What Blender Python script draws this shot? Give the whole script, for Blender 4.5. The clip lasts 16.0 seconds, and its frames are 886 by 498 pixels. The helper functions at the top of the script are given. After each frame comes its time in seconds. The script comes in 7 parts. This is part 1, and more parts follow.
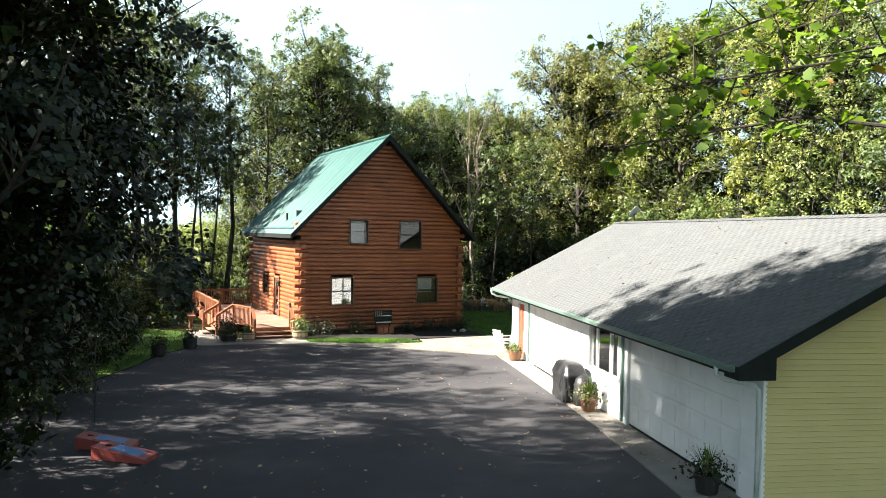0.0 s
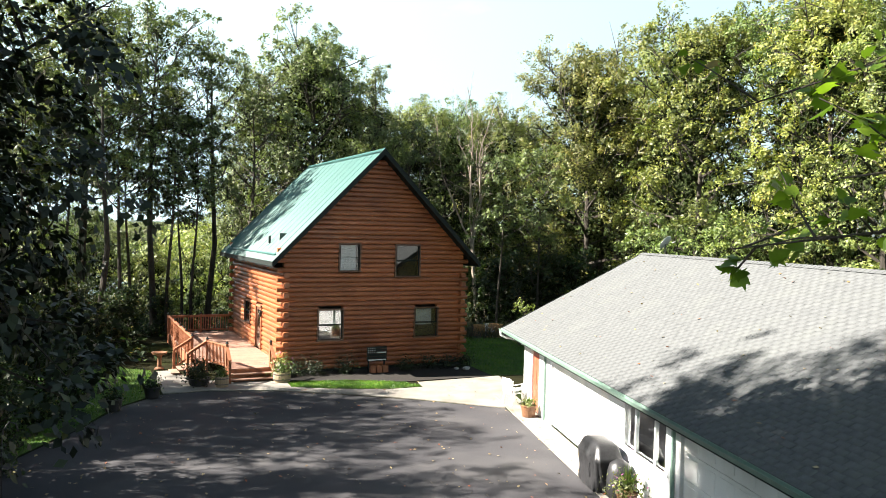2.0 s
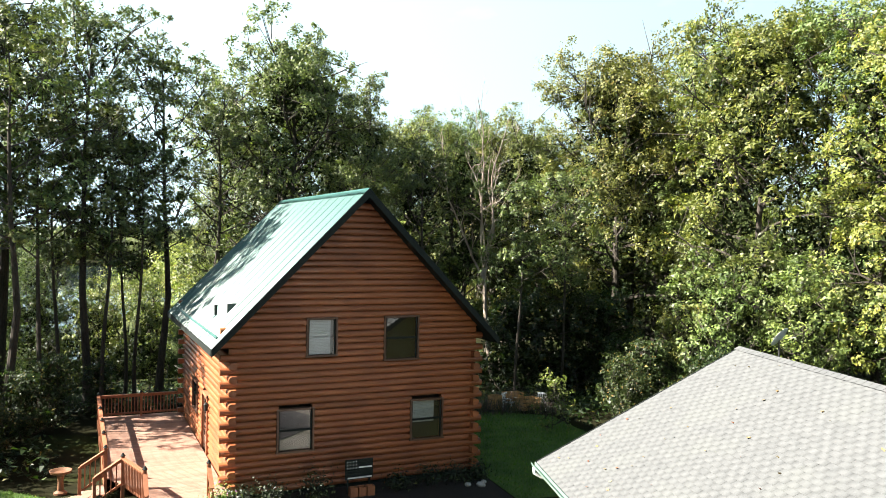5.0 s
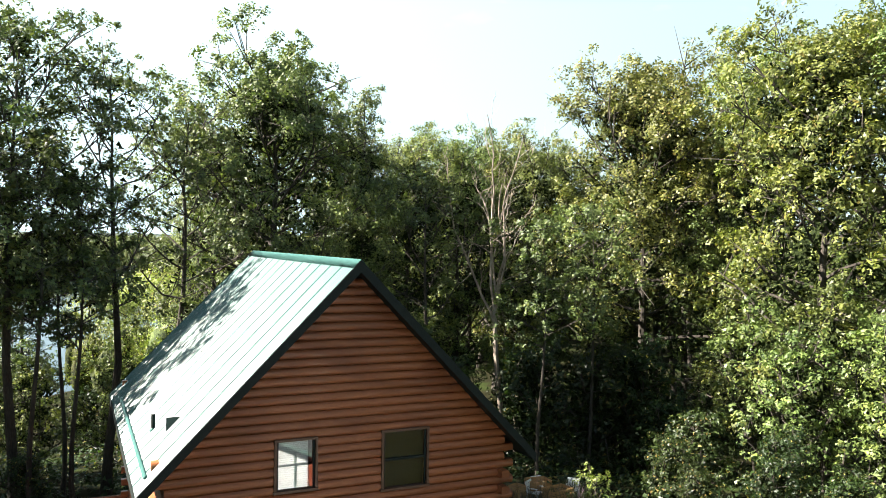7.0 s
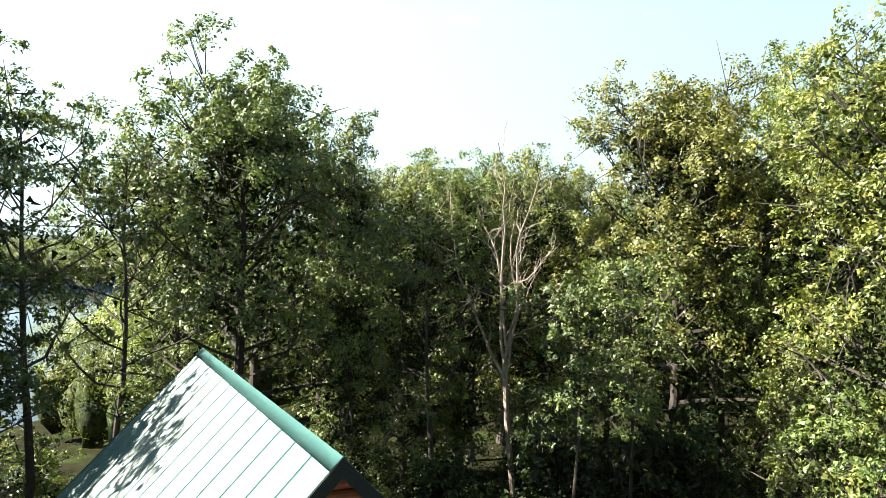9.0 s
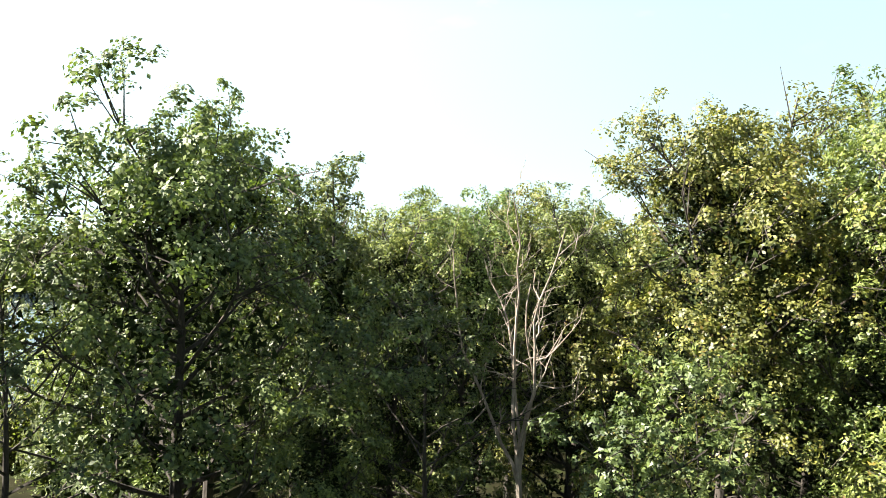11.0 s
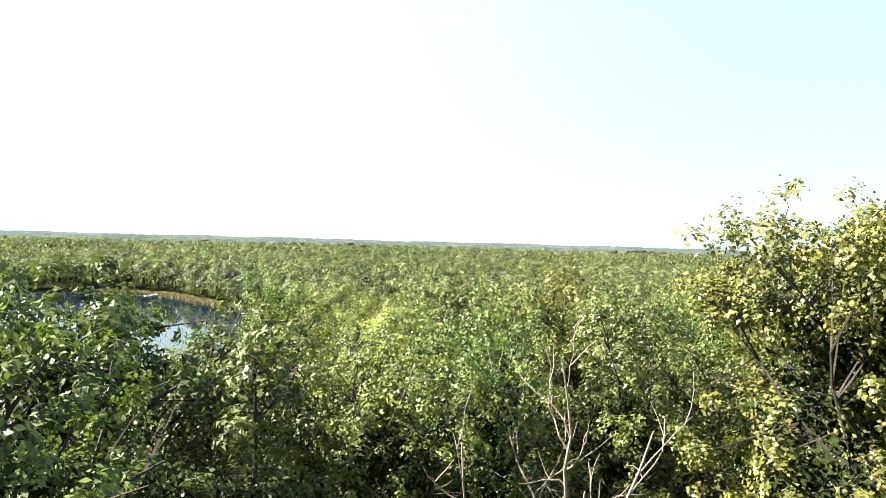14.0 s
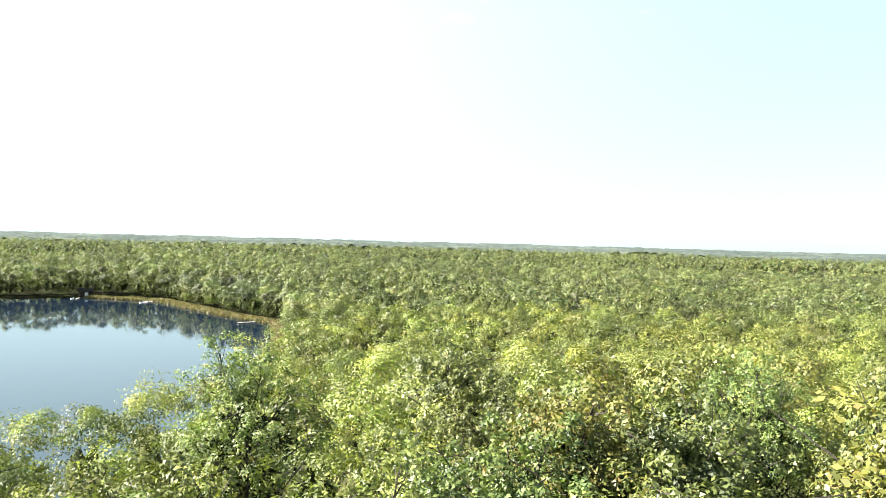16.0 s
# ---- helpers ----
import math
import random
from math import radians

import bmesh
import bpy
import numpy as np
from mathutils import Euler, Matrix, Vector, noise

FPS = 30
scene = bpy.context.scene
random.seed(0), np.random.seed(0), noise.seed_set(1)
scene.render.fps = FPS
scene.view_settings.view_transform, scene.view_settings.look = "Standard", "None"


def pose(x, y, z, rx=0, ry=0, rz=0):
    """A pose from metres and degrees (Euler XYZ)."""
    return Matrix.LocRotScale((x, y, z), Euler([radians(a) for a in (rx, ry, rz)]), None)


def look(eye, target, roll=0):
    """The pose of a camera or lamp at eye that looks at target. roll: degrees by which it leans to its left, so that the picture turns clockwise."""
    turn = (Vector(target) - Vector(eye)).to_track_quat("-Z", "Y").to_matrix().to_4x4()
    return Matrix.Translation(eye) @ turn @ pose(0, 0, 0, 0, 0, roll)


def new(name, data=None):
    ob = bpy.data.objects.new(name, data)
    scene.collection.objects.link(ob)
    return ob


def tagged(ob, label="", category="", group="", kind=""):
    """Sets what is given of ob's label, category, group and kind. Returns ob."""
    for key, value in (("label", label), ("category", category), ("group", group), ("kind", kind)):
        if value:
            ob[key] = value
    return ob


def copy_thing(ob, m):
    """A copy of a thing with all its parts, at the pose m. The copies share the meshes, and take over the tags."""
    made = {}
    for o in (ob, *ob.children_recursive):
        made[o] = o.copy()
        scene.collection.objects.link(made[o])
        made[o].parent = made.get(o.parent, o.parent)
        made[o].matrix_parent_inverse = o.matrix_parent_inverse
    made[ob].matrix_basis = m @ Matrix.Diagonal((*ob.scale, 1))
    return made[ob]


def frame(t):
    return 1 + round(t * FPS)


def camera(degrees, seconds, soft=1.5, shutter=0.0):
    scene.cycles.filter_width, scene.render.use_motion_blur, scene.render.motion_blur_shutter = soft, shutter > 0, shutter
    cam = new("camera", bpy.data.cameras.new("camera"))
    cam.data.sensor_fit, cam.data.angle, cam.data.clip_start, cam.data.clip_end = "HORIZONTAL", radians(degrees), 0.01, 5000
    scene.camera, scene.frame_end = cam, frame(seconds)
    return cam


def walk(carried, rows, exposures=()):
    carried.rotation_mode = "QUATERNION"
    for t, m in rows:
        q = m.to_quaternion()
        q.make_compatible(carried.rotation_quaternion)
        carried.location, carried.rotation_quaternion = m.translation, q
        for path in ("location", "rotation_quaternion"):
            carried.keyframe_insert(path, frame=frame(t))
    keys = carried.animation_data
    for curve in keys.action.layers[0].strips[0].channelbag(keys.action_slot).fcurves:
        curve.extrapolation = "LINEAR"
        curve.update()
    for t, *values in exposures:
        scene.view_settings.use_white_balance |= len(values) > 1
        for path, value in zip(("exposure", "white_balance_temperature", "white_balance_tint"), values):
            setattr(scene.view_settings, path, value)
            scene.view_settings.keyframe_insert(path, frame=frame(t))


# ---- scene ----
cam = camera(58.80, 16.0, 0.9)
EXPOSURES = [(0, 2.6), (16, 2.6)]
PATH = [
    (0, (-1.545, -0.588, 5.053), (2.770, 8.431, 4.860), 1.15),
    (0.5, (-1.336, 0.294, 5.411), (3.005, 9.300, 5.203), 1.27),
    (1, (-0.932, 1.265, 5.732), (3.417, 10.267, 5.517), 1.35),
    (1.5, (-0.392, 2.326, 6.034), (3.951, 11.331, 5.815), 1.39),
    (2, (0.235, 3.478, 6.330), (4.564, 12.490, 6.113), 1.39),
    (2.5, (0.914, 4.716, 6.632), (5.224, 13.738, 6.419), 1.36),
    (3, (1.616, 6.036, 6.947), (5.905, 15.067, 6.742), 1.32),
    (3.5, (2.321, 7.430, 7.282), (6.590, 16.471, 7.088), 1.27),
    (4, (3.016, 8.891, 7.643), (7.269, 17.940, 7.461), 1.21),
    (4.5, (3.693, 10.411, 8.033), (7.935, 19.466, 7.864), 1.15),
    (5, (4.350, 11.983, 8.454), (8.586, 21.040, 8.300), 1.09),
    (5.5, (4.988, 13.599, 8.909), (9.225, 22.656, 8.769), 1.04),
    (6, (5.611, 15.252, 9.398), (9.854, 24.307, 9.273), 0.99),
    (6.5, (6.224, 16.938, 9.922), (10.479, 25.987, 9.811), 0.96),
    (7, (6.836, 18.651, 10.481), (11.108, 27.692, 10.383), 0.93),
    (7.5, (7.454, 20.390, 11.075), (11.747, 29.421, 10.989), 0.93),
    (8, (8.086, 22.151, 11.704), (12.404, 31.170, 11.629), 0.93),
    (8.5, (8.741, 23.935, 12.368), (13.085, 32.942, 12.302), 0.95),
    (9, (9.425, 25.743, 13.067), (13.797, 34.736, 13.007), 0.98),
    (9.5, (10.146, 27.576, 13.800), (14.544, 36.557, 13.745), 1.02),
    (10, (10.906, 29.438, 14.566), (15.330, 38.407, 14.514), 1.07),
    (10.5, (11.711, 31.333, 15.364), (16.156, 40.291, 15.314), 1.13),
    (11, (12.561, 33.264, 16.194), (17.025, 42.212, 16.143), 1.20),
    (11.5, (13.456, 35.236, 17.053), (17.935, 44.177, 16.999), 1.27),
    (12, (14.395, 37.251, 17.938), (18.883, 46.187, 17.881), 1.34),
    (12.5, (15.374, 39.313, 18.846), (19.867, 48.246, 18.784), 1.40),
    (13, (16.389, 41.421, 19.772), (20.882, 50.355, 19.705), 1.47),
    (13.5, (17.435, 43.576, 20.710), (21.924, 52.511, 20.637), 1.52),
    (14, (18.504, 45.772, 21.651), (22.986, 54.711, 21.573), 1.56),
    (14.5, (19.591, 48.001, 22.585), (24.065, 56.944, 22.503), 1.59),
    (15, (20.689, 50.252, 23.500), (25.157, 59.198, 23.415), 1.59),
    (15.5, (21.793, 52.506, 24.378), (26.258, 61.454, 24.293), 1.58),
    (16, (22.898, 54.740, 25.202), (27.369, 63.684, 25.121), 1.53),
]
walk(cam, [(t, look(eye, target, roll)) for t, eye, target, roll in PATH], EXPOSURES)

# ---- light ----
SUN_AZ = math.atan2(-0.947, 0.32)            # clockwise from +y
SUN_EL = radians(37)
to_sun = Vector((math.sin(SUN_AZ) * math.cos(SUN_EL), math.cos(SUN_AZ) * math.cos(SUN_EL), math.sin(SUN_EL)))
world = bpy.data.worlds.new("sky")
scene.world = world
world.use_nodes = True
wn, wl = world.node_tree.nodes, world.node_tree.links
bg = wn["Background"]
sky = wn.new("ShaderNodeTexSky")
sky.sky_type = "NISHITA"
sky.sun_disc = False
sky.sun_elevation = SUN_EL
sky.sun_rotation = SUN_AZ
sky.air_density, sky.dust_density, sky.ozone_density = 1.0, 0.7, 1.0
wtc = wn.new("ShaderNodeTexCoord")
wmap = wn.new("ShaderNodeMapping")
wmap.inputs["Scale"].default_value = (6, 6, 16)
wl.new(wtc.outputs["Generated"], wmap.inputs["Vector"])
wno = wn.new("ShaderNodeTexNoise")
wno.inputs["Scale"].default_value, wno.inputs["Detail"].default_value = 1.3, 6
wl.new(wmap.outputs["Vector"], wno.inputs["Vector"])
wramp = wn.new("ShaderNodeValToRGB")
wramp.color_ramp.elements[0].position, wramp.color_ramp.elements[1].position = 0.64, 0.8
wramp.color_ramp.elements[1].color = (0.7, 0.7, 0.7, 1)
wl.new(wno.outputs["Fac"], wramp.inputs["Fac"])
wsep, whigh, wmul = wn.new("ShaderNodeSeparateXYZ"), wn.new("ShaderNodeMapRange"), wn.new("ShaderNodeMath")
wl.new(wtc.outputs["Generated"], wsep.inputs[0])
wl.new(wsep.outputs["Z"], whigh.inputs["Value"])
whigh.inputs["From Min"].default_value, whigh.inputs["From Max"].default_value = 0.22, 0.32
wmul.operation = "MULTIPLY"
wl.new(wramp.outputs["Color"], wmul.inputs[0])
wl.new(whigh.outputs[0], wmul.inputs[1])
wmix = wn.new("ShaderNodeMix")
wmix.data_type = "RGBA"
wl.new(wmul.outputs[0], wmix.inputs["Factor"])
wl.new(sky.outputs["Color"], wmix.inputs["A"])
wmix.inputs["B"].default_value = (9, 9.2, 9.5, 1)
wdot, wveil, whaze = wn.new("ShaderNodeVectorMath"), wn.new("ShaderNodeMapRange"), wn.new("ShaderNodeMix")
wdot.operation = "DOT_PRODUCT"
wdot.inputs[1].default_value = (-0.947, 0.32, 0.0)
wl.new(wtc.outputs["Generated"], wdot.inputs[0])
wl.new(wdot.outputs["Value"], wveil.inputs["Value"])
wveil.interpolation_type = "SMOOTHSTEP"
wveil.inputs["From Min"].default_value, wveil.inputs["From Max"].default_value = -0.62, 0.3
wveil.inputs["To Min"].default_value, wveil.inputs["To Max"].default_value = 0.5, 0.9
whaze.data_type = "RGBA"
wlow, wcut = wn.new("ShaderNodeMapRange"), wn.new("ShaderNodeMath")
wl.new(wsep.outputs["Z"], wlow.inputs["Value"])
wlow.inputs["From Min"].default_value, wlow.inputs["From Max"].default_value = 0.28, 0.65
wlow.inputs["To Min"].default_value, wlow.inputs["To Max"].default_value = 1.0, 0.1
wcut.operation = "MULTIPLY"
wl.new(wveil.outputs[0], wcut.inputs[0])
wl.new(wlow.outputs[0], wcut.inputs[1])
wl.new(wcut.outputs[0], whaze.inputs["Factor"])
wl.new(wmix.outputs["Result"], whaze.inputs["A"])
whaze.inputs["B"].default_value = (8.3, 11.0, 11.6, 1)
wl.new(whaze.outputs["Result"], bg.inputs["Color"])
bg.inputs["Strength"].default_value = 0.0245
sun_data = bpy.data.lights.new("sun", "SUN")
sun_data.energy, sun_data.angle, sun_data.color = 5.0, radians(0.53), (1.0, 0.94, 0.84)
sun = new("sun", sun_data)
sun.matrix_world = look((0, 0, 60), Vector((0, 0, 60)) - to_sun)


# ---- materials ----
def nodes_of(name):
    m = bpy.data.materials.new(name)
    m.use_nodes = True
    return m, m.node_tree.nodes, m.node_tree.links, m.node_tree.nodes["Principled BSDF"]


def surf(name, a, b, scale=4.0, stretch=(1, 1, 1), rough=0.75, bump=0.3, fine=40.0, metal=0.0, stain=None, stain_scale=0.6,
         piece=0.0, spec=0.4, distance=0.01, coat=0.0):
    """Two colours mixed by noise at two scales, an optional stain colour in patches, bump, and a tint that varies by object."""
    m, n, l, p = nodes_of(name)
    tc, mp = n.new("ShaderNodeTexCoord"), n.new("ShaderNodeMapping")
    mp.inputs["Scale"].default_value = stretch
    l.new(tc.outputs["Object"], mp.inputs["Vector"])
    big, small = n.new("ShaderNodeTexNoise"), n.new("ShaderNodeTexNoise")
    for t, s, d in ((big, scale, 5), (small, fine, 4)):
        t.inputs["Scale"].default_value, t.inputs["Detail"].default_value = s, d
        l.new(mp.outputs["Vector"], t.inputs["Vector"])
    add = n.new("ShaderNodeMath")
    add.operation = "MULTIPLY_ADD"
    add.inputs[1].default_value = 0.5
    half = n.new("ShaderNodeMath")
    half.operation = "MULTIPLY"
    half.inputs[1].default_value = 0.5
    l.new(small.outputs["Fac"], half.inputs[0])
    l.new(big.outputs["Fac"], add.inputs[0])
    l.new(half.outputs[0], add.inputs[2])
    ramp = n.new("ShaderNodeValToRGB")
    ramp.color_ramp.elements[0].position, ramp.color_ramp.elements[1].position = 0.34, 0.66
    ramp.color_ramp.elements[0].color, ramp.color_ramp.elements[1].color = (*a, 1), (*b, 1)
    l.new(add.outputs[0], ramp.inputs["Fac"])
    out = ramp.outputs["Color"]
    if stain:
        st = n.new("ShaderNodeTexNoise")
        st.inputs["Scale"].default_value, st.inputs["Detail"].default_value = stain_scale, 7
        l.new(tc.outputs["Object"], st.inputs["Vector"])
        r2 = n.new("ShaderNodeValToRGB")
        r2.color_ramp.elements[0].position, r2.color_ramp.elements[1].position = 0.5, 0.72
        l.new(st.outputs["Fac"], r2.inputs["Fac"])
        mx = n.new("ShaderNodeMix")
        mx.data_type = "RGBA"
        l.new(r2.outputs["Color"], mx.inputs["Factor"])
        l.new(out, mx.inputs["A"])
        mx.inputs["B"].default_value = (*stain, 1)
        out = mx.outputs["Result"]
    if piece:
        oi, hs = n.new("ShaderNodeObjectInfo"), n.new("ShaderNodeHueSaturation")
        mr = n.new("ShaderNodeMapRange")
        mr.inputs["To Min"].default_value, mr.inputs["To Max"].default_value = 1 - piece, 1 + piece
        l.new(oi.outputs["Random"], mr.inputs["Value"])
        l.new(mr.outputs[0], hs.inputs["Value"])
        l.new(out, hs.inputs["Color"])
        out = hs.outputs["Color"]
    l.new(out, p.inputs["Base Color"])
    p.inputs["Roughness"].default_value, p.inputs["Metallic"].default_value = rough, metal
    p.inputs["Specular IOR Level"].default_value, p.inputs["Coat Weight"].default_value = spec, coat
    if bump:
        bp = n.new("ShaderNodeBump")
        bp.inputs["Strength"].default_value, bp.inputs["Distance"].default_value = bump, distance
        l.new(add.outputs[0], bp.inputs["Height"])
        l.new(bp.outputs["Normal"], p.inputs["Normal"])
    return m


def leafy(name, dark, light, autumn=(0.35, 0.2, 0.03), share=0.06, through_part=0.16, by_object=0.25, rough=0.5, patch=0.9, by_crown=False):
    """Leaves: colour by leaf and by tree (or by crown of a joined wood), light passing through."""
    m, n, l, p = nodes_of(name)
    geo = n.new("ShaderNodeNewGeometry")
    if by_crown:
        tint = n.new("ShaderNodeAttribute")
        tint.attribute_name = "tint"
        chance = tint.outputs["Fac"]
    else:
        chance = n.new("ShaderNodeObjectInfo").outputs["Random"]
    ramp = n.new("ShaderNodeValToRGB")
    e = ramp.color_ramp.elements
    e[0].color, e[1].color = (*dark, 1), (*light, 1)
    e[1].position = 1 - share - 0.02
    x = e.new(1 - share)
    x.color = (*autumn, 1)
    l.new(geo.outputs["Random Per Island"], ramp.inputs["Fac"])
    hs, mr, mh = n.new("ShaderNodeHueSaturation"), n.new("ShaderNodeMapRange"), n.new("ShaderNodeMapRange")
    mr.inputs["To Min"].default_value, mr.inputs["To Max"].default_value = 1 - by_object, 1 + by_object
    mh.inputs["To Min"].default_value, mh.inputs["To Max"].default_value = 0.475, 0.52
    l.new(chance, mr.inputs["Value"])
    wrap = n.new("ShaderNodeMath")
    wrap.operation = "FRACT"
    mul = n.new("ShaderNodeMath")
    mul.operation = "MULTIPLY"
    mul.inputs[1].default_value = 7.3
    l.new(chance, mul.inputs[0])
    l.new(mul.outputs[0], wrap.inputs[0])
    l.new(wrap.outputs[0], mh.inputs["Value"])
    l.new(mr.outputs[0], hs.inputs["Value"])
    l.new(mh.outputs[0], hs.inputs["Hue"])
    tc, no = n.new("ShaderNodeTexCoord"), n.new("ShaderNodeTexNoise")
    no.inputs["Scale"].default_value = patch
    l.new(tc.outputs["Object"], no.inputs["Vector"])
    mix = n.new("ShaderNodeMix")
    mix.data_type, mix.blend_type = "RGBA", "MULTIPLY"
    mix.inputs["Factor"].default_value = 0.85
    r2 = n.new("ShaderNodeValToRGB")
    r2.color_ramp.elements[0].position, r2.color_ramp.elements[1].position = 0.3, 0.7
    r2.color_ramp.elements[0].color, r2.color_ramp.elements[1].color = (0.4, 0.5, 0.5, 1), (1.22, 1.27, 0.95, 1)
    l.new(no.outputs["Fac"], r2.inputs["Fac"])
    l.new(ramp.outputs["Color"], mix.inputs["A"])
    l.new(r2.outputs["Color"], mix.inputs["B"])
    l.new(mix.outputs["Result"], hs.inputs["Color"])
    l.new(hs.outputs["Color"], p.inputs["Base Color"])
    p.inputs["Roughness"].default_value, p.inputs["Specular IOR Level"].default_value = rough, 0.42
    tr, sh = n.new("ShaderNodeBsdfTranslucent"), n.new("ShaderNodeMixShader")
    bright = n.new("ShaderNodeMix")
    bright.data_type, bright.blend_type = "RGBA", "MULTIPLY"
    bright.inputs["Factor"].default_value = 1
    bright.inputs["B"].default_value = (1.18, 1.34, 0.66, 1)
    l.new(hs.outputs["Color"], bright.inputs["A"])
    l.new(bright.outputs["Result"], tr.inputs["Color"])
    sh.inputs["Fac"].default_value = through_part
    l.new(p.outputs[0], sh.inputs[1])
    l.new(tr.outputs[0], sh.inputs[2])
    l.new(sh.outputs[0], n["Material Output"].inputs["Surface"])
    return m


def plain(name, c, rough=0.5, metal=0.0, spec=0.5):
    return surf(name, tuple(v * 0.88 for v in c), tuple(min(1, v * 1.1) for v in c), 3, rough=rough, metal=metal, bump=0.08, spec=spec)


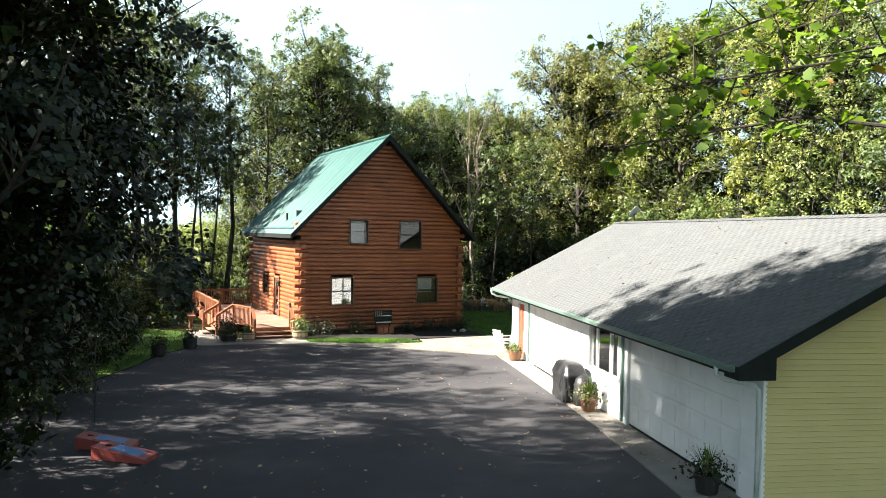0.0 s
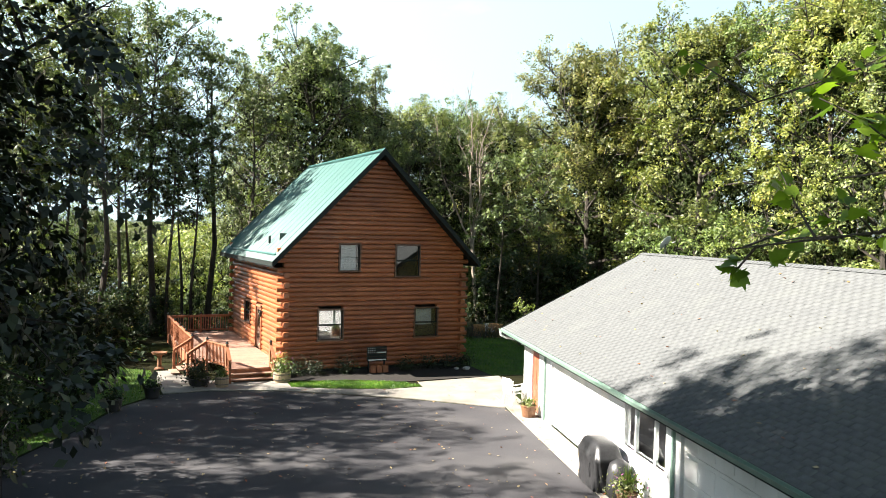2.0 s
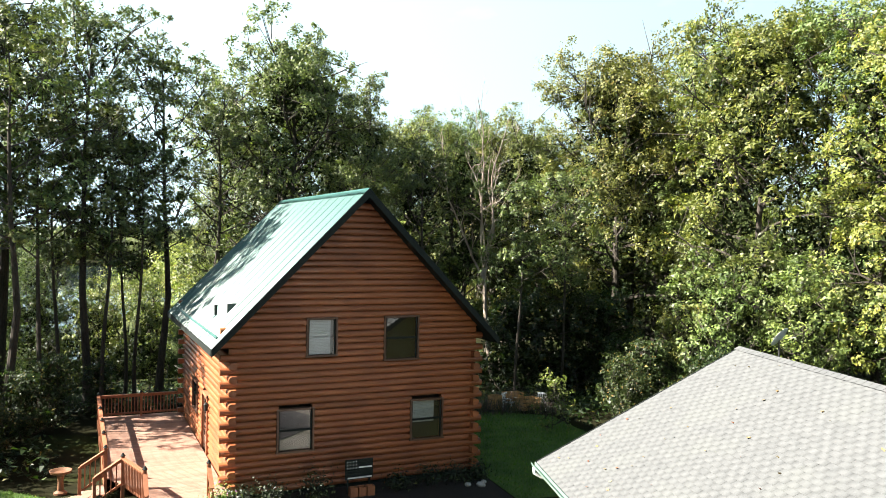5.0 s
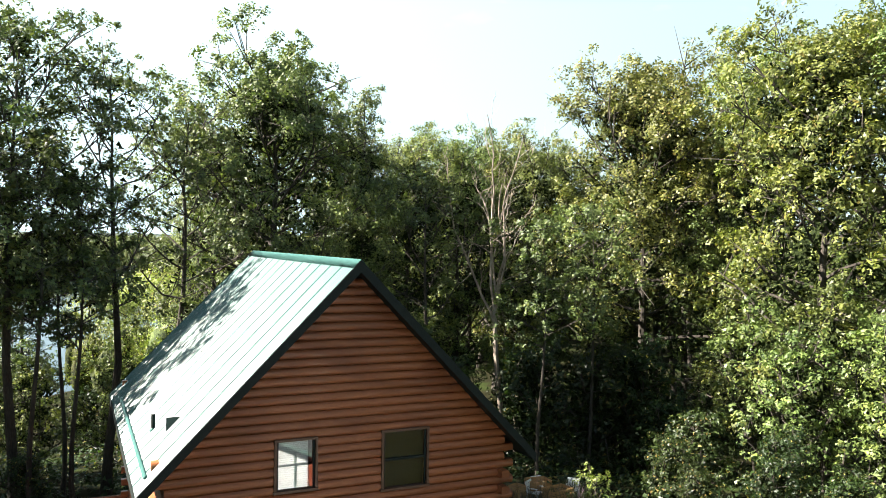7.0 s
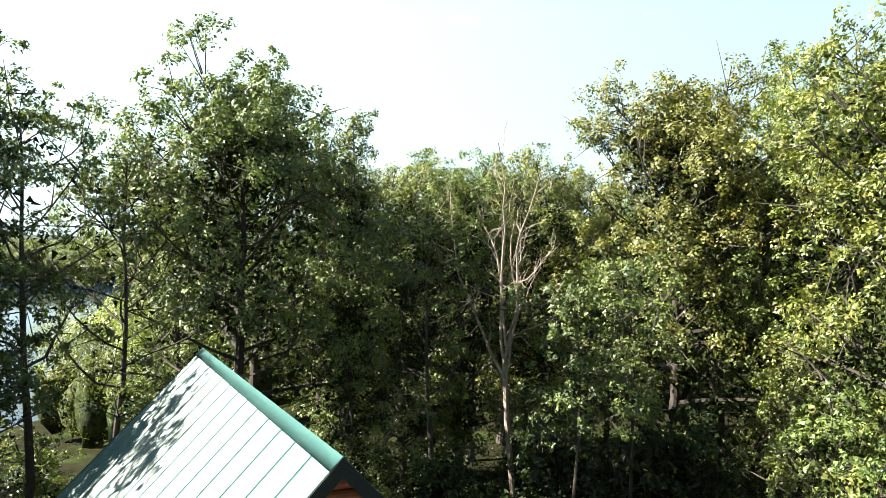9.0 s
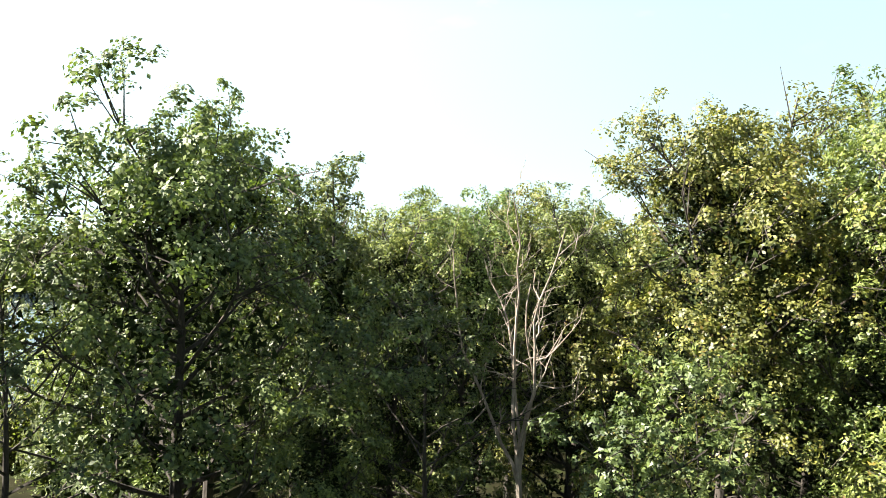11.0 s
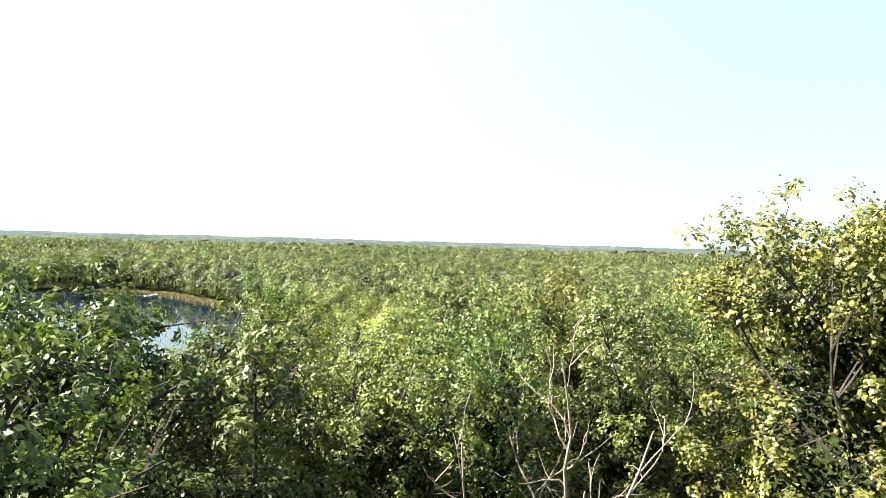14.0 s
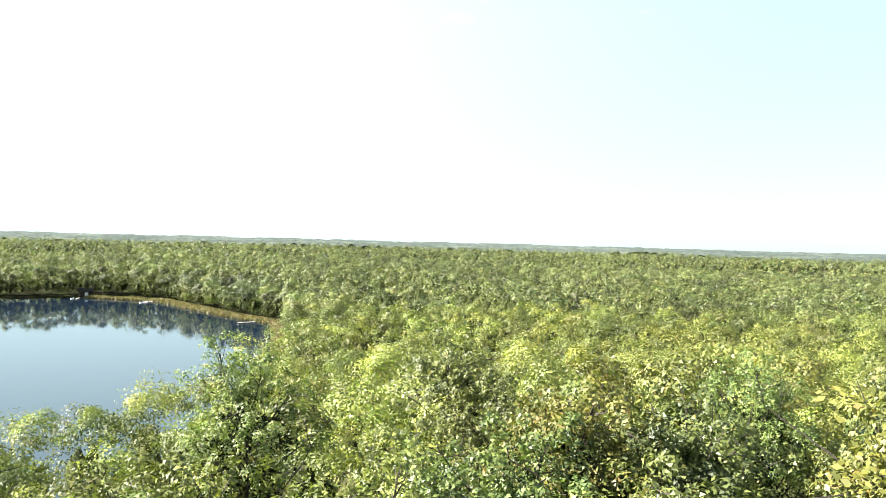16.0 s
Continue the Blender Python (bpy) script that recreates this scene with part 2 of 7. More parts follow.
M = {
    "bark": surf("bark", (0.018, 0.0145, 0.011), (0.065, 0.054, 0.043), 3, (1, 1, 0.25), 0.95, 0.9, 22, distance=0.03),
    "bark_pale": surf("bark_pale", (0.15, 0.115, 0.09), (0.38, 0.32, 0.26), 2.5, (1, 1, 0.3), 0.9, 0.6, 18, distance=0.02),
    "leaf_oak": leafy("leaf_oak", (0.040, 0.056, 0.020), (0.170, 0.196, 0.070), (0.13, 0.12, 0.03), 0.03, 0.26),
    "leaf_maple": leafy("leaf_maple", (0.046, 0.067, 0.020), (0.208, 0.240, 0.075), (0.16, 0.15, 0.04), 0.03, 0.26),
    "leaf_yellow": leafy("leaf_yellow", (0.070, 0.087, 0.021), (0.270, 0.272, 0.074), (0.21, 0.16, 0.04), 0.05, 0.28),
    # near-black leaf colour carries the shade of the maple's unlit side
    "leaf_shaded": leafy("leaf_shaded", (0.005, 0.011, 0.004), (0.02, 0.034, 0.009), (0.1, 0.1, 0.03), 0.03, 0.1),
    "leaf_wood": leafy("leaf_wood", (0.078, 0.094, 0.026), (0.24, 0.252, 0.072), (0.175, 0.14, 0.044), 0.04, 0.28, 0.5, 0.5, 0.05, True),
    # leaves beyond the lake, greyed in colour for distance haze
    "leaf_hazy": leafy("leaf_hazy", (0.066, 0.082, 0.033), (0.168, 0.182, 0.073), (0.13, 0.105, 0.044), 0.05, 0.25, 0.62, 0.5, 0.03, True),
    # blue-grey base and pale patches paint haze onto the farthest woods
    "leaf_far_hazy": surf("leaf_far_hazy", (0.034, 0.047, 0.046), (0.078, 0.096, 0.084), 0.05, rough=0.9, bump=0.8, fine=0.3, spec=0.1, stain=(0.12, 0.14, 0.12), stain_scale=0.004, distance=2.0),
    "leaf_close": leafy("leaf_close", (0.075, 0.135, 0.014), (0.21, 0.3, 0.03), (0.3, 0.14, 0.03), 0.012, 0.45, 0.0, 0.45, 2.0),
    # shade of the crown's interior, put into the colour of its inner leaves
    "leaf_inner_shade": surf("leaf_inner_shade", (0.006, 0.01, 0.003), (0.03, 0.042, 0.012), 2.0, rough=0.9, bump=1.0, fine=6, distance=0.3, spec=0.1),
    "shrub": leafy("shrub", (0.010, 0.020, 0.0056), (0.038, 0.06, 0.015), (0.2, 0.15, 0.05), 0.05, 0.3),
    "log": surf("log", (0.2, 0.058, 0.022), (0.35, 0.118, 0.044), 1.6, (0.6, 0.6, 9), 0.42, 0.35, 14, coat=0.12, piece=0.12, stain=(0.2, 0.062, 0.026), stain_scale=0.8),
    "log_end": surf("log_end", (0.35, 0.2, 0.1), (0.5, 0.32, 0.17), 8, rough=0.7, piece=0.15),
    "deck": surf("deck", (0.21, 0.115, 0.08), (0.33, 0.2, 0.145), 3, (1, 1, 1), 0.7, 0.3, 30, piece=0.12),
    "rail_wood": surf("rail_wood", (0.204, 0.07225, 0.034), (0.323, 0.1275, 0.0595), 3, (3, 3, 0.5), 0.65, 0.3, 30, piece=0.1),
    "trim_dark": surf("trim_dark", (0.008, 0.012, 0.011), (0.017, 0.022, 0.02), 5, rough=0.7, bump=0.1, spec=0.2),
    "frame_brown": plain("frame_brown", (0.1, 0.045, 0.025), 0.5),
    "roof_metal": surf("roof_metal", (0.03, 0.094, 0.084), (0.05, 0.126, 0.112), 0.7, rough=0.4, bump=0.04, fine=9, metal=0.0, spec=0.3, coat=0.0, piece=0.04),
    "shingle": surf("shingle", (0.07, 0.073, 0.075), (0.105, 0.108, 0.11), 6, rough=0.95, bump=0.5, fine=120, piece=0.02, spec=0.25, stain=(0.096, 0.1, 0.099), stain_scale=0.9),
    "shingle_far": None,
    "siding_yellow": surf("siding_yellow", (0.6, 0.49, 0.21), (0.67, 0.55, 0.25), 1.2, rough=0.5, bump=0.05, piece=0.03, stain=(0.58, 0.47, 0.22)),
    "siding_white": surf("siding_white", (0.72, 0.73, 0.74), (0.82, 0.82, 0.81), 1.5, rough=0.5, bump=0.06, piece=0.02, stain=(0.62, 0.62, 0.6)),
    "white_paint": surf("white_paint", (0.76, 0.76, 0.75), (0.84, 0.83, 0.82), 2, rough=0.45, bump=0.05, stain=(0.62, 0.6, 0.57)),
    "gutter": surf("gutter", (0.5, 0.55, 0.52), (0.7, 0.72, 0.7), 3, rough=0.4, bump=0.05, stain=(0.2, 0.33, 0.27), stain_scale=1.5),
    "gutter_green": surf("gutter_green", (0.1, 0.18, 0.14), (0.2, 0.27, 0.23), 2, rough=0.4, bump=0.05),
    "door_red": plain("door_red", (0.3, 0.075, 0.04), 0.45),
    "asphalt": surf("asphalt", (0.026, 0.0245, 0.028), (0.047, 0.0445, 0.048), 0.5, rough=0.9, bump=0.45, fine=160, stain=(0.062, 0.058, 0.058), stain_scale=0.35, distance=0.006),
    "concrete": surf("concrete", (0.16, 0.145, 0.125), (0.25, 0.232, 0.205), 1.2, rough=0.85, bump=0.2, fine=90, stain=(0.14, 0.125, 0.1), stain_scale=0.7),
    "grass_ground": surf("grass_ground", (0.035, 0.075, 0.012), (0.085, 0.15, 0.022), 0.9, rough=0.95, bump=0.6, fine=35, distance=0.05),
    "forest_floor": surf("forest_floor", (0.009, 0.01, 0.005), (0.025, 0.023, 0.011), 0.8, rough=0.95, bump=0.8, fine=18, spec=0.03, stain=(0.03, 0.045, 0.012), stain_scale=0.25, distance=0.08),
    "mulch": surf("mulch", (0.007, 0.0055, 0.0045), (0.02, 0.015, 0.011), 5, rough=0.95, bump=0.9, fine=50, distance=0.03),
    "black_cover": surf("black_cover", (0.012, 0.012, 0.013), (0.03, 0.03, 0.032), 3, rough=0.42, bump=0.25, fine=14, distance=0.03),
    "pot_brown": surf("pot_brown", (0.1, 0.045, 0.025), (0.2, 0.1, 0.05), 8, rough=0.5, bump=0.2),
    "pot_tan": surf("pot_tan", (0.24, 0.18, 0.11), (0.38, 0.3, 0.2), 8, (1, 1, 0.3), 0.8, 0.4),
    "pot_dark": plain("pot_dark", (0.02, 0.02, 0.022), 0.5),
    "plastic_white": plain("plastic_white", (0.8, 0.8, 0.78), 0.4),
    "box_wood": surf("box_wood", (0.32, 0.17, 0.07), (0.5, 0.3, 0.13), 3, (1, 1, 6), 0.8, 0.3),
    "paint_red": surf("paint_red", (0.2, 0.035, 0.03), (0.3, 0.06, 0.05), 3, rough=0.5, bump=0.1),
    "paint_blue": surf("paint_blue", (0.05, 0.12, 0.3), (0.1, 0.2, 0.42), 3, rough=0.5, bump=0.1),
    "metal_pole": plain("metal_pole", (0.09, 0.09, 0.09), 0.4, 0.8),
    "stone": surf("stone", (0.25, 0.24, 0.22), (0.42, 0.4, 0.37), 5, rough=0.85, bump=0.4),
    "curtain": surf("curtain", (0.55, 0.56, 0.56), (0.74, 0.74, 0.73), 2, (1, 1, 12), 0.8, 0.2),
    "room": plain("room", (0.1, 0.095, 0.09), 0.9),
    "petal": plain("petal", (0.4, 0.12, 0.3), 0.6),
    "dry_leaf": leafy("dry_leaf", (0.2, 0.14, 0.06), (0.45, 0.36, 0.2), (0.3, 0.12, 0.04), 0.2, 0.1),
    "grass_blade": leafy("grass_blade", (0.05, 0.1, 0.014), (0.13, 0.22, 0.03), (0.25, 0.22, 0.08), 0.05, 0.35),
    "weed": leafy("weed", (0.03, 0.032, 0.02), (0.09, 0.09, 0.06), (0.12, 0.07, 0.1), 0.2, 0.2),
    "reed": leafy("reed", (0.14, 0.126, 0.056), (0.252, 0.21, 0.105), (0.3, 0.2, 0.1), 0.2, 0.2),
}


def glass_material():
    m, n, l, p = nodes_of("window_glass")
    p.inputs["Base Color"].default_value = (0.9, 0.95, 0.95, 1)
    p.inputs["Roughness"].default_value, p.inputs["Transmission Weight"].default_value, p.inputs["IOR"].default_value = 0.01, 1.0, 1.75
    return m


def water_material():
    m, n, l, p = nodes_of("lake_water")
    p.inputs["Base Color"].default_value = (0.007, 0.014, 0.028, 1)
    p.inputs["Roughness"].default_value, p.inputs["IOR"].default_value = 0.04, 1.33
    tc, no, bp = n.new("ShaderNodeTexCoord"), n.new("ShaderNodeTexNoise"), n.new("ShaderNodeBump")
    mp = n.new("ShaderNodeMapping")
    mp.inputs["Scale"].default_value = (0.35, 0.12, 1)
    l.new(tc.outputs["Object"], mp.inputs["Vector"])
    no.inputs["Scale"].default_value, no.inputs["Detail"].default_value = 1.2, 6
    l.new(mp.outputs["Vector"], no.inputs["Vector"])
    bp.inputs["Strength"].default_value, bp.inputs["Distance"].default_value = 0.16, 0.08
    l.new(no.outputs["Fac"], bp.inputs["Height"])
    l.new(bp.outputs["Normal"], p.inputs["Normal"])
    return m


def leaf_core_shade():
    """Cores of foliage seen from afar, dark as painted shade: mottled, bumpy, with a tint for each crown."""
    m, n, l, p = nodes_of("leaf_core_shade")
    tc, geo = n.new("ShaderNodeTexCoord"), n.new("ShaderNodeNewGeometry")
    no = n.new("ShaderNodeTexNoise")
    no.inputs["Scale"].default_value, no.inputs["Detail"].default_value, no.inputs["Roughness"].default_value = 1.1, 8, 0.75
    l.new(tc.outputs["Object"], no.inputs["Vector"])
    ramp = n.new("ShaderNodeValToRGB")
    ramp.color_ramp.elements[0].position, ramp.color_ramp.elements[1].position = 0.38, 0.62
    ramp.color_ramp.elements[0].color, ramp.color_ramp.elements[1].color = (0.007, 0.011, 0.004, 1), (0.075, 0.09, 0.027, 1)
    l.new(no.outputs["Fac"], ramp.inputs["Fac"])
    hs, mv, mh = n.new("ShaderNodeHueSaturation"), n.new("ShaderNodeMapRange"), n.new("ShaderNodeMapRange")
    mv.inputs["To Min"].default_value, mv.inputs["To Max"].default_value = 0.6, 1.35
    mh.inputs["To Min"].default_value, mh.inputs["To Max"].default_value = 0.465, 0.525
    wrap, mul = n.new("ShaderNodeMath"), n.new("ShaderNodeMath")
    wrap.operation, mul.operation = "FRACT", "MULTIPLY"
    mul.inputs[1].default_value = 9.7
    l.new(geo.outputs["Random Per Island"], mv.inputs["Value"])
    l.new(geo.outputs["Random Per Island"], mul.inputs[0])
    l.new(mul.outputs[0], wrap.inputs[0])
    l.new(wrap.outputs[0], mh.inputs["Value"])
    l.new(mv.outputs[0], hs.inputs["Value"])
    l.new(mh.outputs[0], hs.inputs["Hue"])
    l.new(ramp.outputs["Color"], hs.inputs["Color"])
    l.new(hs.outputs["Color"], p.inputs["Base Color"])
    p.inputs["Roughness"].default_value, p.inputs["Specular IOR Level"].default_value = 0.8, 0.15
    bp = n.new("ShaderNodeBump")
    bp.inputs["Strength"].default_value, bp.inputs["Distance"].default_value = 0.6, 0.5
    l.new(no.outputs["Fac"], bp.inputs["Height"])
    l.new(bp.outputs["Normal"], p.inputs["Normal"])
    return m


M["leaf_core_shade"] = leaf_core_shade()
M["glass"], M["water"] = glass_material(), water_material()


# ---- builders ----
def mesh_from(name, verts, faces, material, smooth=False):
    """A mesh from arrays; faces all with the same number of corners."""
    verts, faces = np.asarray(verts, dtype=np.float32).reshape(-1, 3), np.asarray(faces, dtype=np.int32)
    k = faces.shape[1]
    me = bpy.data.meshes.new(name)
    me.vertices.add(len(verts))
    me.vertices.foreach_set("co", verts.ravel())
    me.loops.add(faces.size)
    me.loops.foreach_set("vertex_index", faces.ravel())
    me.polygons.add(len(faces))
    me.polygons.foreach_set("loop_start", np.arange(0, faces.size, k, dtype=np.int32))
    if smooth:
        me.polygons.foreach_set("use_smooth", np.ones(len(faces), dtype=bool))
    me.materials.append(material)
    me.update(calc_edges=True)
    return me


def bm_mesh(name, bm, material, smooth=False):
    bmesh.ops.recalc_face_normals(bm, faces=bm.faces)
    me = bpy.data.meshes.new(name)
    if smooth:
        for f in bm.faces:
            f.smooth = True
    bm.to_mesh(me)
    bm.free()
    me.materials.append(material)
    return me


def part(name, bm, material, parent=None, label="", smooth=False):
    """Links a bmesh (or a ready mesh) as one mesh object under a thing or a part."""
    me = bm if isinstance(bm, bpy.types.Mesh) else bm_mesh(name, bm, material, smooth)
    ob = new(name, me)
    if parent is not None:
        ob.parent = parent
    if label:
        ob["label"] = label
    return ob


def thing(name, label, category, group="", kind="", at=(0, 0, 0), turn=0.0):
    ob = new(name)
    ob.empty_display_size = 0.2
    ob.matrix_world = pose(*at, 0, 0, turn)
    return tagged(ob, label, category, group, kind)


def box(bm, lo, hi, bevel=0.0, m=None):
    ret = bmesh.ops.create_cube(bm, size=1.0)
    vs = ret["verts"]
    lo, hi = Vector(lo), Vector(hi)
    for v in vs:
        v.co = Vector((lo[i] + (v.co[i] + 0.5) * (hi[i] - lo[i]) for i in range(3)))
    if bevel:
        es = list({e for v in vs for e in v.link_edges})
        vs = list({v for f in bmesh.ops.bevel(bm, geom=es, offset=bevel, segments=1, affect="EDGES")["faces"] for v in f.verts} | {v for v in vs if v.is_valid})
    if m is not None:
        bmesh.ops.transform(bm, matrix=m, verts=vs)
    return bm


def boxed(lo, hi, bevel=0.0, m=None):
    return box(bmesh.new(), lo, hi, bevel, m)


def slab(points, z0, z1):
    """A flat slab over a plan outline."""
    bm = bmesh.new()
    f = bm.faces.new([bm.verts.new((x, y, z0)) for x, y in points])
    top = bmesh.ops.extrude_face_region(bm, geom=[f])["geom"]
    bmesh.ops.translate(bm, verts=[v for v in top if isinstance(v, bmesh.types.BMVert)], vec=(0, 0, z1 - z0))
    bmesh.ops.triangulate(bm, faces=[g for g in bm.faces if len(g.verts) > 4])
    return bm


def tube(bm, pts, radii, sides=8, cap=True):
    """A tapered tube along points."""
    pts = [Vector(p) for p in pts]
    rings = []
    for i, p in enumerate(pts):
        d = (pts[min(i + 1, len(pts) - 1)] - pts[max(i - 1, 0)]).normalized()
        a = d.orthogonal().normalized() if i == 0 else (a - d * a.dot(d)).normalized()
        b = d.cross(a)
        rings.append([bm.verts.new(p + (a * math.cos(k * math.tau / sides) + b * math.sin(k * math.tau / sides)) * radii[i]) for k in range(sides)])
    for r, s in zip(rings, rings[1:]):
        for k in range(sides):
            bm.faces.new((r[k], r[(k + 1) % sides], s[(k + 1) % sides], s[k]))
    if cap:
        bm.faces.new(rings[-1])
        bm.faces.new(list(reversed(rings[0])))
    return bm


def lathe(bm, profile, sides=20, centre=(0, 0, 0), squash=1.0):
    """A turned body from (radius, height) pairs."""
    cx, cy, cz = centre
    rings = [[bm.verts.new((cx + r * math.cos(k * math.tau / sides), cy + squash * r * math.sin(k * math.tau / sides), cz + z)) for k in range(sides)] for r, z in profile]
    for r, s in zip(rings, rings[1:]):
        for k in range(sides):
            bm.faces.new((r[k], r[(k + 1) % sides], s[(k + 1) % sides], s[k]))
    if profile[0][0] > 0.005:
        bm.faces.new(list(reversed(rings[0])))
    if profile[-1][0] > 0.005:
        bm.faces.new(rings[-1])
    return bm


# ---- the lie of the land ----
LAKE_Z = -16.0
SHORE = [(-10, 150), (14.8, 172), (23.7, 182), (37.5, 190), (51.7, 217), (72, 256), (97, 332), (114, 398), (121, 428), (106, 470), (84, 570), (44, 604), (-4, 598), (-120, 640), (-260, 600), (-300, 420), (-200, 200), (-60, 135)]


def shore_distance(x, y):
    """Distance to the lake's edge, negative on the water, for arrays."""
    x, y = np.asarray(x, float), np.asarray(y, float)
    best, inside = np.full(x.shape, 1e9), np.zeros(x.shape, bool)
    for (ax, ay), (bx, by) in zip(SHORE, SHORE[1:] + SHORE[:1]):
        ex, ey = bx - ax, by - ay
        k = np.clip(((x - ax) * ex + (y - ay) * ey) / (ex * ex + ey * ey), 0, 1)
        best = np.minimum(best, np.hypot(x - ax - k * ex, y - ay - k * ey))
        cross = (ay > y) != (by > y)
        inside ^= cross & (x < (bx - ax) * (y - ay) / (by - ay + 1e-12) + ax)
    return np.where(inside, -best, best)


def waves(x, y, size, seed):
    """Smooth rolling noise for arrays."""
    rng = np.random.RandomState(seed)
    out = 0
    for _ in range(5):
        a, ph, k = rng.uniform(0, math.tau), rng.uniform(0, math.tau), rng.uniform(0.6, 1.6) * math.tau / size
        out = out + np.sin((x * math.cos(a) + y * math.sin(a)) * k + ph)
    return out / 5


def land(x, y):
    """Height of the ground, for arrays or numbers."""
    x, y = np.asarray(x, float), np.asarray(y, float)
    v = 0.43 * x + 0.903 * y
    w = 0.903 * x - 0.43 * y
    side = np.clip((-8 - w) / 25, 0, 1)
    z = np.interp(v, [0, 51, 58, 66, 80, 110, 150, 200, 240], [0, 0, -1.2, -2.8, -3.0, -2.6, -5.5, -11, -15]) * (1 - side)
    z = z + np.interp(v, [0, 51, 66, 100, 140, 160], [0, 0, -3.5, -9, -14, -15]) * side
    far = np.clip((v - 250) / 400, 0, 1)
    z = z + far * (waves(x, y, 900, 3) * 5 + waves(x, y, 350, 4) * 4) + np.clip((v - 500) / 4200, 0, 1) * 24
    sd = shore_distance(x, y)
    near = np.clip(sd / 60, 0, 1)
    low = np.where(sd > 0, LAKE_Z + 0.3 + np.minimum(sd, 60) * 0.03, LAKE_Z - 2.0 * np.clip(-sd / 6, 0.0, 1) + 0.25)
    return np.where(sd < 60, low * (1 - near) + z * near, z)


def ground_z(x, y):
    return float(land(x, y))


# ---- ground ----
def ground():
    """One sheet in rings that widen outwards, to the horizon."""
    radii = np.concatenate([np.linspace(0, 90, 46)[1:], 90 * np.exp(np.linspace(0, math.log(4950 / 90), 90))[1:]])
    n = 150
    ang = np.linspace(0, math.tau, n, endpoint=False)
    cx, cy = 10, 30
    xs = np.concatenate([[cx], (cx + radii[:, None] * np.cos(ang)).ravel()])
    ys = np.concatenate([[cy], (cy + radii[:, None] * np.sin(ang)).ravel()])
    zs = land(xs, ys)
    V = np.stack([xs, ys, zs], 1)
    F = []
    for r in range(len(radii) - 1):
        a, b = 1 + r * n + np.arange(n), 1 + r * n + (np.arange(n) + 1) % n
        F += [np.stack([a, a + n, b], 1), np.stack([b, a + n, b + n], 1)]
    F.append(np.stack([np.zeros(n, int), 1 + np.arange(n), 1 + (np.arange(n) + 1) % n], 1))
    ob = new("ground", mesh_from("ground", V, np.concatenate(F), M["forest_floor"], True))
    return tagged(ob, "leaf-strewn brown and green woodland ground", "ground", kind="structure")


ground()
DRIVE = [(-4.5, -14), (5.0, -6), (9.45, 10.4), (10.95, 15.4), (13.0, 21.1), (14.6, 27.9), (12.2, 30.2), (9.6, 32.2), (7.6, 33.5), (5.2, 34.3), (3.5, 34.2), (1.9, 32.4), (0.7, 29.8), (-1.2, 26.5), (-3.6, 22), (-4.6, 12), (-6, 0)]
tagged(part("driveway", slab(DRIVE, -0.1, 0.02), M["asphalt"]), "dark grey asphalt driveway dappled by tree shade", "driveway", kind="structure")
LAWN_LEFT = [(3.4, 34.4), (3.7, 36.5), (3.6, 39.5), (1.5, 41.5), (-6, 41), (-9, 34), (-6, 27), (-3, 24.5), (-1.2, 26.8), (0.7, 30.1), (1.8, 32.6)]
LAWN_RIGHT = [(17.4, 33.8), (24.0, 32.8), (25.0, 43.6), (23, 45.2), (18.4, 46)]
LAWN_FRONT = [(8.5, 35.1), (8.4, 34.2), (9.8, 33.4), (12.0, 32.6), (13.4, 32.6), (13.0, 33.6), (11, 34.6)]
for outline, label in ((LAWN_LEFT, "mown green lawn dappled by shade beside the walk"), (LAWN_RIGHT, "mown green lawn behind the garage, mostly shaded"), (LAWN_FRONT, "narrow sunlit strip of bright green grass by the cabin")):
    tagged(part("lawn", slab(outline, -0.1, 0.015), M["grass_ground"]), label, "lawn", kind="structure")
WALK = [(14.65, 28.0), (16.3, 29.9), (17.6, 33.6), (13.6, 33.4), (13.4, 32.4), (12.0, 32.4), (9.8, 33.2), (8.4, 34.05), (8.5, 35.5), (6.2, 36.2), (5.0, 36.6), (4.6, 39.2), (3.8, 39.2), (3.6, 36.5), (3.6, 34.4), (5.2, 34.45), (7.7, 33.65), (9.7, 32.35), (12.3, 30.35)]
tagged(part("walkway", slab(WALK, -0.1, 0.035), M["concrete"]), "pale weathered concrete walk in front of the cabin", "walkway", kind="structure")
BED = [(8.6, 37.2), (8.6, 35.2), (11, 34.75), (13.1, 33.7), (17.3, 33.7), (17.6, 37.2)]
tagged(part("planting_bed", slab(BED, -0.1, 0.03), M["mulch"]), "dark mulched planting bed along the cabin wall", "planting bed", kind="structure")
tagged(new("lake", mesh_from("lake", [(-420, 100, LAKE_Z), (160, 100, LAKE_Z), (160, 680, LAKE_Z), (-420, 680, LAKE_Z)], [(0, 1, 2, 3)], M["water"])), "calm dark blue lake reflecting the sky and shore", "lake", kind="structure")


# ---- the log cabin ----
HX0, HX1, HY0, HY1 = 8.75, 17.45, 37.07, 48.1        # outer faces of the walls
HZ0, COURSE = 0.12, 0.214
RIDGE_X, RIDGE_Z, EAVE_Z = 13.08, 9.97, 4.9
ROOF_Y0, ROOF_Y1, HALF = 36.42, 48.75, 4.95
WALL_T = 0.2


def log_profile(h, t):
    """Outline of a log in (out, up): rounded outside, flat inside."""
    pts = [(-t, 0.0)]
    for k in range(7):
        a = -math.pi / 2 + math.pi * k / 6
        pts.append((0.085 * math.cos(a) - 0.04, h / 2 + h / 2 * math.sin(a) * 0.985))
    pts.append((-t, h))
    return pts


